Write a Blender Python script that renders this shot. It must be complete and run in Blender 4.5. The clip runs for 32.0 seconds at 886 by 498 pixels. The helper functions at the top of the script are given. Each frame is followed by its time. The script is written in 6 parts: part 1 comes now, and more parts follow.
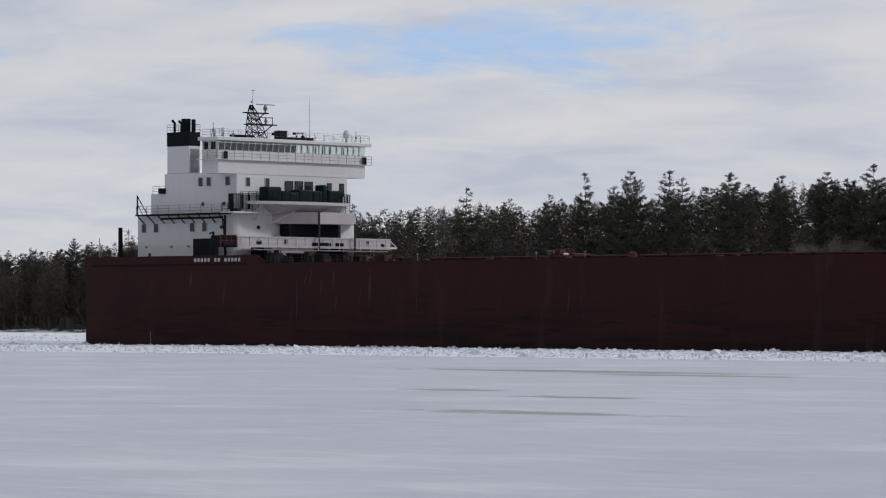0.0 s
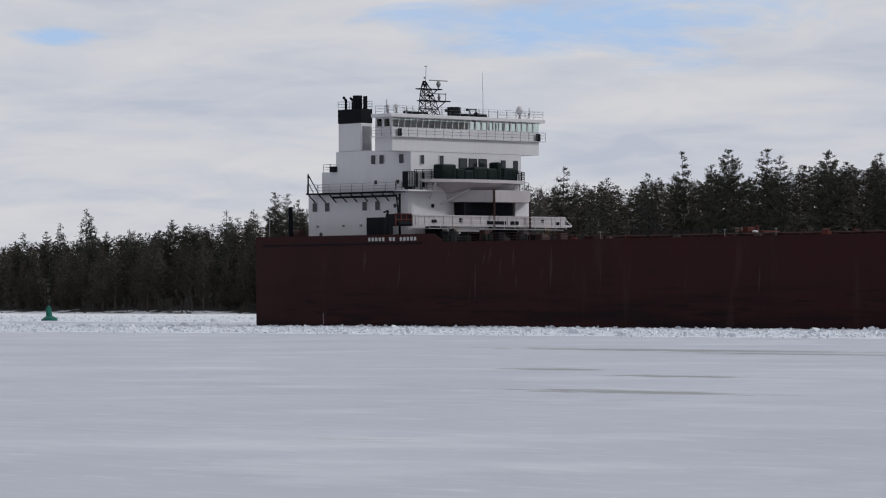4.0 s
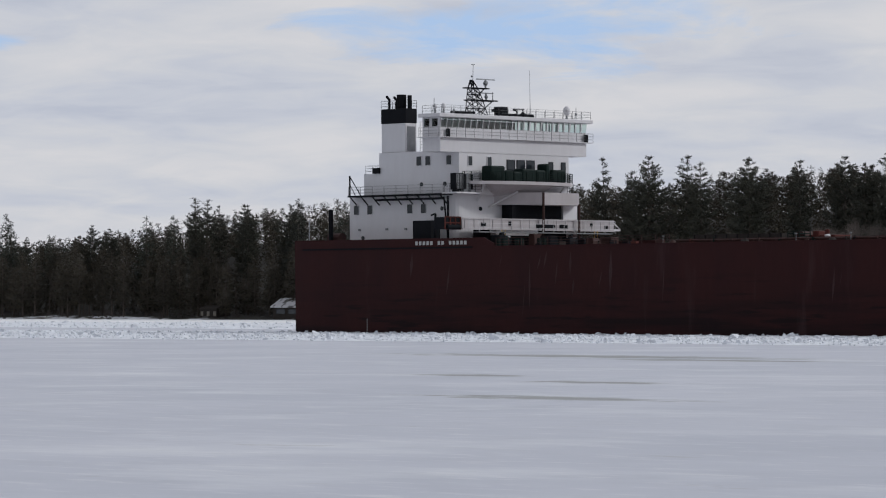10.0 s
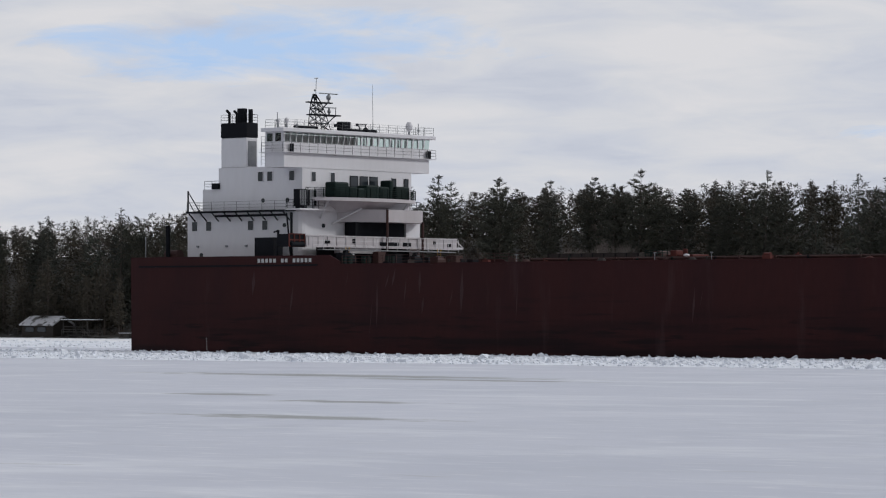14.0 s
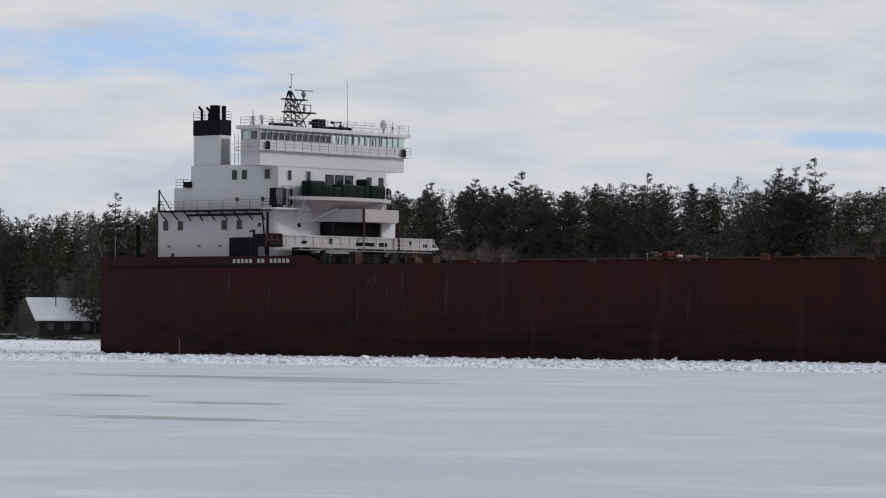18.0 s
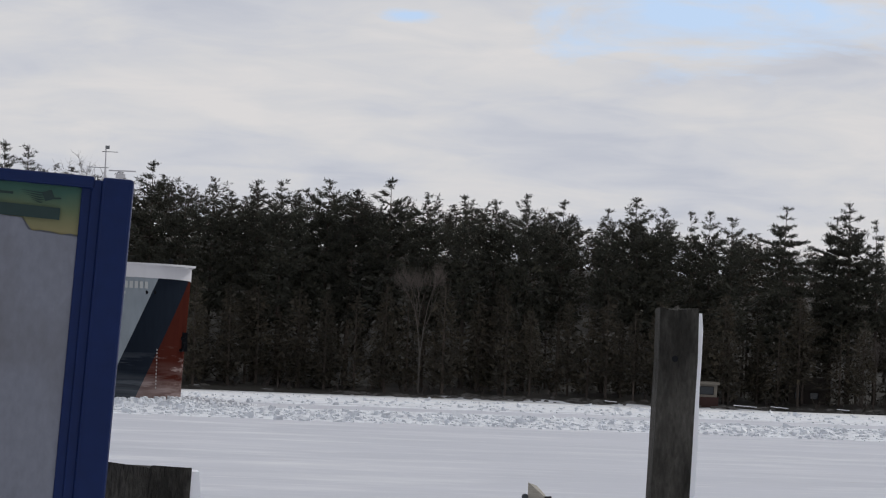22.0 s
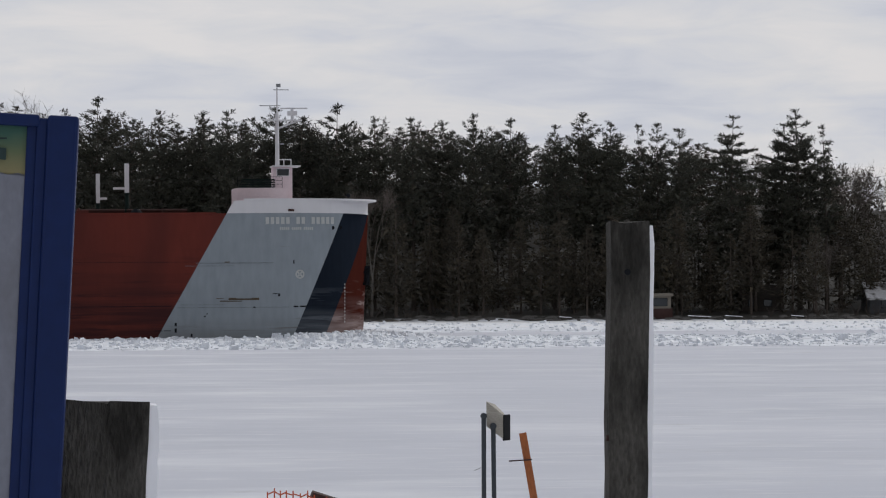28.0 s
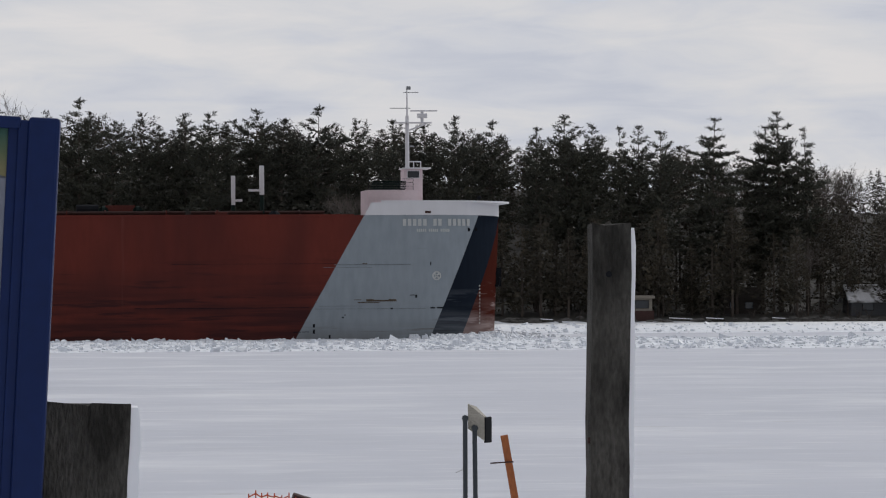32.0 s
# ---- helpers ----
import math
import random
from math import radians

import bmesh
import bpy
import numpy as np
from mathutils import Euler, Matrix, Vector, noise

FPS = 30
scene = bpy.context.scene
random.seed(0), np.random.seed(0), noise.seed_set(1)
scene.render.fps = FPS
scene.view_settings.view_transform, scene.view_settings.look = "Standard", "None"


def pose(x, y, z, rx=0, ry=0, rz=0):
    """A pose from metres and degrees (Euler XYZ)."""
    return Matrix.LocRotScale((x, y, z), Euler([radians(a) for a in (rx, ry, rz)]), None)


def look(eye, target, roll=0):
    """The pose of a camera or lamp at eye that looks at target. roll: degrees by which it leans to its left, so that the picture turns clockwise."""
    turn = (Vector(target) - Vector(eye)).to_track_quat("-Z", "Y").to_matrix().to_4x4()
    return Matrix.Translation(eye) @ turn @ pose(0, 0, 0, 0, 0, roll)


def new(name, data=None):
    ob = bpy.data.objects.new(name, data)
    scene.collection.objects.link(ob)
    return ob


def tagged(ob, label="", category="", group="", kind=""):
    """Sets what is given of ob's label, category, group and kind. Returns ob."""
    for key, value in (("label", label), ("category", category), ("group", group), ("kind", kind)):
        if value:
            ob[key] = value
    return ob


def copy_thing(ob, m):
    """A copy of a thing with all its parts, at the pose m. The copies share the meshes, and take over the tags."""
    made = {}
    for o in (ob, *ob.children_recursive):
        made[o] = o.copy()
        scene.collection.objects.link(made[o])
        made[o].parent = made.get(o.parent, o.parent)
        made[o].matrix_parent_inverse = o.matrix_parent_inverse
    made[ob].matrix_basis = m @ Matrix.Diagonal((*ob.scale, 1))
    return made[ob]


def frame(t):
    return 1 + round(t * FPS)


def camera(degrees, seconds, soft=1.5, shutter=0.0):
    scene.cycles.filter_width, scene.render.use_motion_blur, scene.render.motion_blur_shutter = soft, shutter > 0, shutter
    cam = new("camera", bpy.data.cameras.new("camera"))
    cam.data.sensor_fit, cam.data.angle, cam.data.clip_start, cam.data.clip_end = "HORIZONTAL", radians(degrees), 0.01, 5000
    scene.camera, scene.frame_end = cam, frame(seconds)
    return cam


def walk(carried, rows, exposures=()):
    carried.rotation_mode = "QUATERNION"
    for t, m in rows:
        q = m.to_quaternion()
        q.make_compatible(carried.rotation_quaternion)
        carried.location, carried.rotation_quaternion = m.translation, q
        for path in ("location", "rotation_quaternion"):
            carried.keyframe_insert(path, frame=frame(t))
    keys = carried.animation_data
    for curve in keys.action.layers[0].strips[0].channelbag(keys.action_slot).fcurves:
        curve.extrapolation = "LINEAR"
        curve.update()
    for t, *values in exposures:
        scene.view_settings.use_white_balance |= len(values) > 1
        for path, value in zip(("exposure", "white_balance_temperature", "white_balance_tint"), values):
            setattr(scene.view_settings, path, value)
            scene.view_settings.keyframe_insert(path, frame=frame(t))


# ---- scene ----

# ---- camera: a hand-held long lens on the near bank, turning from the ship's stern to its bow ----
EYE = (0.0, 0.0, 4.34)
cam = camera(13.425, 32.0, soft=1.15)
# seconds, turn to the right of +y, tilt upwards, lean (degrees)
TURNS = [
    (0, -45.972, 0.951, 0.081), (0.5, -46.163, 0.927, 0.043), (1, -46.473, 0.836, -0.006), (1.5, -46.737, 0.762, -0.078),
    (2, -46.861, 0.722, -0.157), (2.5, -46.984, 0.715, -0.110), (3, -47.092, 0.682, -0.127), (3.5, -47.375, 0.662, -0.168),
    (4, -47.456, 0.643, -0.180), (4.5, -47.496, 0.640, -0.186), (6.5, -47.417, 0.655, -0.184), (7, -47.273, 0.680, -0.177),
    (7.5, -47.211, 0.681, -0.200), (8, -47.183, 0.688, -0.174), (8.5, -47.063, 0.700, -0.179), (9, -46.788, 0.710, -0.158),
    (9.5, -46.467, 0.721, -0.075), (10, -46.247, 0.731, -0.108), (10.5, -46.134, 0.726, -0.142), (11, -45.800, 0.768, -0.086),
    (11.5, -45.554, 0.803, -0.046), (12, -45.030, 0.908, 0.002), (12.5, -44.262, 0.958, 0.080), (13, -43.883, 0.969, 0.094),
    (13.5, -43.210, 0.997, 0.101), (14, -42.455, 1.025, 0.171), (14.5, -42.110, 1.042, 0.231), (16.5, -41.569, 0.927, 0.136),
    (17, -41.595, 0.872, 0.081), (17.5, -41.619, 0.863, 0.136), (18, -40.639, 1.055, 0.270), (18.5, -34.106, 1.171, 0.674),
    (19, -24.133, 1.609, 1.280), (19.5, -13.105, 2.227, 1.908), (20, -5.281, 2.733, 2.492), (20.5, -3.368, 2.785, 2.730),
    (21, 1.390, 2.236, 1.829), (21.5, 2.912, 1.919, 2.083), (22, 3.999, 1.756, 2.220), (22.5, 4.069, 0.795, 1.982),
    (23, 3.612, 0.869, 1.483), (23.5, 3.844, 0.855, 0.611), (24, 3.394, 0.609, -0.181), (24.5, 3.532, 0.677, -0.692),
    (26.5, 4.113, 0.610, -0.302), (27, 4.418, 0.617, -0.286), (27.5, 4.675, 0.609, -0.268), (28, 4.782, 0.584, -0.271),
    (28.5, 4.875, 0.584, -0.188), (29, 4.840, 0.559, -0.194), (29.5, 4.956, 0.569, -0.174), (30, 4.974, 0.603, -0.237),
    (30.5, 5.083, 0.617, -0.161), (31, 5.116, 0.582, -0.088), (31.5, 5.055, 0.577, -0.092), (32, 5.064, 0.616, -0.247),
]
walk(cam, [(t, pose(*EYE, 90 + tilt, 0, -turn) @ pose(0, 0, 0, 0, 0, lean)) for t, turn, tilt, lean in TURNS],
     exposures=[(0, 0.0, 6050, 10), (12, 0.02, 6050, 10), (14, 0.1, 6080, 10), (17.5, 0.1, 6120, 10), (20, 0.1, 6350, 10), (23, 0.08, 6250, 10), (32, 0.08, 6250, 10)])

# ---- world, sun ----
SUN_AZ, SUN_EL = radians(44), radians(34)     # azimuth from +y towards +x
world = bpy.data.worlds.new("sky")
scene.world = world
world.use_nodes = True


def build_world():
    nt = world.node_tree
    nt.nodes.clear()
    n, l = nt.nodes, nt.links
    out, bg = n.new("ShaderNodeOutputWorld"), n.new("ShaderNodeBackground")
    sky = n.new("ShaderNodeTexSky")
    sky.sky_type, sky.sun_disc, sky.sun_elevation, sky.sun_rotation = "NISHITA", False, SUN_EL, SUN_AZ
    sky.air_density, sky.dust_density = 1.0, 1.0
    co = n.new("ShaderNodeTexCoord")
    sep = n.new("ShaderNodeSeparateXYZ")
    l.new(co.outputs["Generated"], sep.inputs[0])

    def maths(op, a, b=None, c=None):
        m = n.new("ShaderNodeMath")
        m.operation = op
        for k, v in enumerate((a, b, c)):
            if v is None:
                continue
            if isinstance(v, (int, float)):
                m.inputs[k].default_value = v
            else:
                l.new(v, m.inputs[k])
        return m.outputs[0]
    # a flat cloud layer seen in perspective
    h = maths("ADD", maths("MAXIMUM", sep.outputs[2], 0.0), 0.16)
    comb = n.new("ShaderNodeCombineXYZ")
    l.new(maths("DIVIDE", sep.outputs[0], h), comb.inputs[0])
    l.new(maths("DIVIDE", sep.outputs[1], h), comb.inputs[1])

    def tex(scale, detail, rough, offset, warp=0.0):
        mp = n.new("ShaderNodeMapping")
        mp.inputs["Location"].default_value = offset
        l.new(comb.outputs[0], mp.inputs[0])
        t = n.new("ShaderNodeTexNoise")
        t.inputs["Scale"].default_value, t.inputs["Detail"].default_value = scale, detail
        t.inputs["Roughness"].default_value, t.inputs["Distortion"].default_value = rough, warp
        l.new(mp.outputs[0], t.inputs["Vector"])
        return t.outputs["Fac"]

    def ramp(fac, stops):
        r = n.new("ShaderNodeValToRGB")
        for k, (p, c) in enumerate(stops):
            e = r.color_ramp.elements[k] if k < 2 else r.color_ramp.elements.new(p)
            e.position, e.color = p, (*c, 1)
        l.new(fac, r.inputs[0])
        return r.outputs[0]
    mottle = maths("ADD", maths("MULTIPLY", tex(2.2, 6, 0.52, (9.3, 4.2, 0), 0.4), 0.6), maths("MULTIPLY", tex(6.5, 6, 0.55, (3.1, 8.2, 0), 0.6), 0.4))
    body = ramp(mottle, [(0.37, (5.05, 5.15, 5.6)), (0.45, (5.65, 5.66, 5.92)), (0.53, (6.2, 6.07, 6.05)), (0.62, (6.75, 6.45, 6.25))])
    # gaps in the cloud deck: azimuth, height, half sizes (degrees)
    az = maths("ARCTAN2", sep.outputs[0], sep.outputs[1])
    el = maths("ARCSINE", sep.outputs[2])
    wisp = tex(5.0, 6, 0.62, (1.3, 7.7, 0), 0.5)
    gap = None
    for a0, e0, wa, we in ((-45.4, 4.05, 3.0, 0.62), (-53.2, 3.9, 0.7, 0.14), (-34.6, 2.75, 1.3, 0.16), (-30.2, 2.65, 1.3, 0.26), (-24.5, 3.92, 2.4, 0.3), (-3.2, 5.8, 0.6, 0.13), (-7.6, 6.2, 0.5, 0.13), (3.4, 5.3, 0.6, 0.13), (8.0, 5.35, 3.0, 0.75),
                           (-70, 9, 9, 2), (-20, 14, 14, 3), (40, 10, 12, 2.5), (110, 16, 14, 5), (200, 20, 20, 6), (-120, 18, 16, 5), (20, 40, 14, 8), (-100, 50, 20, 9)):
        da = maths("DIVIDE", maths("SUBTRACT", az, radians(a0)), radians(wa))
        de = maths("DIVIDE", maths("SUBTRACT", el, radians(e0)), radians(we))
        d = maths("SQRT", maths("ADD", maths("MULTIPLY", da, da), maths("MULTIPLY", de, de)))
        gap = d if gap is None else maths("MINIMUM", gap, d)
    ragged = maths("MULTIPLY_ADD", maths("SUBTRACT", wisp, 0.5), 3.4, gap)
    cover = ramp(ragged, [(0.2, (0, 0, 0)), (1.0, (1, 1, 1))])
    mix = n.new("ShaderNodeMix")
    mix.data_type = "RGBA"
    l.new(cover, mix.inputs["Factor"])
    blue = n.new("ShaderNodeMix")
    blue.data_type, blue.inputs["Factor"].default_value = "RGBA", 0.75
    l.new(sky.outputs[0], blue.inputs["A"])
    blue.inputs["B"].default_value = (4.3, 5.7, 8.2, 1)
    l.new(blue.outputs["Result"], mix.inputs["A"])
    l.new(body, mix.inputs["B"])
    # clouds glow towards the sun and dull behind the camera
    toward = maths("ADD", maths("MULTIPLY", sep.outputs[0], -0.25), maths("MULTIPLY", sep.outputs[1], 0.97))
    mr = n.new("ShaderNodeMapRange")
    for k, v in ((1, -0.9), (2, 0.6), (3, 0.62), (4, 1.0)):
        mr.inputs[k].default_value = v
    l.new(toward, mr.inputs[0])
    dim = n.new("ShaderNodeVectorMath")
    dim.operation = "SCALE"
    l.new(mix.outputs["Result"], dim.inputs[0])
    l.new(mr.outputs[0], dim.inputs["Scale"])
    l.new(dim.outputs[0], bg.inputs["Color"])
    bg.inputs["Strength"].default_value = 0.1
    l.new(bg.outputs[0], out.inputs[0])


build_world()
sun = new("sun", bpy.data.lights.new("sun", "SUN"))
sun.data.energy, sun.data.angle, sun.data.color = 1.3, radians(5), (1.0, 0.95, 0.88)
sun.matrix_world = look((0, 0, 0), (-math.sin(SUN_AZ) * math.cos(SUN_EL), -math.cos(SUN_AZ) * math.cos(SUN_EL), -math.sin(SUN_EL)))


# ---- materials ----
def mat(name, color, rough=0.6, metal=0.0, vary=0.15, scale=1.0, bump=0.0, stretch=(1, 1, 1), dark=None, dark_at=(0.55, 0.75), rand=0.0, fine=8.0, spec=0.5):
    """A surface with variation at two scales; dark: a second colour laid in by a stretched noise."""
    m = bpy.data.materials.new(name)
    m.use_nodes = True
    n, l = m.node_tree.nodes, m.node_tree.links
    b = n["Principled BSDF"]
    b.inputs["Roughness"].default_value, b.inputs["Metallic"].default_value = rough, metal
    b.inputs["Specular IOR Level"].default_value = spec
    co = n.new("ShaderNodeTexCoord")
    mp = n.new("ShaderNodeMapping")
    mp.inputs["Scale"].default_value = stretch
    l.new(co.outputs["Object"], mp.inputs[0])
    big, small = n.new("ShaderNodeTexNoise"), n.new("ShaderNodeTexNoise")
    for t, sc, de in ((big, scale, 4), (small, scale * fine, 3)):
        t.inputs["Scale"].default_value, t.inputs["Detail"].default_value = sc, de
        l.new(mp.outputs[0], t.inputs["Vector"])
    add = n.new("ShaderNodeMath")
    add.operation = "ADD"
    l.new(big.outputs["Fac"], add.inputs[0])
    l.new(small.outputs["Fac"], add.inputs[1])
    val = n.new("ShaderNodeMapRange")
    for k, v in ((1, 0.6), (2, 1.4), (3, 1 - vary), (4, 1 + vary)):
        val.inputs[k].default_value = v
    l.new(add.outputs[0], val.inputs[0])
    v = val.outputs[0]
    if rand:
        oi = n.new("ShaderNodeObjectInfo")
        mr = n.new("ShaderNodeMapRange")
        mr.inputs[3].default_value, mr.inputs[4].default_value = 1 - rand, 1 + rand
        l.new(oi.outputs["Random"], mr.inputs[0])
        mu = n.new("ShaderNodeMath")
        mu.operation = "MULTIPLY"
        l.new(v, mu.inputs[0])
        l.new(mr.outputs[0], mu.inputs[1])
        v = mu.outputs[0]
    src = None
    if dark:
        mx = n.new("ShaderNodeMix")
        mx.data_type = "RGBA"
        mx.inputs["A"].default_value, mx.inputs["B"].default_value = (*color, 1), (*dark, 1)
        st = n.new("ShaderNodeMapRange")
        st.inputs[1].default_value, st.inputs[2].default_value = dark_at
        l.new(big.outputs["Fac"], st.inputs[0])
        l.new(st.outputs[0], mx.inputs["Factor"])
        src = mx.outputs["Result"]
    sc = n.new("ShaderNodeVectorMath")
    sc.operation = "SCALE"
    if src:
        l.new(src, sc.inputs[0])
    else:
        sc.inputs[0].default_value = color
    l.new(v, sc.inputs["Scale"])
    l.new(sc.outputs[0], b.inputs["Base Color"])
    if bump:
        bp = n.new("ShaderNodeBump")
        bp.inputs["Strength"].default_value, bp.inputs["Distance"].default_value = min(bump, 1), 0.05 * max(bump, 1)
        l.new(add.outputs[0], bp.inputs["Height"])
        l.new(bp.outputs[0], b.inputs["Normal"])
    return m


def leafy(name, color, tip, rand=0.3):
    """Needles or leaves: colour by clump and by tree."""
    m = bpy.data.materials.new(name)
    m.use_nodes = True
    n, l = m.node_tree.nodes, m.node_tree.links
    b = n["Principled BSDF"]
    b.inputs["Roughness"].default_value, b.inputs["Specular IOR Level"].default_value = 0.7, 0.25
    geo, oi, mx = n.new("ShaderNodeNewGeometry"), n.new("ShaderNodeObjectInfo"), n.new("ShaderNodeMix")
    mx.data_type = "RGBA"
    mx.inputs["A"].default_value, mx.inputs["B"].default_value = (*color, 1), (*tip, 1)
    co, no = n.new("ShaderNodeTexCoord"), n.new("ShaderNodeTexNoise")
    no.inputs["Scale"].default_value = 0.35
    l.new(co.outputs["Object"], no.inputs["Vector"])
    avg = n.new("ShaderNodeMath")
    avg.operation = "MULTIPLY"
    l.new(geo.outputs["Random Per Island"], avg.inputs[0])
    l.new(no.outputs["Fac"], avg.inputs[1])
    l.new(avg.outputs[0], mx.inputs["Factor"])
    mr = n.new("ShaderNodeMapRange")
    mr.inputs[3].default_value, mr.inputs[4].default_value = 1 - rand, 1 + rand
    l.new(oi.outputs["Random"], mr.inputs[0])
    sc = n.new("ShaderNodeVectorMath")
    sc.operation = "SCALE"
    l.new(mx.outputs["Result"], sc.inputs[0])
    l.new(mr.outputs[0], sc.inputs["Scale"])
    l.new(sc.outputs[0], b.inputs["Base Color"])
    return m


def painted(name, color, worn, run, run_at, scrape, low, rough=0.55, spec=0.12, runs=(0.9, 0.9, 0.035), vary=0.16):
    """Ship's paint: faded patches, runs down from the deck edge, a scraped band above the water."""
    m = mat(name, color, rough, 0, vary, 0.22, 0.04, (1, 1, 0.3), worn, (0.42, 0.66), spec=spec)
    n, l = m.node_tree.nodes, m.node_tree.links
    b = n["Principled BSDF"]
    src = b.inputs["Base Color"].links[0].from_socket
    co = n.new("ShaderNodeTexCoord")

    def layer(src, scale, lo, hi, col, seed, gate=None):
        mp, t, r, mx = (n.new(k) for k in ("ShaderNodeMapping", "ShaderNodeTexNoise", "ShaderNodeMapRange", "ShaderNodeMix"))
        mp.inputs["Scale"].default_value, mp.inputs["Location"].default_value = scale, (seed, seed * 2, seed * 3)
        l.new(co.outputs["Object"], mp.inputs[0])
        l.new(mp.outputs[0], t.inputs["Vector"])
        t.inputs["Scale"].default_value, t.inputs["Detail"].default_value, t.inputs["Roughness"].default_value = 1.0, 5, 0.6
        r.inputs[1].default_value, r.inputs[2].default_value = lo, hi
        l.new(t.outputs["Fac"], r.inputs[0])
        fac = r.outputs[0]
        if gate:
            sp, g, mu = n.new("ShaderNodeSeparateXYZ"), n.new("ShaderNodeMapRange"), n.new("ShaderNodeMath")
            l.new(co.outputs["Object"], sp.inputs[0])
            g.inputs[1].default_value, g.inputs[2].default_value, g.inputs[3].default_value, g.inputs[4].default_value = gate[0], gate[1], 1, 0
            l.new(sp.outputs[2], g.inputs[0])
            mu.operation = "MULTIPLY"
            l.new(fac, mu.inputs[0])
            l.new(g.outputs[0], mu.inputs[1])
            fac = mu.outputs[0]
        mx.data_type = "RGBA"
        l.new(fac, mx.inputs["Factor"])
        l.new(src, mx.inputs["A"])
        mx.inputs["B"].default_value = (*col, 1)
        return mx.outputs["Result"]
    if scrape:
        src = layer(src, (0.05, 0.05, 0.9), 0.40, 0.62, scrape, 3.3, low)
        src = layer(src, (0.12, 0.12, 1.6), 0.56, 0.64, scrape, 9.1, (low[0] + 1.5, low[1] + 1.5))
    src = layer(src, runs, run_at[0], run_at[1], run, 5.7)
    l.new(src, b.inputs["Base Color"])
    return m


# two hull reds: RED forward of x = 262, a darker RED_AFT behind it
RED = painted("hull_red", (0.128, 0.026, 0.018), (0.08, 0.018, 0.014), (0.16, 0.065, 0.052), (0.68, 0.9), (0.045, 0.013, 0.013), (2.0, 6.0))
RED_AFT = painted("hull_red_aft", (0.035, 0.0085, 0.0085), (0.026, 0.0066, 0.0074), (0.075, 0.043, 0.045), (0.6, 0.95), (0.011, 0.004, 0.0052), (1.0, 6.0), runs=(0.33, 0.33, 0.045))
WHITE = painted("white_paint", (0.64, 0.635, 0.655), (0.59, 0.58, 0.595), (0.36, 0.25, 0.18), (0.69, 0.95), None, None, 0.5, 0.3, (1.3, 1.3, 0.12), 0.05)
BOWGREY = painted("bow_grey", (0.25, 0.285, 0.315), (0.225, 0.255, 0.28), (0.13, 0.12, 0.11), (0.71, 0.8), (0.10, 0.085, 0.07), (-3.0, 1.2), 0.5, 0.3, (0.25, 0.25, 3.0))
BOWBLACK = painted("bow_black", (0.014, 0.019, 0.028), (0.012, 0.016, 0.024), (0.03, 0.035, 0.045), (0.75, 0.9), (0.09, 0.1, 0.115), (0.0, 2.6), 0.8, 0.0, (0.4, 0.4, 2.0))
BOWRED = painted("bow_orange_red", (0.062, 0.016, 0.011), (0.046, 0.012, 0.009), (0.2, 0.12, 0.1), (0.72, 0.85), (0.28, 0.22, 0.21), (0.4, 3.0), 0.85, 0.0, (0.4, 0.4, 2.0))
BLACK = mat("black_paint", (0.011, 0.012, 0.015), 0.7, 0, 0.2, 0.8, spec=0.06)
DARKRED = mat("deck_red", (0.09, 0.022, 0.017), 0.6, 0, 0.25, 0.8, 0.1, rand=0.2, spec=0.2)
RUST = mat("rusty_steel", (0.042, 0.016, 0.013), 0.8, 0, 0.35, 1.2, 0.2)
STEEL = mat("grey_steel", (0.24, 0.25, 0.26), 0.5, 0.3, 0.15, 1.0)
GREEN = mat("green_paint", (0.004, 0.013, 0.011), 0.6, 0, 0.2, 0.8, rand=0.2, spec=0.15)
TRUNK = mat("dull_grey_steel", (0.04, 0.035, 0.033), 0.8, 0, 0.3, 0.8, 0.1, (1, 1, 0.3), spec=0.1)
RAIL = mat("grey_railing_paint", (0.11, 0.115, 0.12), 0.5, 0.2, 0.15, 1.0)
YELLOW = mat("yellow_paint", (0.5, 0.3, 0.05), 0.5, 0, 0.15, 1.0)
PINKW = mat("pinkish_white_paint", (0.66, 0.55, 0.58), 0.5, 0, 0.07, 0.8)
GLASS = mat("dark_window_glass", (0.02, 0.025, 0.03), 0.08, 0, 0.1, 1.0)
INK = mat("white_lettering", (0.44, 0.45, 0.44), 0.6, 0, 0.1, 2.0)
BARK = mat("bark", (0.075, 0.06, 0.05), 0.9, 0, 0.3, 2.0, 0.3, rand=0.25)
BIRCH = mat("pale_bark", (0.16, 0.145, 0.13), 0.85, 0, 0.3, 2.0, 0.2, rand=0.35)
TWIG = mat("bare_twigs", (0.10, 0.083, 0.073), 0.9, 0, 0.2, 1.0, rand=0.3)
PINE = leafy("pine_needles", (0.034, 0.037, 0.031), (0.078, 0.072, 0.047), 0.25)
SPRUCE = leafy("spruce_needles", (0.033, 0.038, 0.033), (0.070, 0.070, 0.047))
CEDAR = leafy("cedar_sprays", (0.042, 0.039, 0.032), (0.098, 0.077, 0.048), 0.25)
SNOW = mat("snow", (0.82, 0.835, 0.89), 0.7, 0, 0.05, 0.6, 0.3)
CHUNK = mat("broken_ice", (0.73, 0.76, 0.81), 0.55, 0, 0.22, 1.6, 0.6)
# white paint greyed for shade on boom and platform; patches and runs weathered
SHADED_WORN = painted("shaded_worn_white", (0.50, 0.475, 0.49), (0.43, 0.405, 0.41), (0.24, 0.16, 0.12), (0.64, 0.9), None, None, 0.55, 0.2, (1.3, 1.3, 0.2), 0.08)
POLE = mat("dark_steel_pole", (0.035, 0.043, 0.052), 0.6, 0.2, 0.2, 6.0)
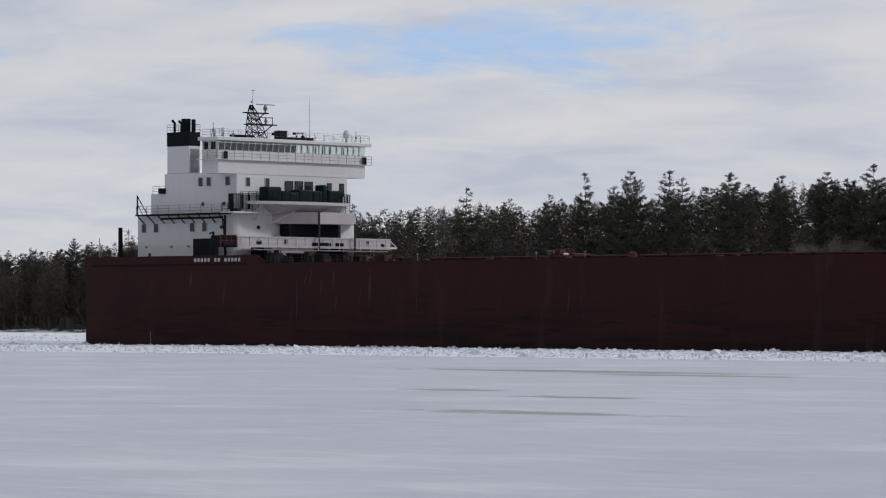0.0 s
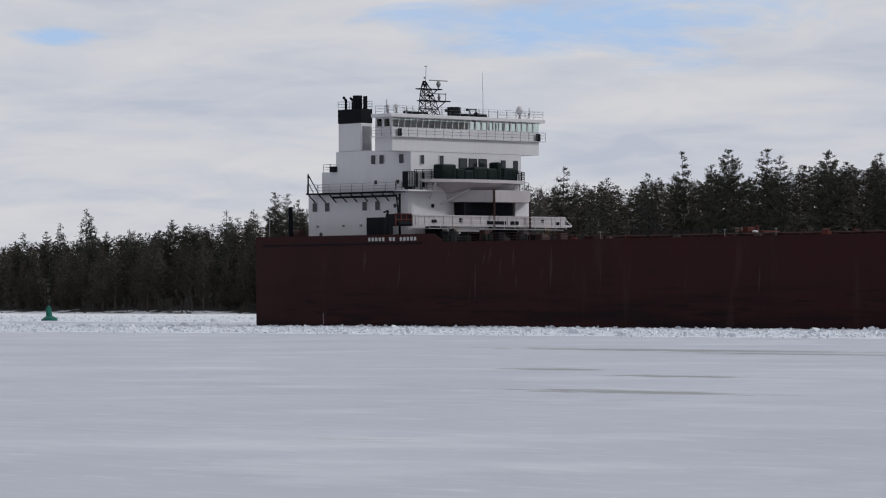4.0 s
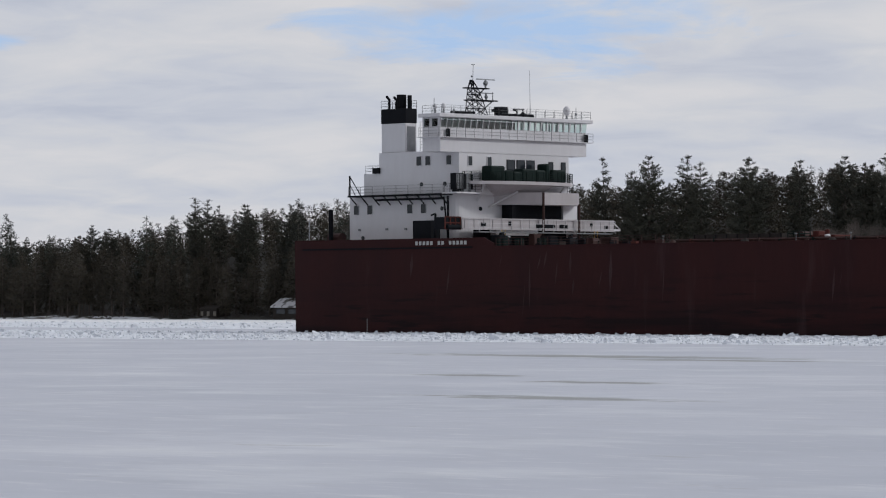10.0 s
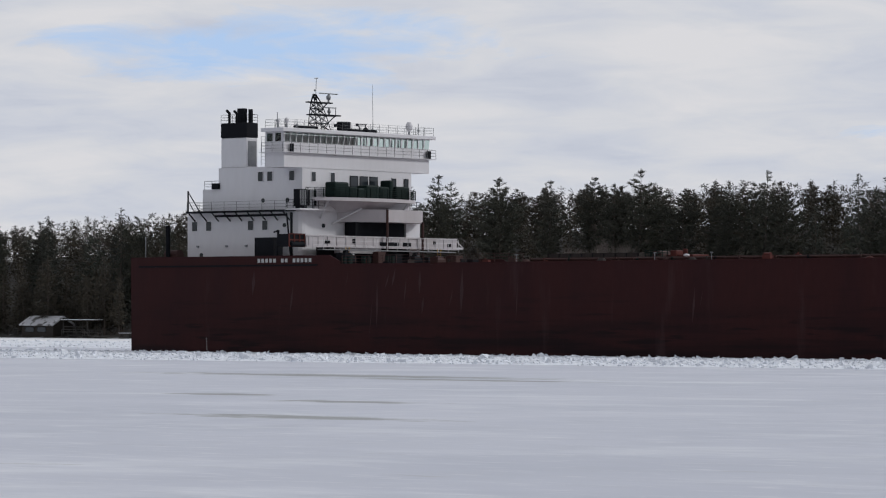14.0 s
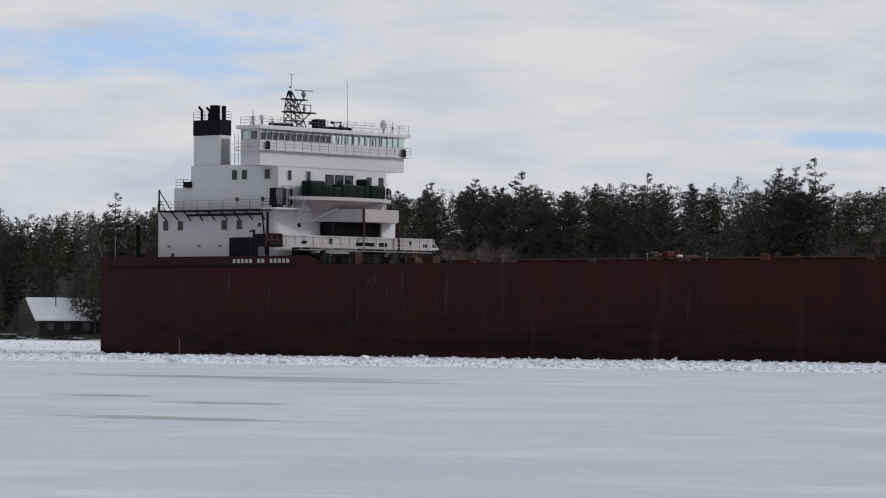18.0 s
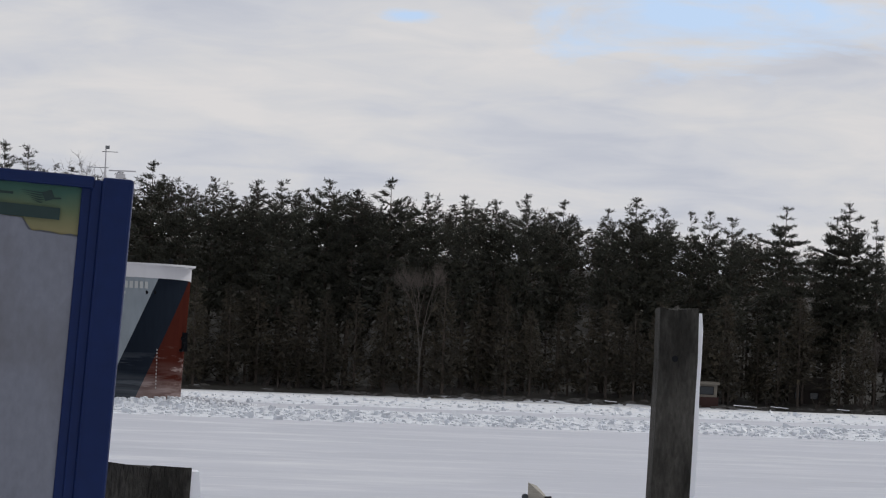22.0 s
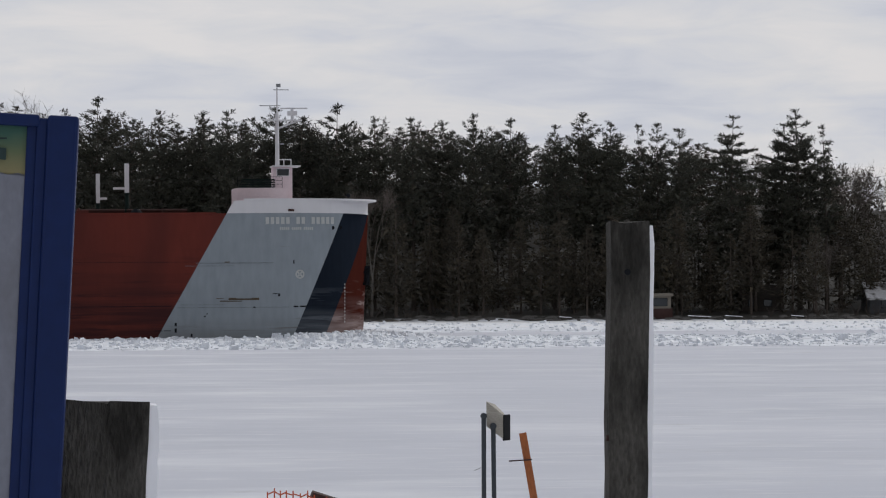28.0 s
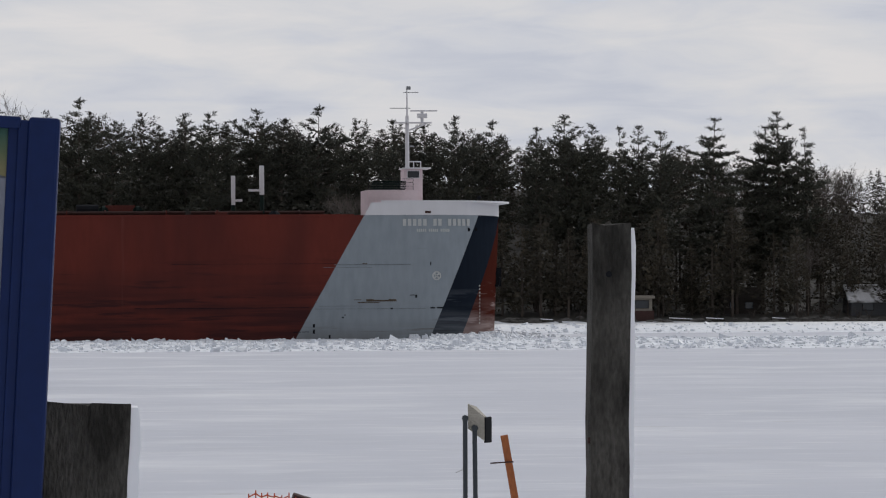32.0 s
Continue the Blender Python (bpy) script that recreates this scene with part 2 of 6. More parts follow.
NET = mat("orange_plastic", (0.48, 0.085, 0.03), 0.5, 0, 0.2, 5.0)
OLDWOOD = mat("weathered_wood", (0.088, 0.084, 0.077), 0.9, 0, 0.5, 5.0, 0.6, (1.6, 1.6, 0.5), (0.026, 0.025, 0.023), (0.42, 0.62), spec=0.1, fine=10)
BLUE = mat("blue_paint", (0.006, 0.018, 0.085), 0.5, 0, 0.12, 2.0, spec=0.2)
PAPER = mat("weathered_board", (0.195, 0.207, 0.255), 0.8, 0, 0.16, 2.4, 0.08, (1, 1, 0.6), (0.12, 0.12, 0.135), (0.5, 0.72), fine=14)


# ---- building blocks ----
class Geo:
    """Collects corners and faces for one mesh."""

    def __init__(self):
        self.v, self.f = [], []

    def face(self, *pts):
        k = len(self.v)
        self.v += [tuple(p) for p in pts]
        self.f.append(tuple(range(k, k + len(pts))))
        return self

    def box(self, x0, x1, y0, y1, z0, z1):
        k = len(self.v)
        self.v += [(x, y, z) for z in (z0, z1) for x, y in ((x0, y0), (x1, y0), (x1, y1), (x0, y1))]
        self.f += [tuple(k + i for i in q) for q in ((3, 2, 1, 0), (4, 5, 6, 7), (0, 1, 5, 4), (1, 2, 6, 5), (2, 3, 7, 6), (3, 0, 4, 7))]
        return self

    def prism(self, outline, z0, z1):
        """An upright body over a flat outline [(x, y), ...], counter-clockwise."""
        k, n = len(self.v), len(outline)
        self.v += [(x, y, z0) for x, y in outline] + [(x, y, z1) for x, y in outline]
        self.f += [tuple(k + n - 1 - i for i in range(n)), tuple(k + n + i for i in range(n))]
        self.f += [(k + i, k + (i + 1) % n, k + n + (i + 1) % n, k + n + i) for i in range(n)]
        return self

    def tube(self, a, b, r0, r1=None, n=6, caps=True):
        a, b = Vector(a), Vector(b)
        r1 = r0 if r1 is None else r1
        d = b - a
        if d.length < 1e-6:
            return self
        d.normalize()
        u = d.orthogonal().normalized()
        w = d.cross(u)
        k = len(self.v)
        for p, r in ((a, r0), (b, r1)):
            for i in range(n):
                q = 2 * math.pi * i / n
                self.v.append(tuple(p + (u * math.cos(q) + w * math.sin(q)) * r))
        self.f += [(k + i, k + (i + 1) % n, k + n + (i + 1) % n, k + n + i) for i in range(n)]
        if caps:
            self.f += [tuple(k + n - 1 - i for i in range(n)), tuple(k + n + i for i in range(n))]
        return self

    def ball(self, c, r, n=10, m=6, squash=1.0):
        k = len(self.v)
        for j in range(m + 1):
            p = math.pi * j / m
            for i in range(n):
                q = 2 * math.pi * i / n
                self.v.append((c[0] + r * math.sin(p) * math.cos(q), c[1] + r * math.sin(p) * math.sin(q), c[2] + r * squash * math.cos(p)))
        for j in range(m):
            for i in range(n):
                self.f.append((k + j * n + i, k + (j + 1) * n + i, k + (j + 1) * n + (i + 1) % n, k + j * n + (i + 1) % n))
        return self

    def mesh(self, name, material, smooth=False):
        me = bpy.data.meshes.new(name)
        me.from_pydata(self.v, [], self.f)
        me.validate()
        me.materials.append(material)
        if smooth:
            me.polygons.foreach_set("use_smooth", [True] * len(me.polygons))
        me.update()
        return me


def part(name, geo, material, parent=None, label="", smooth=False, bevel=0.0):
    """One mesh object under a thing or a part."""
    ob = new(name, geo.mesh(name, material, smooth))
    if parent:
        ob.parent = parent
    if label:
        ob["label"] = label
    if bevel:
        b = ob.modifiers.new("edges", "BEVEL")
        b.width, b.segments, b.limit_method = bevel, 2, "ANGLE"
    return ob


def thing(name, label, category, group="", at=None):
    ob = tagged(new(name), label, category, group)
    ob.empty_display_size = 0.3
    if at:
        ob.location = at
    return ob


def rail(geo, pts, h=1.05, r=0.028, bars=3, step=2.0):
    """Posts and bars of a railing along a line of deck points."""
    for a, b in zip(pts, pts[1:]):
        a, b = Vector(a), Vector(b)
        n = max(1, round((b - a).length / step))
        for i in range(n + 1):
            p = a.lerp(b, i / n)
            geo.tube(p, p + Vector((0, 0, h)), r, n=4)
        for k in range(bars):
            z = Vector((0, 0, h * (k + 1) / bars))
            geo.tube(a + z, b + z, r * 0.8, n=4)
    return geo


# ---- ground: near bank, river bed, wooded far shore ----
def shore_y(x):
    return 475 + 3.0 * math.sin(x * 0.021) + 2.0 * math.sin(x * 0.067 + 1.0)


def canopy(x):
    """Height of the unbroken wood along the shore."""
    pts = ((-900, 11), (-700, 14.3), (-660, 16.5), (-620, 20.2), (-600, 21.3), (-540, 23.4), (-500, 24.2), (-470, 25.0), (-450, 25.6), (-400, 25.2), (-375, 24.4), (-330, 24.0), (-280, 24.8), (-200, 25.2), (-110, 26), (-50, 28), (20, 25.5), (75, 22.5), (100, 19.5), (200, 18))
    return float(np.interp(x, [p[0] for p in pts], [p[1] for p in pts]))


def land(x, y):
    if y < 200:
        t = min(max((y + 0.6 * abs(x) - 20) / 18, 0), 1)
        return 2.7 - 3.9 * (t * t * (3 - 2 * t))
    d = y - shore_y(x)
    if d < 0:
        return max(-1.2, d * 0.15)
    z = 0.12 * min(d, 8) + 0.05 * min(max(d - 8, 0), 12) + 0.84 * (canopy(x) - 3) * min(max((d - 13) / 46, 0), 1) + 0.01 * min(max(d - 68, 0), 1500)
    return z + 0.35 * min(d / 4, 1) * noise.noise((x * 0.09, y * 0.09, 0))


def build_ground():
    xs = [-4500, -3000, -2000, -1400, -1000] + [-840 + 6 * i for i in range(168)] + [200, 300, 500, 800, 1400, 2400, 4500]
    ys = [-3000, -1000, -300, -60, -10, 5, 15, 20, 23, 26, 29, 32, 35, 38, 60, 150, 300, 440] + [460 + 3 * i for i in range(24)] + [540, 560, 600, 680, 800, 1000, 1500, 2500, 4500]
    g = Geo()
    g.v = [(x, y, land(x, y)) for y in ys for x in xs]
    w = len(xs)
    g.f = [(j * w + i, j * w + i + 1, (j + 1) * w + i + 1, (j + 1) * w + i) for j in range(len(ys) - 1) for i in range(w - 1)]
    m = mat("snowy_ground", (0.80, 0.82, 0.86), 0.8, 0, 0.1, 0.25, 0.3, (1, 1, 1), (0.10, 0.085, 0.065), (0.50, 0.62))
    # brown litter covers the forest floor behind the shore
    n, l = m.node_tree.nodes, m.node_tree.links
    b = n["Principled BSDF"]
    src = b.inputs["Base Color"].links[0].from_socket
    co, sp, no, ad, mr, mx = (n.new(k) for k in ("ShaderNodeTexCoord", "ShaderNodeSeparateXYZ", "ShaderNodeTexNoise", "ShaderNodeMath", "ShaderNodeMapRange", "ShaderNodeMix"))
    l.new(co.outputs["Object"], sp.inputs[0])
    l.new(co.outputs["Object"], no.inputs["Vector"])
    no.inputs["Scale"].default_value = 0.15
    ad.operation, ad.inputs[1].default_value = "MULTIPLY_ADD", 16.0
    l.new(no.outputs["Fac"], ad.inputs[0])
    l.new(sp.outputs[1], ad.inputs[2])
    mr.inputs[1].default_value, mr.inputs[2].default_value = 484.5, 486.0
    l.new(ad.outputs[0], mr.inputs[0])
    mx.data_type = "RGBA"
    l.new(mr.outputs[0], mx.inputs["Factor"])
    l.new(src, mx.inputs["A"])
    mx.inputs["B"].default_value = (0.035, 0.032, 0.027, 1)
    l.new(mx.outputs["Result"], b.inputs["Base Color"])
    tagged(part("ground", g, m, smooth=True), "snow-covered banks with bare brown patches under the trees", "ground", kind="structure")


def ice_material():
    m = bpy.data.materials.new("river_ice")
    m.use_nodes = True
    n, l = m.node_tree.nodes, m.node_tree.links
    b = n["Principled BSDF"]
    co = n.new("ShaderNodeTexCoord")

    def tex(scale, stretch, detail=5, rough=0.55):
        mp, t = n.new("ShaderNodeMapping"), n.new("ShaderNodeTexNoise")
        mp.inputs["Scale"].default_value = stretch
        t.inputs["Scale"].default_value, t.inputs["Detail"].default_value, t.inputs["Roughness"].default_value = scale, detail, rough
        l.new(co.outputs["Object"], mp.inputs[0])
        l.new(mp.outputs[0], t.inputs["Vector"])
        return t.outputs["Fac"]

    def ramp(fac, stops):
        r = n.new("ShaderNodeValToRGB")
        for k, (p, c) in enumerate(stops):
            e = r.color_ramp.elements[k] if k < 2 else r.color_ramp.elements.new(p)
            e.position, e.color = p, (*c, 1)
        l.new(fac, r.inputs[0])
        return r.outputs[0]

    def blend(fac, a, bb):
        x = n.new("ShaderNodeMix")
        x.data_type = "RGBA"
        l.new(fac, x.inputs["Factor"])
        for key, v in (("A", a), ("B", bb)):
            if isinstance(v, tuple):
                x.inputs[key].default_value = (*v, 1)
            else:
                l.new(v, x.inputs[key])
        return x.outputs["Result"]
    grey = ramp(tex(0.05, (1, 1, 1)), [(0.35, (0.455, 0.475, 0.54)), (0.55, (0.505, 0.522, 0.585)), (0.72, (0.565, 0.578, 0.635))])
    drift = ramp(tex(0.10, (0.8, 1.0, 1), 6, 0.6), [(0.52, (0, 0, 0)), (0.74, (0.62, 0.62, 0.62))])
    col = blend(drift, grey, (0.76, 0.775, 0.80))
    col = blend(ramp(tex(0.42, (0.6, 1.0, 1), 4, 0.6), [(0.5, (0, 0, 0)), (0.75, (0.3, 0.3, 0.3))]), col, (0.38, 0.395, 0.44))
    col = blend(ramp(tex(1.6, (0.2, 0.6, 1), 6, 0.7), [(0.54, (0, 0, 0)), (0.66, (0.32, 0.32, 0.32))]), col, (0.78, 0.775, 0.79))
    col = blend(ramp(tex(0.3, (0.5, 0.9, 1), 6, 0.7), [(0.63, (0, 0, 0)), (0.70, (0.55, 0.55, 0.55))]), col, (0.37, 0.37, 0.375))
    # a few wet melt patches: centre and half sizes
    sx = n.new("ShaderNodeSeparateXYZ")
    l.new(co.outputs["Object"], sx.inputs[0])

    def maths(op, a, b2):
        q = n.new("ShaderNodeMath")
        q.operation = op
        for k, v in enumerate((a, b2)):
            if isinstance(v, (int, float)):
                q.inputs[k].default_value = v
            else:
                l.new(v, q.inputs[k])
        return q.outputs[0]
    wet = None
    for x0, y0, rx, ry in ((-149.5, 145.4, 4.5, 2.6), (-113.5, 115.0, 8.5, 2.4), (-132.5, 137.5, 6, 2.2), (-190, 197, 22, 5), (-172, 190, 12, 3)):
        p = maths("DIVIDE", maths("SUBTRACT", sx.outputs[0], x0), rx)
        q = maths("DIVIDE", maths("SUBTRACT", sx.outputs[1], y0), ry)
        r = maths("SQRT", maths("ADD", maths("MULTIPLY", p, p), maths("MULTIPLY", q, q)), 0)
        wet = r if wet is None else maths("MINIMUM", wet, r)
    ragged = maths("ADD", wet, maths("MULTIPLY", maths("SUBTRACT", tex(0.5, (0.6, 1, 1), 5, 0.65), 0.5), 2.6))
    melt = ramp(ragged, [(0.5, (0.95, 0.95, 0.95)), (1.0, (0, 0, 0))])
    col = blend(melt, col, (0.24, 0.25, 0.245))
    # whiter towards the far shore, from a ragged edge
    sp, mr, ad = n.new("ShaderNodeSeparateXYZ"), n.new("ShaderNodeMapRange"), n.new("ShaderNodeMath")
    l.new(co.outputs["Object"], sp.inputs[0])
    ad.operation = "MULTIPLY_ADD"
    ad.inputs[1].default_value = 60.0
    l.new(tex(0.03, (0.4, 1, 1), 5, 0.6), ad.inputs[0])
    l.new(sp.outputs[1], ad.inputs[2])
    mr.inputs[1].default_value, mr.inputs[2].default_value = 395.0, 440.0
    l.new(ad.outputs[0], mr.inputs[0])
    col = blend(mr.outputs[0], col, (0.82, 0.83, 0.85))
    l.new(col, b.inputs["Base Color"])
    b.inputs["Roughness"].default_value = 0.55
    bp = n.new("ShaderNodeBump")
    bp.inputs["Strength"].default_value, bp.inputs["Distance"].default_value = 0.4, 0.06
    l.new(tex(0.6, (0.5, 1, 1), 6, 0.6), bp.inputs["Height"])
    l.new(bp.outputs[0], b.inputs["Normal"])
    return m


def build_ice():
    g = Geo().box(-4500, 4500, 32, 479, -0.6, 0.0)
    tagged(part("river_ice", g, ice_material()), "smooth grey river ice with wind-blown snow streaks", "ice", kind="structure")


def rubble(name, label, x0, x1, y0, y1, count, seed, big=0.55):
    """A band of broken ice: many tilted slabs and lumps."""
    rng = np.random.RandomState(seed)
    g = Geo()
    for _ in range(count):
        x, y = rng.uniform(x0, x1), rng.uniform(y0, y1)
        along = 0.052 * (x + 384)
        edge = min((y - y0) / 6, (y1 - y) / 6, 1)
        if rng.uniform() > 0.35 + 0.65 * edge:
            continue
        s = big * (0.35 + rng.gamma(1.6, 0.45))
        s = min(s, 0.55) if rng.uniform() > 0.008 else 0.9
        wx, wy, h = s * rng.uniform(0.6, 1.5), s * rng.uniform(0.6, 1.4), 0.02 + s * rng.uniform(0.06, 0.3)
        a, tx, ty = rng.uniform(0, 6.28), rng.normal(0, 0.35), rng.normal(0, 0.35)
        ca, sa = math.cos(a), math.sin(a)
        k = len(g.v)
        n = rng.randint(4, 7)
        base = [(math.cos(6.283 * i / n + rng.uniform(-0.3, 0.3)) * wx * 0.6, math.sin(6.283 * i / n + rng.uniform(-0.3, 0.3)) * wy * 0.6) for i in range(n)]
        for zz, sh in ((-0.3, 1.05), (h, 0.85)):
            for px, py in base:
                px, py = px * sh, py * sh
                g.v.append((x + px * ca - py * sa, y + along + px * sa + py * ca, zz + (px * tx + py * ty if zz > 0 else 0)))
        g.f.append(tuple(k + n + i for i in range(n)))
        g.f += [(k + i, k + (i + 1) % n, k + n + (i + 1) % n, k + n + i) for i in range(n)]
    tagged(part(name, g, CHUNK), label, "ice", kind="stuff")


def rough_band(name, label, x0, x1, y0, y1, step, seed):
    """The churned, refrozen sheet under the broken pieces."""
    g = Geo()
    nx, ny = int((x1 - x0) / step), int((y1 - y0) / step)
    for j in range(ny + 1):
        for i in range(nx + 1):
            x, y = x0 + (x1 - x0) * i / nx, y0 + (y1 - y0) * j / ny
            e = min(j, ny - j, 3) / 3
            z = 0.22 * noise.noise((x * 0.35, y * 0.35, seed)) + 0.26 * noise.noise((x * 0.9, y * 0.9, seed)) + 0.22 * noise.noise((x * 2.1, y * 2.1, seed)) + 0.08
            g.v.append((x, y + 0.052 * (x + 384), -0.1 + e * (0.06 + 0.42 * max(z, 0))))
    w = nx + 1
    g.f = [(j * w + i, j * w + i + 1, (j + 1) * w + i + 1, (j + 1) * w + i) for j in range(ny) for i in range(nx)]
    tagged(part(name, g, CHUNK), label, "ice", kind="stuff")


build_ground()
build_ice()
rough_band("churned_ice_near", "rough refrozen brash ice along the ship channel", -540, 120, 244, 312, 0.85, 1)
rough_band("churned_ice_far", "rough refrozen brash ice beyond the ship channel", -700, 150, 335, 430, 1.8, 2)


def heap(name, label, seed):
    """Ice that the stem pushes ahead of itself."""
    rng = np.random.RandomState(seed)
    g = Geo()
    for _ in range(420):
        a = rng.uniform(-1.75, 1.75)
        r = abs(rng.normal(0, 1.7))
        k = 1 + 0.10 * r
        x = 298.4 + 8.6 * math.cos(a) * k + r * 0.9
        y = 16 + 16.3 * math.sin(a) * k
        h = max(0.05, 0.6 - 0.14 * r) * rng.uniform(0.3, 1.0)
        s = rng.uniform(0.2, 0.7)
        n = 5
        b = len(g.v)
        for zz, sh in ((-0.3, 1.0), (h, 0.55)):
            for i in range(n):
                q = 6.283 * i / n + rng.uniform(-0.3, 0.3)
                g.v.append((x + math.cos(q) * s * sh, y + math.sin(q) * s * sh, zz + (rng.uniform(-0.12, 0.12) if zz > 0 else 0)))
        g.f.append(tuple(b + n + i for i in range(n)))
        g.f += [(b + i, b + (i + 1) % n, b + n + (i + 1) % n, b + n + i) for i in range(n)]
    return tagged(part(name, g, CHUNK), label, "ice", kind="stuff")


bow_ice = heap("pushed_ice", "broken ice heaped up ahead of the ship's stem", 12)
rubble("broken_ice_near", "broken white ice pieces pushed up beside the channel", -520, 110, 245, 308, 26000, 5, 0.25)
rubble("broken_ice_far", "broken white ice pieces beyond the channel", -680, 140, 338, 430, 7000, 6, 0.32)


# ---- the ship: x forward from the stern, y across from the starboard side, z up from the waterline ----
BEAM, DECK, LEN = 32.0, 10.2, 306.9
STERN, COURSE, TRIM = (-384.35, 306.8), 3.0, -0.13
ship = thing("bulk_carrier", "long dark-red bulk carrier with white aft deckhouse in broken ice", "ship", at=(*STERN, 0))


def side(x, z):
    """The hull's starboard side at x: metres in from y = 0."""
    low = 1 - min(max(z / DECK, 0), 1)
    y = 0.0
    if x < 16:
        t = 1 - x / 16
        y += 0.12 * t ** 2.2 * low + 0.08 * max(0, 1 - x / 2) ** 2
    rake = LEN + 0.4 - 0.5 * low
    b = 298.35
    if x > b:
        t = min((x - b) / (rake - b), 1)
        y += 16 * (1 - math.sqrt(max(0, 1 - t ** 2.4)))
    return min(y, 16)


def shell(name, xa, xb, za, zb, material, label="", nx=10, nz=5, parent=ship, proud=0.0, port_from=None):
    """Hull plating between two slanted edges: xa, xb are (x at the waterline, x at deck level)."""
    g = Geo()

    def at(i, j):
        u, z = i / nx, za + (zb - za) * j / nz
        s = z / DECK
        x = (xa[0] + (xa[1] - xa[0]) * s) * (1 - u) + (xb[0] + (xb[1] - xb[0]) * s) * u
        return x, side(x, z), z
    for mirror in (0, 1):
        if mirror and port_from:
            xa = port_from
        g = Geo()
        k = 0
        for i in range(nx + 1):
            for j in range(nz + 1):
                x, y, z = at(i, j)
                y -= proud
                g.v.append((x, BEAM - y if mirror else y, z))
        w = nz + 1
        for i in range(nx):
            for j in range(nz):
                q = (k + i * w + j, k + (i + 1) * w + j, k + (i + 1) * w + j + 1, k + i * w + j + 1)
                g.f.append(q[::-1] if mirror else q)
        part(name, g, material, parent, label, smooth=True)


def build_hull():
    low = -1.8
    shell("hull_plating", (0, 0), (120, 120), low, DECK, RED_AFT, "dark red aft hull plating with pale streaks", 40, 6)
    shell("hull_plating", (120, 120), (262, 262), low, DECK, RED_AFT, "darker red hull plating amidships", 20, 6)
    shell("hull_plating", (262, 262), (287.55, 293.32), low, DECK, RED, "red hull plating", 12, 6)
    shell("bow_band", (287.55, 293.32), (299.31, 303.80), low, DECK, BOWGREY, "slanting grey bow band", 24, 8)
    shell("bow_band", (299.31, 303.80), (302.2, 306.9), low, DECK, BOWBLACK, "slanting black bow band", 24, 8)
    shell("bow_plating", (302.2, 306.9), (LEN - 0.1, LEN + 0.4), low, DECK, BOWRED, "orange-red bow plating scraped by ice", 24, 8)
    # transom
    g = Geo()
    for z0, z1 in ((low, 3), (3, 7), (7, DECK)):
        a, b = side(0, z0), side(0, z1)
        g.face((0, BEAM - a, z0), (0, a, z0), (0, b, z1), (0, BEAM - b, z1))
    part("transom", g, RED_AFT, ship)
    # main deck
    xs = [0, 1, 2, 3, 150, 298.35] + [298.88 + 0.5 * i for i in range(15)]
    xs = [min(x, LEN) for x in xs]
    out = [(x, min(side(x, DECK) + 0.12, 16)) for x in xs] + [(x, max(BEAM - side(x, DECK) - 0.12, 16)) for x in reversed(xs)]
    part("main_deck", Geo().prism(out, DECK - 0.25, DECK - 0.005), DARKRED, ship)
    # stern bulwark and rubbing line
    g = Geo()
    st = [(33.5 - 1.7 * i, side(33.5 - 1.7 * i, DECK)) for i in range(20)]
    st = [p for p in st if p[0] > 0] + [(0, side(0, DECK))]
    pts = st + [(0, BEAM - side(0, DECK))] + [(x, BEAM - y) for x, y in reversed(st[:-1])]
    for (xa, ya), (xb, yb) in zip(pts, pts[1:]):
        top_a, top_b = (DECK + 1.1 if x < 32.4 else DECK + 0.35 for x in (xa, xb))
        g.face((xa, ya, DECK), (xb, yb, DECK), (xb, yb, top_b), (xa, ya, top_a))
        iy = 0.12 if ya < 16 else -0.12
        g.face((xb, yb + iy, DECK), (xa, ya + iy, DECK), (xa, ya + iy, top_a), (xb, yb + iy, top_b))
        g.face((xa, ya, top_a), (xb, yb, top_b), (xb, yb + iy, top_b), (xa, ya + iy, top_a))
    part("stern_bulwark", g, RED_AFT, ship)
    part("rubbing_strip", Geo().box(1.5, 30, -0.10, 0.0, DECK - 0.12, DECK + 0.06), BLACK, ship)
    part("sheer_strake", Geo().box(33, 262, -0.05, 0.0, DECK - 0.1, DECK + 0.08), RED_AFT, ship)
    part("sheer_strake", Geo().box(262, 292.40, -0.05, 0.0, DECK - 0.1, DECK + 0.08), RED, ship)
    # bow bulwark with its overhanging lip
    shell("bow_bulwark", (287.55 - 0.0, 293.32), (LEN + 0.4, LEN + 0.5), DECK, DECK + 1.1, WHITE, "white bow bulwark", 30, 2, proud=0.04, port_from=(299.42, 301.55))
    xs = [294.82, 298.35] + [298.88 + 0.6 * i for i in range(13)]
    rim = [(x, side(x, DECK)) for x in xs]
    ahead = lambda x: x + 1.3 * max(0, (x - 301.02) / 5.5)
    out = [(ahead(x), y - 0.06) for x, y in rim] + [(ahead(x), BEAM - y + 0.06) for x, y in reversed(rim) if x > 301.90]
    part("bow_cap", Geo().prism(out, DECK + 1.1, DECK + 1.28), WHITE, ship, "white lip overhanging the bow")
    # name and fleet lettering as plain bars
    def bars(words, x0, x1, z0, z1, proud):
        total = sum(n for n in words) + len(words) - 1
        u, x = (x1 - x0) / total, x0
        for n in words:
            for i in range(n):
                p, q = x + u * (i + 0.14), x + u * (i + 0.80)
                g = Geo().face((p, side(p, z0) - proud, z0), (q, side(q, z0) - proud, z0), (q, side(q, z1) - proud, z1), (p, side(p, z1) - proud, z1))
                part("lettering_bar", g, INK, ship)
            x += (n + 1) * u
    bars((5, 2, 5), 296.64, 302.94, 9.25, 9.85, 0.03)
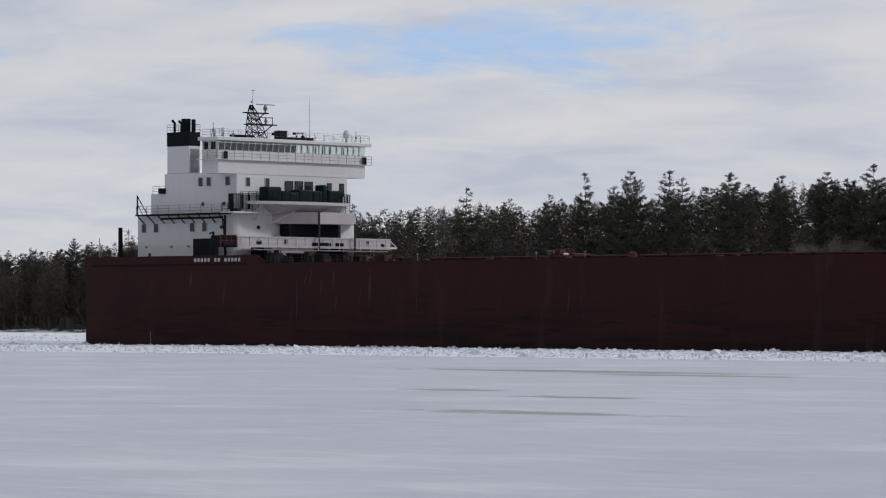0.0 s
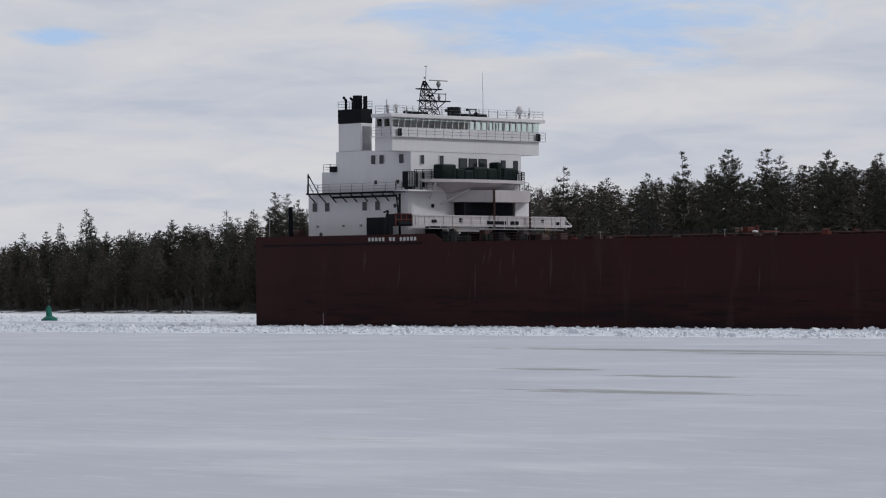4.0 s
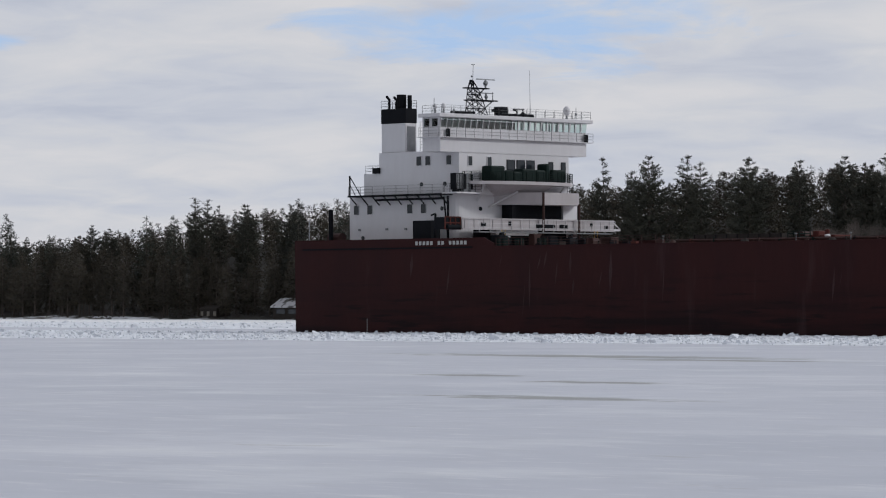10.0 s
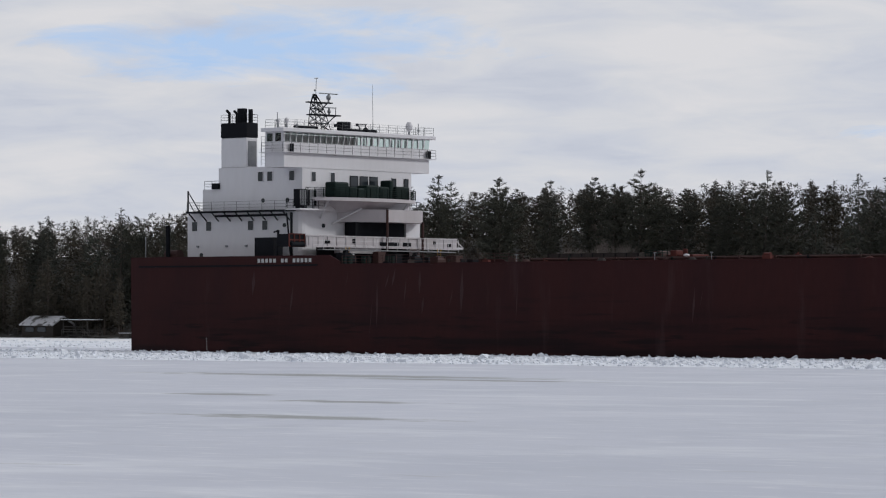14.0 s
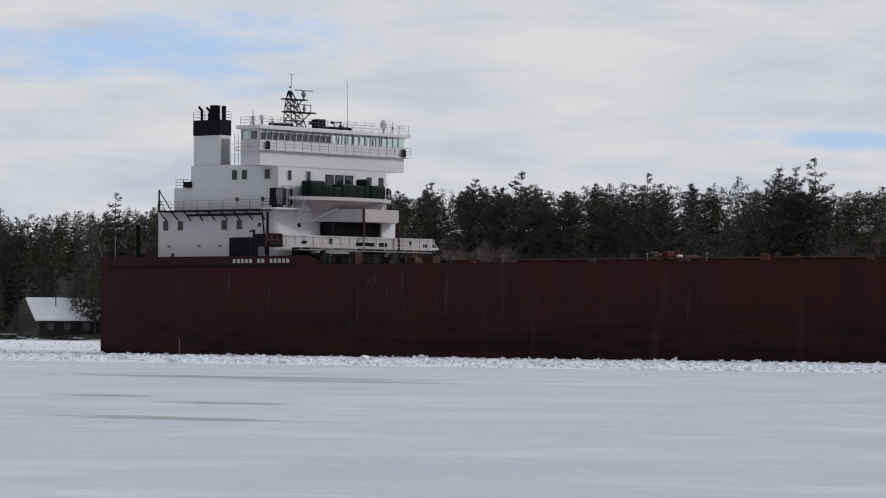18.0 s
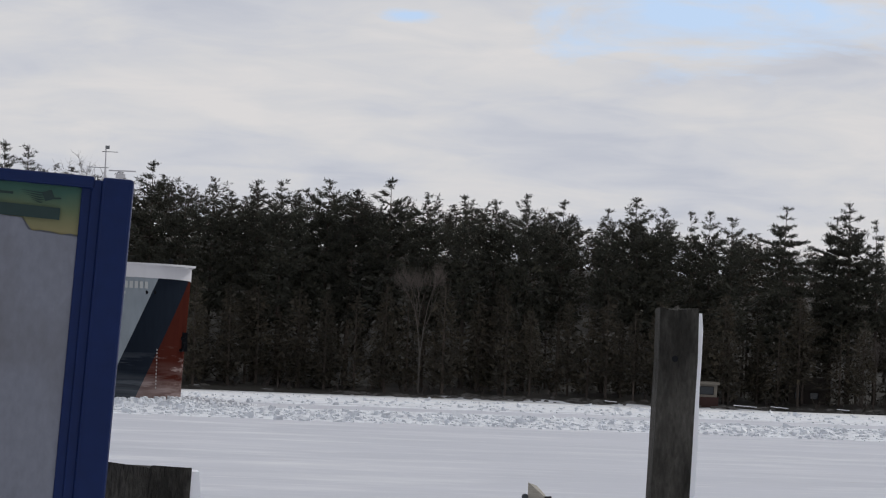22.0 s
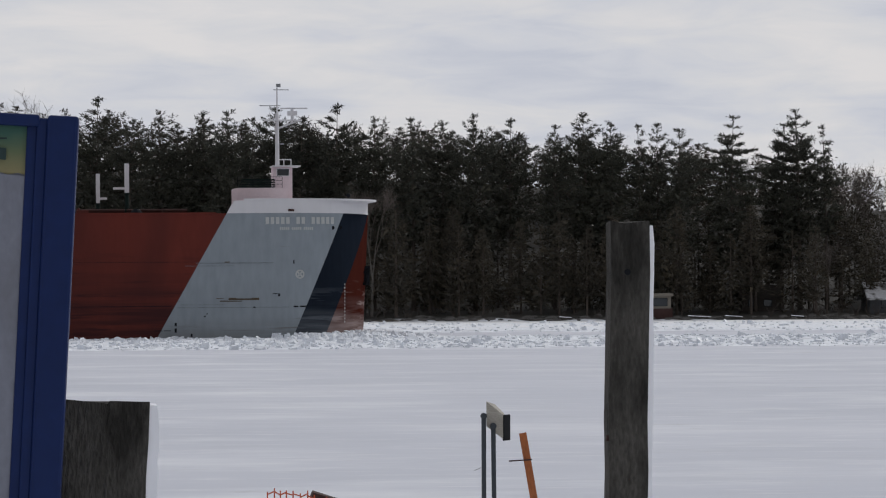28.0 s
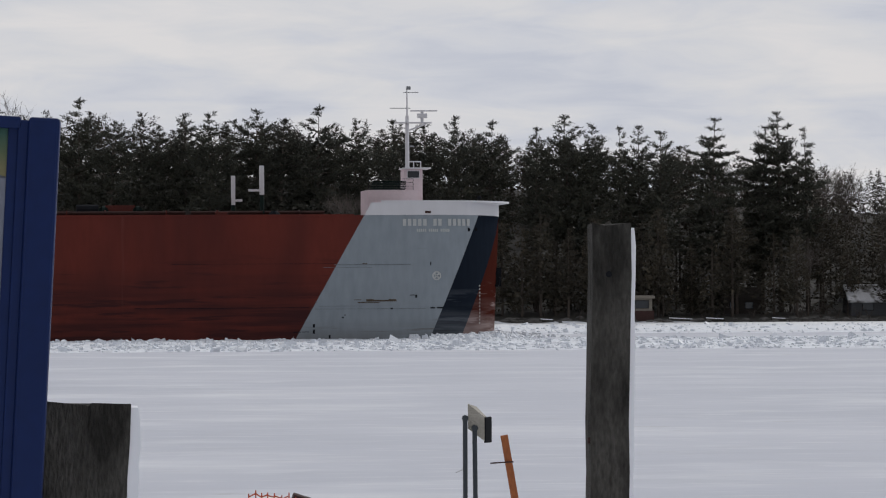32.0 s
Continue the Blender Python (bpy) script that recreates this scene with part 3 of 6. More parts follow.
    bars((5, 5, 5), 297.92, 300.91, 8.72, 8.98, 0.03)
    bars((5, 2, 5), 20.6, 29.2, 10.5, 10.95, 0.03)
    # scrapes, seams and rust marks on the bow
    def mark(name, material, x0, x1, z0, z1, rise=0.0):
        g = Geo()
        n = max(1, int((x1 - x0) / 0.6))
        for i in range(n):
            p, q = x0 + (x1 - x0) * i / n, x0 + (x1 - x0) * (i + 1) / n
            w = 1 - 0.35 * abs(math.sin(7.3 * i))
            zp, zq = z0 + rise * i / n, z0 + rise * (i + 1) / n
            t = (z1 - z0) * w
            g.face((p, side(p, zp) - 0.025, zp), (q, side(q, zq) - 0.025, zq), (q, side(q, zq + t) - 0.025, zq + t), (p, side(p, zp + t) - 0.025, zp + t))
        part(name, g, material, ship)
    seam = mat("seam_shadow", (0.13, 0.15, 0.165), 0.7, 0, 0.3, 1.0)
    stain = mat("rust_stain", (0.075, 0.055, 0.035), 0.85, 0, 0.4, 3.0)
    for x0, x1, z0, z1 in ((290.65, 297.39, 5.85, 5.91), (289.69, 293.97, 5.62, 5.65), (288.94, 298.67, 2.00, 2.04), (289.26, 293.11, 2.25, 2.28), (273.23, 288.41, 2.13, 2.19), (276.43, 290.76, 5.97, 6.00)):
        mark("plate_seam", seam if x0 > 288.19 else BLACK, x0, x1, z0, z1)
    for x0, x1, z0, z1 in ((293.43, 296.10, 2.65, 2.85), (292.68, 294.61, 2.52, 2.62), (292.36, 293.00, 2.78, 2.83), (293.11, 293.54, 5.92, 6.00), (288.94, 289.15, 2.58, 2.62)):
        mark("rust_mark", stain, x0, x1, z0, z1)
    for x0, x1, z0, z1 in ((299.10, 299.20, 5.79, 6.09), (299.10, 299.52, 2.00, 2.12), (299.68, 300.27, 2.00, 2.13), (288.73, 288.92, -0.12, 0.23), (288.73, 288.92, 0.42, 0.72), (287.02, 287.66, -0.01, 0.07), (287.76, 288.41, 0.01, 0.06),
                           (295.57, 295.78, 1.96, 2.08), (291.29, 291.45, 1.21, 1.31), (291.51, 291.61, 1.43, 1.53), (290.12, 290.28, -0.55, -0.25), (297.28, 297.71, 3.16, 3.22), (297.76, 297.92, 2.96, 3.21)):
        mark("scuff_mark", BLACK, x0, x1, z0, z1)
    for x, z in ((302.73, 8.92), (303.48, 8.95)):
        part("hawse_hole", Geo().tube((x, side(x, z) - 0.03, z), (x, side(x, z) + 0.05, z), 0.17, n=10), BLACK, ship)
    part("bow_fairlead", Geo().box(298.67, 299.20, side(298.88, DECK) - 0.08, side(298.88, DECK), 10.35, 10.55), RUST, ship)
    # pale runs down the dark red side
    pale = mat("pale_run", (0.042, 0.0145, 0.0155), 0.8, 0, 0.5, 1.2, 0, (2, 2, 0.3), (0.03, 0.008, 0.008), (0.42, 0.58))
    rng = random.Random(17)
    for k in range(20):
        x = rng.choice((rng.uniform(12, 30), rng.uniform(34, 52), rng.uniform(38, 46), rng.uniform(52, 200)))
        z1 = rng.uniform(6.0, 9.8)
        z0, w = max(0.6, z1 - rng.uniform(1.5, 5.5)), rng.uniform(0.25, 0.7)
        lean, mid = rng.uniform(-0.25, 0.15), (z0 + z1) / 2
        part("paint_run", Geo().face((x + lean, -0.012, z0), (x + lean + w * 0.7, -0.012, mid), (x + w * 0.6, -0.012, z1), (x, -0.012, mid)), pale, ship)
    # thruster mark: a ring with a cross
    g = Geo()
    c, zc = 299.68, 4.87
    for i in range(16):
        p, q = 2 * math.pi * i / 16, 2 * math.pi * (i + 1) / 16
        P = lambda a, r: (c + r * math.cos(a), side(c, zc) - 0.04, zc + r * math.sin(a))
        g.face(P(p, 0.28), P(q, 0.28), P(q, 0.4), P(p, 0.4))
    for a in (0.78, 2.36, 3.93, 5.5):
        P = lambda w, r: (c + r * math.cos(a) - w * math.sin(a), side(c, zc) - 0.04, zc + r * math.sin(a) + w * math.cos(a))
        g.face(P(-0.07, 0.05), P(-0.07, 0.3), P(0.07, 0.3), P(0.07, 0.05))
    part("thruster_mark", g, INK, ship, "white ring-and-cross thruster mark")
    # draught marks
    for x, za, zb in ((303.91, 0.6, 4.1), (12.6, 0.3, 1.6)):
        z = za
        while z < zb:
            y = side(x, z) - 0.04
            part("draught_mark", Geo().face((x - 0.07, y, z), (x + 0.07, y, z), (x + 0.07, y, z + 0.13), (x - 0.07, y, z + 0.13)), INK, ship)
            z += 0.3
    # anchor in its pocket at the stem
    g = Geo().box(305.94, 306.90, 9.5, 10.3, 3.9, 5.6)
    part("anchor_pocket", g, BLACK, ship)
    g = Geo().tube((306.69, 9.0, 5.3), (304.7, 9.0, 3.9), 0.12).tube((306.47, 8.6, 4.0), (304.9, 9.4, 4.0), 0.14).tube((306.47, 8.5, 4.0), (306.58, 8.4, 4.7), 0.1).tube((304.9, 9.4, 4.0), (304.8, 9.6, 4.7), 0.1)
    part("anchor", g, BLACK, ship)


build_hull()


def pane(name, geo_box, material, frame_mat, parent):
    """A window: a glass pane with a frame round it. geo_box: (x0, x1, y0, y1, z0, z1), thin along x or y."""
    x0, x1, y0, y1, z0, z1 = geo_box
    ob = part(name, Geo().box(*geo_box), material, parent)
    g, w = Geo(), 0.06
    if x1 - x0 < y1 - y0:
        for a in ((x0, x1 + 0.03, y0 - w, y0, z0 - w, z1 + w), (x0, x1 + 0.03, y1, y1 + w, z0 - w, z1 + w),
                  (x0, x1 + 0.03, y0, y1, z0 - w, z0), (x0, x1 + 0.03, y0, y1, z1, z1 + w)):
            g.box(*a)
    else:
        for a in ((x0 - w, x0, y0 - 0.03, y1, z0 - w, z1 + w), (x1, x1 + w, y0 - 0.03, y1, z0 - w, z1 + w),
                  (x0, x1, y0 - 0.03, y1, z0 - w, z0), (x0, x1, y0 - 0.03, y1, z1, z1 + w)):
            g.box(*a)
    part("window_frame", g, frame_mat, ob)
    return ob


def build_aft_house():
    D = DECK
    # lower house with a rounded forward corner
    out = [(4.9, 27), (4.9, 4.8), (21.6, 4.8)] + [(21.6 + 1.2 * math.sin(a), 6.0 - 1.2 * math.cos(a)) for a in (0.4, 0.8, 1.2)] + [(22.8, 6.0), (22.8, 27)]
    lower = part("lower_house", Geo().prism(out, D, 16.7), WHITE, ship, "white lower deckhouse with rust runs")
    for x in (5.7, 8.0, 14.8, 17.1):
        pane("window", (x, x + 0.85, 4.74, 4.80, 14.5, 15.6), GLASS, WHITE, lower)
    for x, z in ((20.6, 15.0), (7.2, 11.6), (16.6, 11.3)):
        part("porthole", Geo().tube((x, 4.72, z), (x, 4.85, z), 0.26, n=12), GLASS, lower)
    part("porthole", Geo().tube((22.75, 9.2, 15.0), (22.9, 9.2, 15.0), 0.26, n=12), GLASS, lower)
    for x in (6.5, 11.2, 14.4, 19.8):
        part("deck_lamp", Geo().box(x, x + 0.3, 4.6, 4.8, 12.5, 12.75), STEEL, lower)
    # walkway along the starboard side on brackets
    part("side_walkway", Geo().box(5.8, 22.2, 3.5, 5.0, 16.62, 16.82), BLACK, ship, "dark walkway edge")
    g = Geo()
    for i in range(9):
        x = 6.2 + 1.9 * i
        g.tube((x, 3.6, 16.6), (x, 4.8, 15.6), 0.08, n=4)
    g.tube((10.5, 3.7, 16.2), (21.8, 3.7, 16.2), 0.14, n=6).tube((21.9, 3.7, 16.4), (21.9, 4.4, 11.5), 0.1, n=6)
    part("walkway_bracket", g, BLACK, ship)
    part("railing", rail(Geo(), [(5.9, 9, 16.8), (5.9, 3.6, 16.8), (22.1, 3.6, 16.8)], 1.1), RAIL, ship)
    # aft mast frame on the walkway
    g = Geo().tube((6.0, 3.7, 16.8), (6.0, 3.7, 19.3), 0.1).tube((6.0, 3.7, 19.2), (7.9, 3.7, 16.8), 0.06).tube((6.0, 3.7, 18.2), (7.0, 3.7, 16.8), 0.05)
    part("davit", g, BLACK, ship)
    # second tier, stepped aft
    part("upper_house", Geo().box(7.1, 9.9, 5.1, 24.9, 16.7, 19.5), WHITE, ship)
    upper = part("upper_house", Geo().box(9.8, 23.2, 5.0, 25.0, 16.7, 22.0), WHITE, ship, "white upper deckhouse")
    part("railing", rail(Geo(), [(7.3, 9, 19.5), (7.3, 5.2, 19.5), (9.7, 5.2, 19.5)], 1.0, step=1.2), RAIL, ship)
    part("locker", Geo().box(8.9, 10.0, 4.7, 5.6, 19.5, 20.2), BLACK, ship)
    for x in (16.2, 17.7, 21.2):
        pane("window", (x, x + 0.8, 4.94, 5.0, 20.3, 21.4), GLASS, WHITE, upper)
    for x in (17.0, 20.9):
        part("porthole", Geo().tube((x, 4.92, 18.0), (x, 5.06, 18.0), 0.26, n=12), GLASS, upper)
    for y, w in ((6.6, 0.7), (10.0, 0.75)):
        pane("window", (23.2, 23.26, y, y + w, 20.2, 21.3), GLASS, WHITE, upper)
    for y in (13.6, 15.4, 17.2):
        pane("window", (23.2, 23.26, y, y + 1.35, 19.4, 21.0), GLASS, BLACK, upper)
    for y in (21.3, 23.6):
        pane("window", (23.2, 23.26, y, y + 0.7, 19.3, 20.9), GLASS, BLACK, upper)
    # machinery vents on the starboard corner
    part("corner_platform", Geo().box(21.9, 24.3, 3.4, 8.0, 16.75, 16.93), WHITE, ship)
    part("railing", rail(Geo(), [(22.0, 3.5, 16.93), (24.2, 3.5, 16.93), (24.2, 7.9, 16.93)], 1.05, 0.035, 3, 1.1), BLACK, ship)
    g = Geo().box(23.0, 23.9, 3.7, 4.9, 17.2, 19.2).box(23.1, 23.8, 3.9, 4.7, 16.93, 17.2)
    vent = part("vent_box", g, BLACK, ship, "dark louvred vent box")
    for i in range(4):
        part("louvre", Geo().box(23.9, 23.96, 3.8 + 0.28 * i, 3.92 + 0.28 * i, 17.3, 19.1), STEEL, vent)
    vent = part("vent_box", Geo().box(23.0, 23.9, 5.1, 6.7, 17.2, 19.15).box(23.1, 23.8, 5.2, 6.5, 16.93, 17.2), STEEL, ship, "grey louvred vent box")
    for y in (5.15, 6.3):
        part("louvre", Geo().box(23.9, 23.97, y, y + 0.35, 17.3, 19.1), BLACK, vent)
    # bridge: a hollow wheelhouse across the whole beam, its front flush with the house below
    B0, B1, X0, X1 = 1.7, 28.3, 20.3, 23.26
    W0, W1 = 24.72, 25.82
    part("bridge_base", Geo().prism([(X0, B1), (X0, B0), (X1, B0), (X1, B1)], 21.75, 23.5), WHITE, ship, "white bridge front below the windows")
    part("bridge_deck", Geo().box(X0 - 0.3, X1 + 0.4, B0 - 0.7, B1 + 0.9, 23.47, 23.54), WHITE, ship)
    part("bridge_front", Geo().box(X1 - 0.12, X1, B0, B1, 23.5, W0), WHITE, ship)
    part("bridge_end", Geo().box(X0, X1 - 0.12, B0, B0 + 0.12, 23.5, W0), WHITE, ship)
    part("bridge_end", Geo().box(X0, X1 - 0.12, B1 - 0.12, B1, 23.5, W0), WHITE, ship)
    part("bridge_back", Geo().box(X0, X0 + 0.12, 3.6, 18.2, 23.5, W1), PINKW, ship)
    part("bridge_back", Geo().box(X0, X0 + 0.12, 18.2, B1, 23.5, W0 - 0.1), WHITE, ship)
    part("bridge_back", Geo().box(X0, X0 + 0.12, B0 + 0.12, 3.6, 23.5, W0 - 0.1), WHITE, ship)
    part("bridge_head", Geo().box(X1 - 0.12, X1 + 0.05, B0, B1, W1, 25.95), WHITE, ship)
    part("bridge_roof", Geo().box(X0 - 0.3, X1 + 0.35, B0 - 0.5, B1 + 0.9, 25.9, 26.35), WHITE, ship, bevel=0.05)
    clear = clear_glass()
    n = 25
    for i in range(n):
        y0 = B0 + (B1 - B0) * i / n
        y1 = B0 + (B1 - B0) * (i + 1) / n
        w = 0.075 if i > 11 else 0.05
        # panes lean outwards at the top
        part("mullion", Geo().face((X1 + 0.02, y0 - w, W0), (X1 + 0.02, y0 + w, W0), (X1 + 0.2, y0 + w, W1), (X1 + 0.2, y0 - w, W1)).box(X1 - 0.12, X1 - 0.04, y0 - w, y0 + w, W0, W1), WHITE, ship)
        part("bridge_window", Geo().face((X1 - 0.02, y0 + w, W0), (X1 - 0.02, y1 - w, W0), (X1 + 0.16, y1 - w, W1), (X1 + 0.16, y0 + w, W1)), clear, ship)
    for y in [19.4 + 1.3 * k for k in range(7)]:
        part("mullion", Geo().box(X0, X0 + 0.12, y - 0.1, y + 0.1, W0 - 0.1, W1), WHITE, ship)
    for x in (X0 + 0.25, X0 + 1.6):
        pane("bridge_window", (x, x + 0.95, B0 - 0.02, B0 + 0.04, W0 + 0.05, W1 - 0.1), clear, WHITE, ship)
    part("window_post", Geo().box(X0, X1, B0 + 0.01, B0 + 0.08, W1 - 0.05, 25.92), WHITE, ship)
    for x in (X0, X0 + 1.27, X1 - 0.35):
        part("window_post", Geo().box(x, x + 0.28, B0 + 0.01, B0 + 0.1, W0, W1), WHITE, ship)
    part("chart_table", Geo().box(X0 + 0.8, X0 + 1.6, 5.0, 14.0, 23.5, 24.6), GREEN, ship)
    part("railing", rail(Geo(), [(X0, B0 - 0.65, 23.54), (X1 + 0.37, B0 - 0.65, 23.54), (X1 + 0.37, B1 + 0.85, 23.54), (X0, B1 + 0.85, 23.54)], 1.1, 0.026, step=1.6), RAIL, ship)
    part("railing", rail(Geo(), [(X0, B0, 26.35), (X1 + 0.2, B0, 26.35), (X1 + 0.2, B1 + 0.6, 26.35), (X0, B1 + 0.6, 26.35), (X0, B0, 26.35)], 1.0, 0.022, step=1.7), RAIL, ship)
    part("wing_locker", Geo().box(X1 + 0.1, X1 + 0.4, B1 - 0.6, B1 - 0.1, 23.54, 24.5), BLACK, ship)
    part("wing_locker", Geo().box(X1 + 0.1, X1 + 0.4, 2.6, 3.0, 23.54, 24.5), BLACK, ship)
    # funnel with black top and exhaust pipes
    part("funnel", Geo().box(9.9, 14.0, 5.3, 7.3, 22.0, 25.6), WHITE, ship, "white funnel casing", bevel=0.1)
    part("funnel_top", Geo().box(9.85, 14.05, 5.25, 7.35, 25.6, 27.4), BLACK, ship, "black funnel top", bevel=0.1)
    part("funnel_grille", Geo().box(14.0, 14.06, 5.6, 7.0, 22.2, 25.2), STEEL, ship)
    g = Geo()
    rail(g, [(9.9, 5.3, 27.4), (14.0, 5.3, 27.4), (14.0, 7.3, 27.4), (9.9, 7.3, 27.4), (9.9, 5.3, 27.4)], 1.0, 0.025, step=1.4)
    part("railing", g, BLACK, ship)
    for x, y, r, h, bend in ((10.6, 6.0, 0.16, 1.3, -0.45), (11.2, 6.6, 0.14, 0.9, 0), (11.6, 6.3, 0.16, 1.2, -0.5), (12.3, 6.4, 0.6, 1.75, 0), (13.4, 6.7, 0.27, 1.65, 0)):
        g = Geo().tube((x, y, 27.3), (x, y, 27.4 + h), r, n=10)
        if bend:
            g.tube((x, y, 27.3 + h), (x + bend, y, 27.7 + h), r, n=10)
        part("exhaust_pipe", g, BLACK, ship)
    part("ladder", rail(Geo(), [(14.4, 7.5, 22.2), (14.4, 8.2, 22.2)], 3.6, 0.03, 9, 0.6), STEEL, ship)


def clear_glass():
    m = bpy.data.materials.new("window_glass")
    m.use_nodes = True
    n, l = m.node_tree.nodes, m.node_tree.links
    n.clear()
    out, mx, tr, gl, fr = (n.new(k) for k in ("ShaderNodeOutputMaterial", "ShaderNodeMixShader", "ShaderNodeBsdfTransparent", "ShaderNodeBsdfGlossy", "ShaderNodeFresnel"))
    tr.inputs["Color"].default_value = (0.6, 0.71, 0.67, 1)
    gl.inputs["Roughness"].default_value = 0.03
    fr.inputs["IOR"].default_value = 1.5
    l.new(fr.outputs[0], mx.inputs[0])
    l.new(tr.outputs[0], mx.inputs[1])
    l.new(gl.outputs[0], mx.inputs[2])
    l.new(mx.outputs[0], out.inputs[0])
    return m


def build_aft_top():
    Z = 26.35
    before = set(ship.children)
    # lattice mast leaning to starboard, with two platforms, radars and a wind vane
    mx, my = 20.8, 11.9
    g = Geo()
    legs = [(-0.7, -1.25), (0.7, -1.25), (0.7, 1.35), (-0.7, 1.35)]
    lev = [(0, 1.0, 0.0), (0.8, 0.86, -0.12), (1.65, 0.72, -0.3), (2.3, 0.58, -0.45), (2.95, 0.44, -0.6), (3.8, 0.12, -0.85)]
    for (h0, s0, o0), (h1, s1, o1) in zip(lev, lev[1:]):
        for i in range(4):
            a, b = legs[i], legs[(i + 1) % 4]
            pt = lambda c, s, o, h: (mx + c[0] * s, my + o + c[1] * s, Z + h)
            g.tube(pt(a, s0, o0, h0), pt(a, s1, o1, h1), 0.055, n=4)
            g.tube(pt(a, s0, o0, h0), pt(b, s1, o1, h1), 0.036, n=4)
            g.tube(pt(b, s0, o0, h0), pt(a, s1, o1, h1), 0.04, n=4)
            g.tube(pt(a, s1, o1, h1), pt(b, s1, o1, h1), 0.05, n=4)
    part("lattice_mast", g, BLACK, ship, "black lattice radar mast")
    part("mast_platform", Geo().box(mx - 0.7, mx + 0.7, 10.4, 15.1, Z + 1.62, Z + 1.74).tube((mx, 12.6, Z + 0.4), (mx, 14.8, Z + 1.65), 0.06).tube((mx, 14.9, Z + 1.7), (mx, 14.9, Z + 2.6), 0.04), BLACK, ship)
    part("mast_platform", Geo().box(mx - 0.5, mx + 0.5, 10.0, 13.8, Z + 2.9, Z + 3.02).tube((mx, 12.0, Z + 2.1), (mx, 13.4, Z + 2.95), 0.06), BLACK, ship)
    part("wind_vane", Geo().tube((mx, 11.3, Z + 3.7), (mx, 11.4, Z + 5.5), 0.035).tube((mx, 11.1, Z + 5.45), (mx, 11.7, Z + 5.5), 0.05).ball((mx, 11.1, Z + 4.2), 0.12, 6, 4), STEEL, ship)
    for y0, y1, yc, z, r in ((12.0, 15.2, 13.6, 3.9, 0.3), (12.8, 14.9, 13.7, 2.45, 0.22)):
        part("radar_scanner", Geo().box(mx - 0.12, mx + 0.12, y0, y1, Z + z, Z + z + 0.1).tube((mx, yc, Z + z - 0.85), (mx, yc, Z + z), 0.12, n=8).ball((mx, yc, Z + z - 0.35), r, 8, 6), STEEL, ship)
    # the mast stands a little to starboard of the centre
    for ob in set(ship.children) - before:
        ob.location.y, ob.scale.z, ob.location.z = -1.2, 1.15, -0.15 * Z
    part("vent_trunk", Geo().box(20.2, 21.2, 14.6, 16.0, Z, Z + 1.3).box(20.0, 21.4, 14.3, 15.0, Z + 0.7, Z + 1.05), BLACK, ship)
    part("roof_locker", Geo().box(20.2, 21.6, 16.1, 17.4, Z, Z + 0.45).box(20.4, 21.4, 17.6, 18.4, Z, Z + 0.35), BLACK, ship)
    part("roof_locker", Geo().box(20.4, 21.6, 18.6, 20.4, Z, Z + 0.5).ball((21, 19.0, Z + 0.5), 0.3, 8, 5), BLACK, ship)
    part("boat_crane", Geo().tube((21, 6.0, Z + 0.35), (21, 10.2, Z + 0.4), 0.15).tube((21, 8.2, Z), (21, 8.2, Z + 0.4), 0.2).box(20.7, 21.3, 6.8, 8.2, Z, Z + 0.35), BLACK, ship)
    part("davit", Geo().tube((21, 18.3, Z), (21, 17.6, Z + 1.05), 0.07).tube((21, 17.2, Z + 1.05), (21, 19.2, Z + 1.1), 0.06).tube((21, 18.9, Z + 1.1), (21, 19.4, Z), 0.06).ball((21, 17.4, Z + 1.0), 0.18, 6, 4), BLACK, ship)
    part("whip_antenna", Geo().tube((21.3, 20.0, Z), (21.3, 20.0, Z + 1.4), 0.06, 0.045).tube((21.3, 20.0, Z + 1.4), (21.3, 19.9, Z + 6.0), 0.035, 0.015).tube((21.0, 19.6, Z), (21.3, 20.0, Z + 0.8), 0.03).tube((21.0, 20.4, Z), (21.3, 20.0, Z + 0.8), 0.03), STEEL, ship)
    for x, y, h, r in ((21.5, 26.6, 0.75, 0.46), (20.6, 3.6, 0.75, 0.24), (20.8, 4.9, 0.8, 0.28)):
        dome = part("radome", Geo().ball((x, y, Z + h + r * 0.9), r, 14, 8, 1.3), WHITE, ship, "white satellite dome", smooth=True)
        part("dome_post", Geo().tube((x, y, Z), (x, y, Z + h + 0.1), 0.18, 0.08, n=8), STEEL, dome)
    for y, h in ((2.7, 1.9), (28.6, 1.6), (6.2, 1.1)):
        part("lamp_post", Geo().tube((21.3, y, Z), (21.3, y, Z + h), 0.045).ball((21.3, y, Z + h * 0.5), 0.17, 8, 5).tube((21.3, y - 0.5, Z), (21.3, y, Z + h * 0.4), 0.03), STEEL, ship)
    # forward rounded platform with green railing and covered gear
    c = 15.3
    arc = [(23.2 + 3.6 * math.cos(a), c + 9.6 * math.sin(a)) for a in [(-1.5 + 3.0 * i / 14) for i in range(15)]]
    out = [(23.2, c + 9.6), (23.2, c - 9.6)] + arc
    part("forward_platform", Geo().prism(out, 17.9, 18.3), SHADED_WORN, ship, "white rounded platform across the house front")
    g = Geo()
    top = [(23.2 + 0.0, c - 9.7)] + arc + [(23.2, c + 9.7)]
    rail(g, [(x, y, 18.3) for x, y in top], 1.15, 0.05, 5, 0.9)
    part("railing", g, GREEN, ship, "green railing")
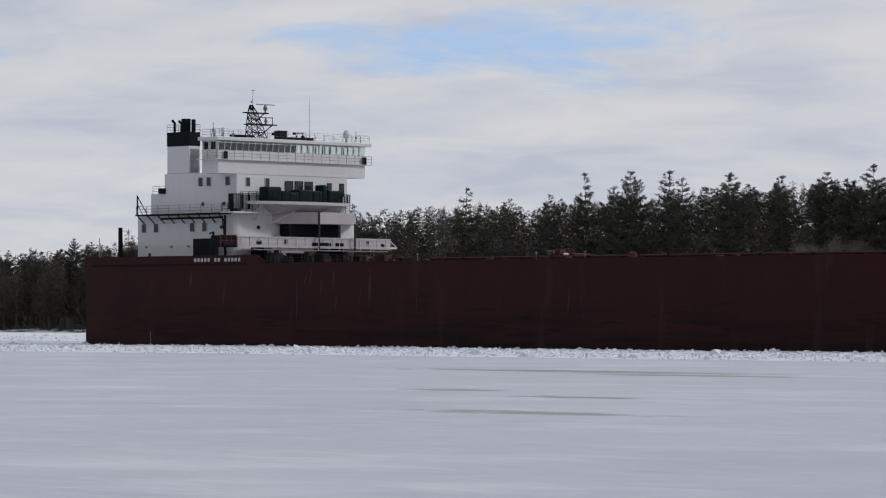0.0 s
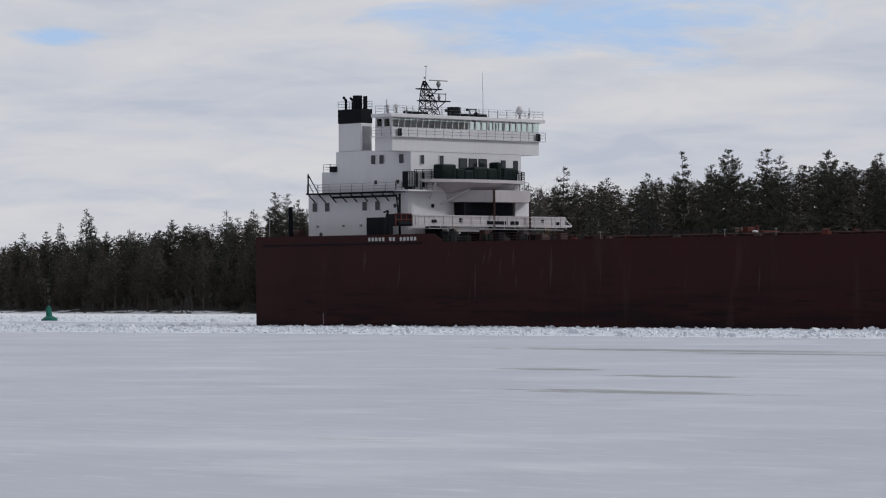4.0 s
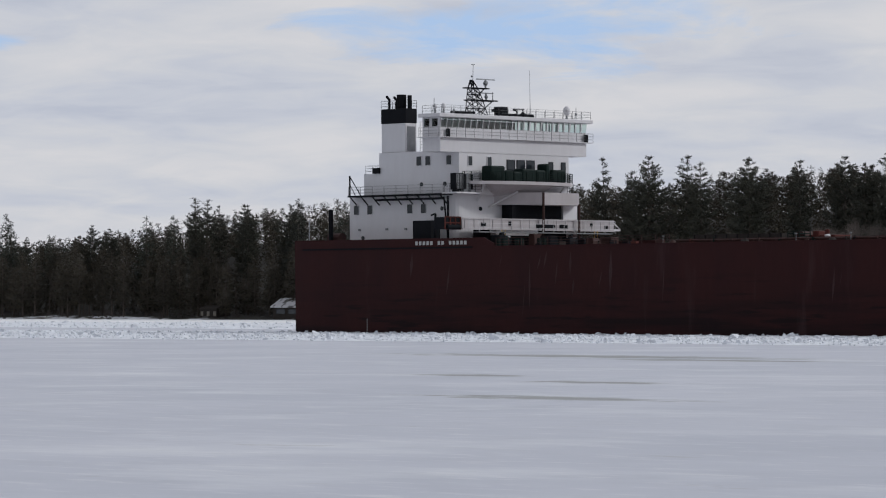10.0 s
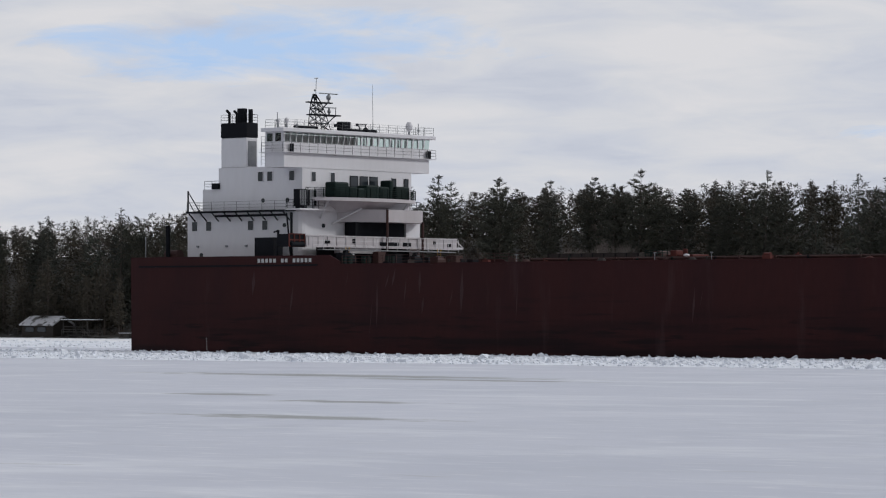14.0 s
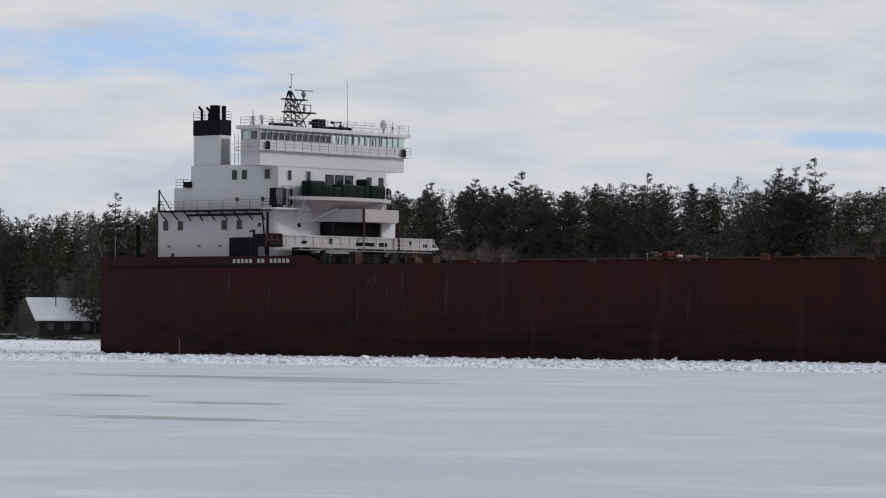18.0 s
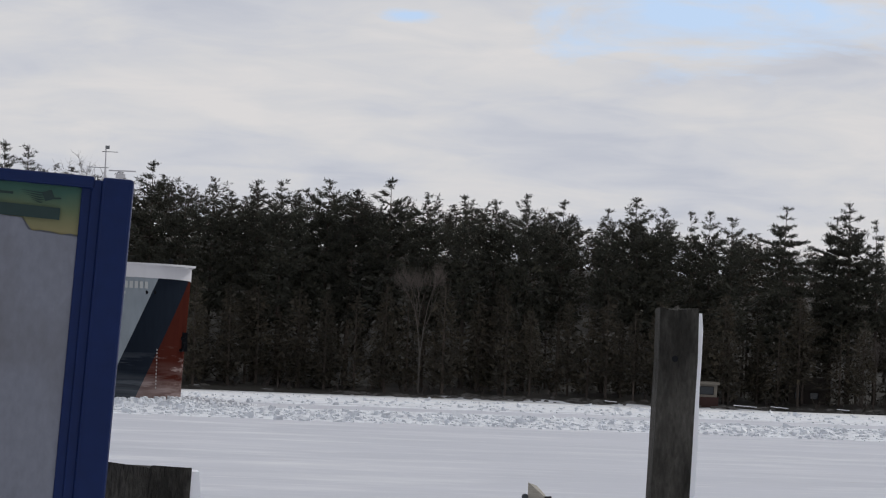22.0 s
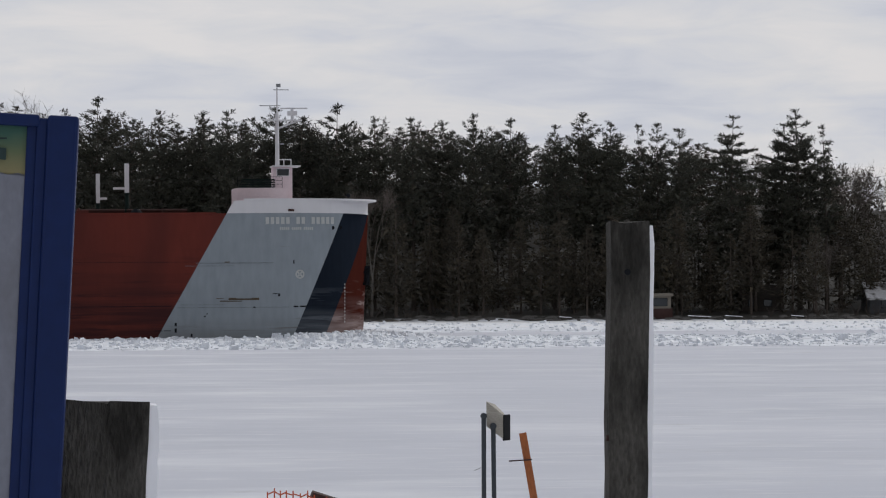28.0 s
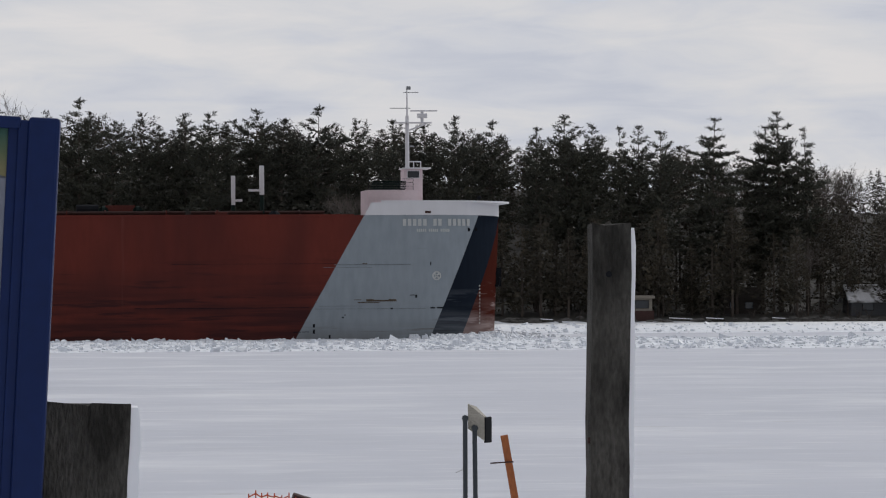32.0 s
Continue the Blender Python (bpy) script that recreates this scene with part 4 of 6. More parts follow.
    for y0, y1, h in ((8.2, 10.8, 1.85), (10.85, 12.3, 1.35), (12.35, 13.9, 1.2), (13.95, 16.4, 1.6), (16.45, 18.2, 1.5), (18.25, 19.0, 2.3), (19.4, 22.0, 1.6)):
        part("covered_gear", Geo().box(23.9, 25.5, y0, y1, 18.3, 18.3 + h), GREEN, ship, "gear under a dark green cover", bevel=0.2)
    # tapering support below the platform
    g = Geo()
    a = [(23.2 + 3.2 * math.cos(t), c + 6.0 * math.sin(t), 17.9) for t in [(-1.5 + 3.0 * i / 10) for i in range(11)]]
    b = [(22.9 + 0.9 * math.cos(t), c + 4.0 * math.sin(t), 16.6) for t in [(-1.5 + 3.0 * i / 10) for i in range(11)]]
    for i in range(10):
        g.face(b[i], b[i + 1], a[i + 1], a[i])
    part("platform_support", g, SHADED_WORN, ship)
    for y0, y1, z0, z1 in ((10.6, 13.6, 15.2, 17.1), (8.6, 7.6, 15.9, 17.9), (22.6, 22.2, 15.9, 17.9)):
        part("strut", Geo().tube((22.9, y0, z0), (25.0, y1, z1), 0.12, n=6), WHITE, ship)
    # housing above the boom: white fascia over an opening, its shade a black block
    part("boom_housing", Geo().prism([(22.8, 24.6), (22.8, 11.7), (27.0, 15.8), (27.0, 22.6), (25.0, 24.6)], 15.5, 17.0), SHADED_WORN, ship, "white housing above the unloading boom")
    part("boom_tunnel", Geo().box(22.9, 24.6, 13.0, 22.0, 13.2, 15.5), BLACK, ship)
    part("house_pillar", Geo().box(22.8, 24.4, 22.6, 25.2, 10.2, 15.6), WHITE, ship)
    part("railing", rail(Geo(), [(26.4, 22.2, 17.0), (25.0, 24.5, 17.0), (23.4, 24.5, 17.0)], 1.1, 0.04), RAIL, ship)
    for x, y, z0, z1 in ((27.1, 15.9, 10.2, 17.0), (27.1, 22.5, 10.2, 15.6), (24.0, 2.2, 10.2, 16.4)):
        part("post", Geo().tube((x, y, z0), (x, y, z1), 0.15, n=8), RUST if y > 5 else BLACK, ship)
    # transverse unloading boom
    X = 24.4
    boom = part("unloading_boom", Geo().prism([(X, -1.3), (X + 2.2, -1.3), (X + 2.2, 26.4), (X, 26.4)], 12.45, 13.65), SHADED_WORN, ship, "white enclosed unloading boom lying across the deck")
    boom.location.y = 3.2
    g = Geo()
    for i in range(17):
        y = -0.9 + 1.65 * i
        g.box(X + 2.2, X + 2.28, y, y + 0.12, 12.4, 13.7)
    g.box(X + 2.2, X + 2.3, -1.3, 26.4, 13.6, 13.75).box(X + 2.2, X + 2.3, -1.3, 26.4, 12.35, 12.5)
    part("boom_ribs", g, SHADED_WORN, boom)
    for y0, y1, z0, z1 in ((11.9, 15.3, 12.65, 13.15), (16.2, 17.6, 12.65, 13.15), (6.9, 7.4, 12.9, 13.4), (2.0, 2.8, 12.8, 13.2), (21.9, 22.3, 13.0, 13.35), (24.6, 25.2, 12.7, 13.1)):
        part("opening", Geo().box(X + 2.2, X + 2.31, y0, y1, z0, z1), BLACK, boom)
    drive = part("boom_end", Geo().box(X + 0.3, X + 2.0, -4.2, -1.4, 12.35, 13.8).tube((X + 2.1, -3.9, 12.6), (X + 2.1, -1.6, 12.6), 0.3, n=8), BLACK, boom, "dark rusty boom drive housing", bevel=0.08)
    for y in (-4.2, -3.3, -2.4, -1.5):
        part("drive_rib", Geo().box(X + 2.0, X + 2.12, y, y + 0.12, 12.3, 13.85), DARKRED, drive)
    for z in (12.3, 13.05, 13.75):
        part("drive_rib", Geo().box(X + 2.0, X + 2.1, -4.2, -1.4, z, z + 0.12), DARKRED, drive)
    part("boom_tip", Geo().prism([(X + 0.3, 26.4), (X + 2.0, 26.4), (X + 2.0, 27.9), (X + 0.3, 27.9)], 12.45, 12.7).tube((X + 2, 26.4, 13.6), (X + 2, 27.9, 12.6), 0.06), WHITE, boom)
    part("boom_walkway", Geo().box(X + 2.3, X + 3.2, 0.5, 25.0, 12.0, 12.12), STEEL, boom)
    part("railing", rail(Geo(), [(X + 3.2, -1.3, 12.1), (X + 3.2, 25.5, 12.1)], 1.5, 0.03, 3, 1.9), WHITE, boom)
    for y in (8.8, 25.8):
        part("boom_stand", Geo().tube((X + 2.3, y, DECK), (X + 2.3, y, 12.4), 0.06).tube((X + 2.3, y + 0.6, DECK), (X + 2.3, y + 0.6, 12.4), 0.06).tube((X + 2.3, y, 11.8), (X + 2.3, y + 0.6, 11.8), 0.05), YELLOW, ship, "yellow boom stand")
    part("boom_belly", Geo().prism([(X + 0.3, 5.0), (X + 1.9, 5.0), (X + 1.9, 12.5), (X + 0.3, 12.5)], 11.7, 12.45), WHITE, boom)
    # machinery crowded under and beside the boom
    rng = random.Random(3)
    for i in range(16):
        y = 0.8 + 1.75 * i
        h, x = rng.uniform(0.9, 1.75), rng.uniform(26.6, 31.0)
        kind = rng.random()
        if kind < 0.5:
            part("deck_machine", Geo().box(x, x + rng.uniform(0.9, 1.8), y, y + rng.uniform(1.0, 1.7), DECK, DECK + h), rng.choice((BLACK, GREEN, RUST, BLACK)), ship, bevel=0.06)
        elif kind < 0.8:
            part("cable_drum", Geo().tube((x, y, DECK + 0.65), (x, y + 1.3, DECK + 0.65), 0.62, n=12).box(x - 0.6, x + 0.6, y - 0.1, y, DECK, DECK + 1.2).box(x - 0.6, x + 0.6, y + 1.3, y + 1.4, DECK, DECK + 1.2), rng.choice((RUST, GREEN, BLACK)), ship)
        else:
            part("vent_pipe", Geo().tube((x, y, DECK), (x, y, DECK + h), 0.22, n=8).tube((x, y, DECK + h), (x + 0.5, y, DECK + h + 0.1), 0.24, n=8), rng.choice((BLACK, STEEL)), ship)
    # the shade under the boom is put in as a black block
    part("machine_wall", Geo().box(23.2, 25.4, 7.5, 22.0, DECK, 12.4), BLACK, ship, "black block for the shaded recess below the boom")
    # stern deck and starboard deck gear
    part("deck_locker", Geo().box(18.6, 21.6, 1.7, 3.4, DECK, 13.5), BLACK, ship, "black deck locker", bevel=0.06)
    part("locker_davit", Geo().tube((22.2, 1.7, DECK), (22.4, 1.7, 14.3), 0.14).tube((22.4, 1.7, 14.3), (21.7, 1.7, 14.1), 0.1), BLACK, ship)
    part("mooring_post", Geo().tube((2.4, 4.0, DECK), (2.4, 4.0, 15.2), 0.28, n=10), BLACK, ship, "tall black stern post")
    part("flag_staff", Geo().tube((0.8, 1.8, DECK), (0.8, 1.8, 13.8), 0.05), STEEL, ship)
    part("mooring_winch", Geo().tube((1.4, 5, 11.6), (3.4, 5, 11.6), 0.7, n=12).box(1.2, 3.6, 4.4, 5.6, DECK, 11.2), RUST, ship)
    for x in (23.5, 26.5, 33.0, 36.0, 39.5):
        part("bollard", Geo().tube((x, 1.2, DECK), (x, 1.2, DECK + 0.9), 0.25, n=8).tube((x + 0.8, 1.2, DECK), (x + 0.8, 1.2, DECK + 0.9), 0.25, n=8), GREEN if x > 30 else RUST, ship)


def build_deck_gear():
    D = DECK
    part("railing", rail(Geo(), [(33.5, 0.3, D), (60, 0.3, D)], 1.0, 0.035, 3, 2.0), RUST, ship)
    part("railing", rail(Geo(), [(60, 0.3, D), (160, 0.3, D), (268, 0.3, D)], 0.45, 0.03, 1, 3.0), RUST, ship)
    # hatch coamings
    for i in range(20):
        x = 62 + 10.6 * i
        h = part("hatch_cover", Geo().box(x, x + 7.2, 7.5, 24.5, D, D + 0.38), DARKRED, ship, bevel=0.05)
    # long pipe trunk and its green platform
    trunk = part("pipe_trunk", Geo().box(60.5, 73.2, 4.0, 5.4, D + 0.2, D + 1.0), TRUNK, ship, "dark grey conveyor trunk")
    for i in range(9):
        part("trunk_rib", Geo().box(60.6 + 1.55 * i, 60.7 + 1.55 * i, 3.95, 4.0, D + 0.2, D + 1.0), BLACK, trunk)
    part("deck_stand", rail(Geo().box(74.0, 75.6, 4, 6, D + 0.9, D + 1.0), [(74, 4, D), (75.6, 4, D), (75.6, 6, D)], 1.2, 0.06, 2, 0.8), GREEN, ship)
    # hatch crane, red
    for x in (75.0, 258.0):
        part("hatch_crane", Geo().box(x, x + 3.6, 6.5, 9.5, D, D + 0.8).box(x + 0.7, x + 1.5, 6.3, 7.6, D + 0.4, D + 1.25).box(x + 2.4, x + 2.9, 6.3, 6.6, D + 0.4, D + 1.4), DARKRED, ship, "red hatch crane", bevel=0.08)
        part("drum", Geo().tube((x - 1.0, 6.2, D + 0.7), (x - 1.0, 8.0, D + 0.7), 0.6, n=12), RUST, ship)
    # midship deckhouse
    hs = part("deck_cabin", Geo().prism([(169.6, 6), (173.2, 6), (173.2, 10), (169.6, 10)], D, D + 1.85), WHITE, ship, "small white cabin on the main deck")
    part("cabin_door", Geo().box(170.0, 170.7, 5.93, 6.0, D + 0.2, D + 1.8), BLACK, hs)
    part("cabin_roof", Geo().face((169.4, 5.8, D + 2.0), (173.4, 5.8, D + 1.75), (173.4, 10.2, D + 1.75), (169.4, 10.2, D + 2.0)).face((169.4, 5.8, D + 2.08), (173.4, 5.8, D + 1.83), (173.4, 10.2, D + 1.83), (169.4, 10.2, D + 2.08)).face((169.4, 5.8, D + 2.0), (173.4, 5.8, D + 1.75), (173.4, 5.8, D + 1.83), (169.4, 5.8, D + 2.08)), WHITE, hs)
    for x, w, h0, h1 in ((171.2, 0.5, 0.4, 1.0), (172.0, 0.35, 0.8, 1.3), (172.6, 0.4, 0.3, 1.2)):
        part("cabin_panel", Geo().box(x, x + w, 5.92, 6.0, D + h0, D + h1), DARKRED, hs)
    part("cabin_annex", Geo().box(168.0, 169.5, 6.2, 9.0, D, D + 1.5), PINKW, hs)
    part("railing", rail(Geo(), [(173.4, 6, D), (175.0, 6, D), (175.0, 9, D)], 1.3, 0.04, 3, 0.8), RAIL, hs)
    part("stair", Geo().tube((166.6, 6, D + 2.6), (168.2, 6, D + 1.5), 0.06).tube((166.6, 6.6, D + 2.6), (168.2, 6.6, D + 1.5), 0.06), STEEL, hs)
    # winches, vents, lamps along the deck
    rng = random.Random(11)
    for x in (80, 92, 146, 152, 161, 163.5, 188, 203, 205, 214, 229, 246, 256, 262):
        k = rng.random()
        y = rng.uniform(2.0, 4.5)
        if k < 0.45:
            w = part("mooring_winch", Geo().box(x, x + 1.4, y, y + 1.0, D, D + 0.35).tube((x + 0.2, y + 0.5, D + 0.6), (x + 1.2, y + 0.5, D + 0.6), 0.38, n=10), rng.choice((RUST, BLACK, DARKRED)), ship)
            part("winch_head", Geo().tube((x + 1.25, y + 0.5, D + 0.6), (x + 1.6, y + 0.5, D + 0.6), 0.22, n=8), WHITE, w)
        elif k < 0.75:
            part("vent_cowl", Geo().tube((x, y, D), (x, y, D + 0.55), 0.18, n=8).ball((x, y, D + 0.62), 0.36, 10, 5, 0.5), WHITE, ship, "white mushroom vent")
        else:
            part("fairlead", Geo().box(x, x + 1.0, 0.3, 0.9, D, D + 0.5).tube((x + 0.1, 0.6, D + 0.55), (x + 0.9, 0.6, D + 0.55), 0.2, n=8), DARKRED, ship)
    for x in (58.5, 77.5, 85, 150, 198, 240):
        part("deck_lamp_post", Geo().tube((x, 1.0, D), (x, 1.0, D + 0.85), 0.04).box(x - 0.12, x + 0.12, 0.9, 1.1, D + 0.82, D + 0.92), STEEL, ship)
    # pipes, stanchions and low gear crowding the deck edge
    rng = random.Random(29)
    part("deck_pipe", Geo().tube((60, 1.6, D + 0.32), (290, 1.6, D + 0.32), 0.12, n=6).tube((60, 2.1, D + 0.22), (290, 2.1, D + 0.22), 0.09, n=6), RUST, ship, "rusty pipes along the deck edge")
    x = 36.0
    while x < 290:
        k, y = rng.random(), rng.uniform(0.5, 3.4)
        h = rng.uniform(0.25, 0.62)
        tone = rng.choice((RUST, RUST, DARKRED, BLACK, TRUNK, GREEN))
        if k < 0.35:
            part("pipe_support", Geo().box(x, x + 0.12, 1.3, 2.4, D, D + 0.5).box(x - 0.1, x + 0.22, 1.4, 1.7, D, D + 0.12), tone, ship)
        elif k < 0.6:
            part("valve_chest", Geo().box(x, x + rng.uniform(0.4, 1.1), y, y + 0.5, D, D + h).tube((x + 0.2, y + 0.25, D + h), (x + 0.2, y + 0.25, D + h + 0.18), 0.1, n=6), tone, ship, bevel=0.03)
        elif k < 0.8:
            part("air_pipe", Geo().tube((x, y, D), (x, y, D + h), 0.09, n=6).tube((x, y, D + h), (x + 0.22, y, D + h - 0.05), 0.1, n=6), tone, ship)
        else:
            part("rope_pile", Geo().tube((x, y, D), (x, y, D + h * 0.5), 0.55, 0.4, 9).tube((x, y, D + h * 0.5), (x, y, D + h * 0.7), 0.35, 0.25, 9), tone, ship)
        x += rng.uniform(0.9, 3.6)
    # forward gear
    part("mooring_winch", Geo().tube((268.52, 6.0, D + 0.6), (270.45, 6.0, D + 0.6), 0.55, n=12).box(268.31, 270.66, 5.6, 6.6, D, D + 0.3), BLACK, ship)
    w = part("winch_house", Geo().box(271.09, 273.65, 5.5, 8.0, D, D + 1.05), DARKRED, ship, "red winch housing")
    for x in (270.87, 273.87):
        part("gypsy_wheel", Geo().tube((x - 0.12, 5.3, D + 0.5), (x + 0.12, 5.3, D + 0.5), 0.5, n=12).tube((x, 5.2, D + 0.5), (x, 5.5, D + 0.5), 0.45, n=12), GREEN, w)
    for x, y, z, w in ((285.09, 8.0, 2.6, 0.32), (282.53, 8.0, 1.7, 0.28)):
        v = part("vent_mast", Geo().tube((x, y, D), (x, y, D + z), 0.2, n=8), GREEN, ship, "green vent mast")
        part("vent_head", Geo().box(x - w * 0.6, x + w * 0.6, y - 0.3, y + 0.3, D + z - 0.6, D + z + 2.0), WHITE, v, "white vent head")
        part("vent_arm", Geo().box(x - 1.2 if z > 2 else x, x if z > 2 else x + 0.8, y - 0.2, y + 0.2, D + z - 0.3, D + z - 0.1), WHITE, v)
    # bow house, tower and mast
    house = part("bow_house", Geo().box(295.25, 299.84, 13.2, 18.8, D, 12.75), PINKW, ship, "pinkish-white bow house")
    tower = part("bow_tower", Geo().box(298.78, 300.49, 14.8, 17.2, D, 14.7), PINKW, ship, "pinkish-white lookout tower")
    pane("window", (299.10, 300.17, 14.74, 14.8, 13.9, 14.5), GLASS, WHITE, tower)
    part("tower_roof", Geo().box(298.67, 301.23, 14.4, 17.6, 14.7, 14.82), WHITE, tower)
    part("tower_gear", Geo().tube((299.84, 16, 14.82), (299.84, 16, 15.4), 0.05).tube((299.42, 16, 15.4), (300.49, 16, 15.4), 0.05).tube((300.49, 16, 14.82), (300.49, 16, 15.4), 0.05), WHITE, tower)
    mast = part("bow_mast", Geo().tube((299.20, 15.6, D), (299.20, 15.6, 19.6), 0.24, 0.16, 8).tube((299.20, 15.6, 19.6), (299.20, 15.6, 22.3), 0.08, 0.05), WHITE, ship, "white bow mast")
    part("mast_platform", Geo().box(298.03, 301.45, 15.2, 16.0, 18.9, 19.02).tube((299.20, 15.6, 18.2), (301.02, 15.6, 18.9), 0.08), WHITE, mast)
    part("radar_scanner", Geo().box(299.52, 301.98, 15.5, 15.7, 20.0, 20.12).tube((300.59, 15.6, 19.0), (300.59, 15.6, 20.0), 0.14, n=8).box(300.17, 301.02, 15.3, 15.9, 19.4, 19.8), WHITE, mast)
    part("yard", Geo().tube((297.60, 15.6, 20.3), (299.52, 15.6, 20.3), 0.035), STEEL, mast)
    part("yard", Geo().tube((298.88, 15.6, 21.75), (300.27, 15.6, 21.75), 0.035), STEEL, mast)
    part("mast_lamp", Geo().box(299.15, 299.52, 15.4, 15.8, 22.0, 22.3), STEEL, mast)
    part("horn", Geo().tube((299.20, 15.6, 16.8), (299.84, 15.6, 16.8), 0.07), STEEL, mast)
    rack = part("louvre_rack", Geo().box(295.57, 298.78, 14.0, 15.4, 12.75, 12.85), GREEN, ship, "dark green louvred rack on the bow house")
    for k in range(5):
        part("slat", Geo().box(295.57 + 0.05 * k, 298.83, 13.95, 14.02, 12.88 + 0.15 * k, 12.98 + 0.15 * k), GREEN, rack)
    part("railing", rail(Geo(), [(295.35, 13.3, 12.75), (299.42, 13.3, 12.75)], 1.0, 0.03, 3, 1.2), BLACK, ship)
    part("deck_lamp", Geo().tube((305.30, 12.0, D + 1.2), (305.30, 12.0, D + 1.75), 0.05).ball((305.30, 12.0, D + 1.8), 0.2, 8, 5), BLACK, ship)


build_aft_house()
build_aft_top()
build_deck_gear()


# ---- trees of the far shore ----
def spray(g, rng, c, d, size, n, wide=0.3, loose=0.55, spread=0.35, flat=0.6):
    """A tuft of needles: n slender blades that start round c and point along d."""
    p = np.array(c) + rng.normal(0, size * spread, (n, 3)) * (1, 1, flat)
    v = np.array(d) + rng.normal(0, loose, (n, 3))
    v *= (size * rng.uniform(0.5, 1.0, n) / (np.linalg.norm(v, axis=1) + 1e-6))[:, None]
    w = np.cross(v, rng.normal(0, 1, (n, 3)))
    w *= (size * wide * rng.uniform(0.3, 0.6, n) / (np.linalg.norm(w, axis=1) + 1e-6))[:, None]
    k = len(g.v)
    g.v += [tuple(q) for q in np.stack((p - w, p + w, p + v), 1).reshape(-1, 3)]
    g.f += [(k + 3 * i, k + 3 * i + 1, k + 3 * i + 2) for i in range(n)]


def inside(g, rng, z0, z1, radius, step=0.8, n=7):
    """Old foliage close to the stem that closes the crown: broad blades between z0 and z1; radius(z) is its reach."""
    z = z0
    while z < z1:
        r = radius(z)
        for _ in range(1 + int(1.6 * r)):
            a, q = rng.uniform(0, 6.28), r * rng.uniform(0, 1) ** 0.6
            spray(g, rng, (math.cos(a) * q, math.sin(a) * q, z + rng.uniform(-0.4, 0.4)), (math.cos(a) * 0.6, math.sin(a) * 0.6, 0), 0.8 + 0.2 * r, n, 0.36, 0.6, 0.45)
        z += step


def pine_mesh(seed, slope=0.45, widest=4.2, low=0.3, fine=1.0, patchy=0.12, sweep=0.35, gap=1.0):
    """White pine, 26 m: separate whorls of limbs that sweep up at their ends, each a flat plate of tufts, open near the top."""
    rng = np.random.RandomState(seed)
    H = 26.0
    trunk, crown = Geo(), Geo()
    lean = rng.normal(0, 0.4, 2)
    ax = lambda z: (lean[0] * (z / H) ** 2, lean[1] * (z / H) ** 2)
    zs = [0, 6, 12, 18, 22, 25.4]
    for a, b in zip(zs, zs[1:]):
        trunk.tube((*ax(a), a), (*ax(b), b), 0.36 * (1 - a / 26.5), 0.36 * (1 - b / 26.5), 6, False)
    deep = H * (1 - low)
    inside(crown, rng, H - deep, H - 3.2, lambda z: max(0.15, min(0.42 * slope * (H - z - 1.5), widest * 0.6)), 0.6 * fine, 10)
    down = 0.6
    while down < deep:
        z = H - down
        u = 1 - down / deep
        reach = (0.35 + 0.32 * down if down < 2.2 else min(0.3 + slope * down, widest)) * (1.0 if down < deep * 0.75 else 0.75)
        turn = rng.uniform(0, 6.28)
        m = 3 if down < 2 else (4 if down < 5 else 5)
        for k in range(m):
            if rng.uniform() < patchy:
                continue
            a = turn + 6.283 * (k + rng.uniform(-0.3, 0.3)) / m
            L = reach * rng.choice((0.6, 0.8, 0.95, 1.05, 1.25))
            rise = (0.45 if down < 2 else 0.3 * u - 0.1) + rng.normal(0, 0.09)
            zz = z + rng.uniform(-0.2, 0.2)
            x0, y0 = ax(zz)
            ca, sa = math.cos(a), math.sin(a)
            at = lambda q, s=0.0: (x0 + (ca * q - sa * s) * L, y0 + (sa * q + ca * s) * L, zz + L * (rise * q + sweep * q * q))
            trunk.tube((x0, y0, zz), at(0.6), 0.03 + 0.014 * L, 0.03, 3, False).tube(at(0.6), at(0.98), 0.03, 0.012, 3, False)
            n = max(2, int(L / (0.42 * fine)))
            for i in range(n):
                q = 0.3 + 0.74 * (i + rng.uniform(0.3, 0.8)) / n
                size = 0.6 * fine * (0.8 + 0.3 * min(1, down / 6))
                for s in ((0.0,) if q > 0.9 or L < 1.2 else (-0.22 * q, 0.22 * q)):
                    spray(crown, rng, at(q, s * rng.uniform(0.4, 1.4)), (ca * 0.6, sa * 0.6, 0.4), size, int(15 / fine), 0.22, 0.45, 0.36, 0.35)
        down += rng.uniform(0.75, 1.2) * (1.0 if down < 8 else 1.2) * gap
    for i in range(4):
        spray(crown, rng, (*ax(H), H - 1.3 + 0.36 * i), (0, 0, 1), 0.5 * fine, 8, 0.3, 0.45, 0.2)
    return trunk, crown


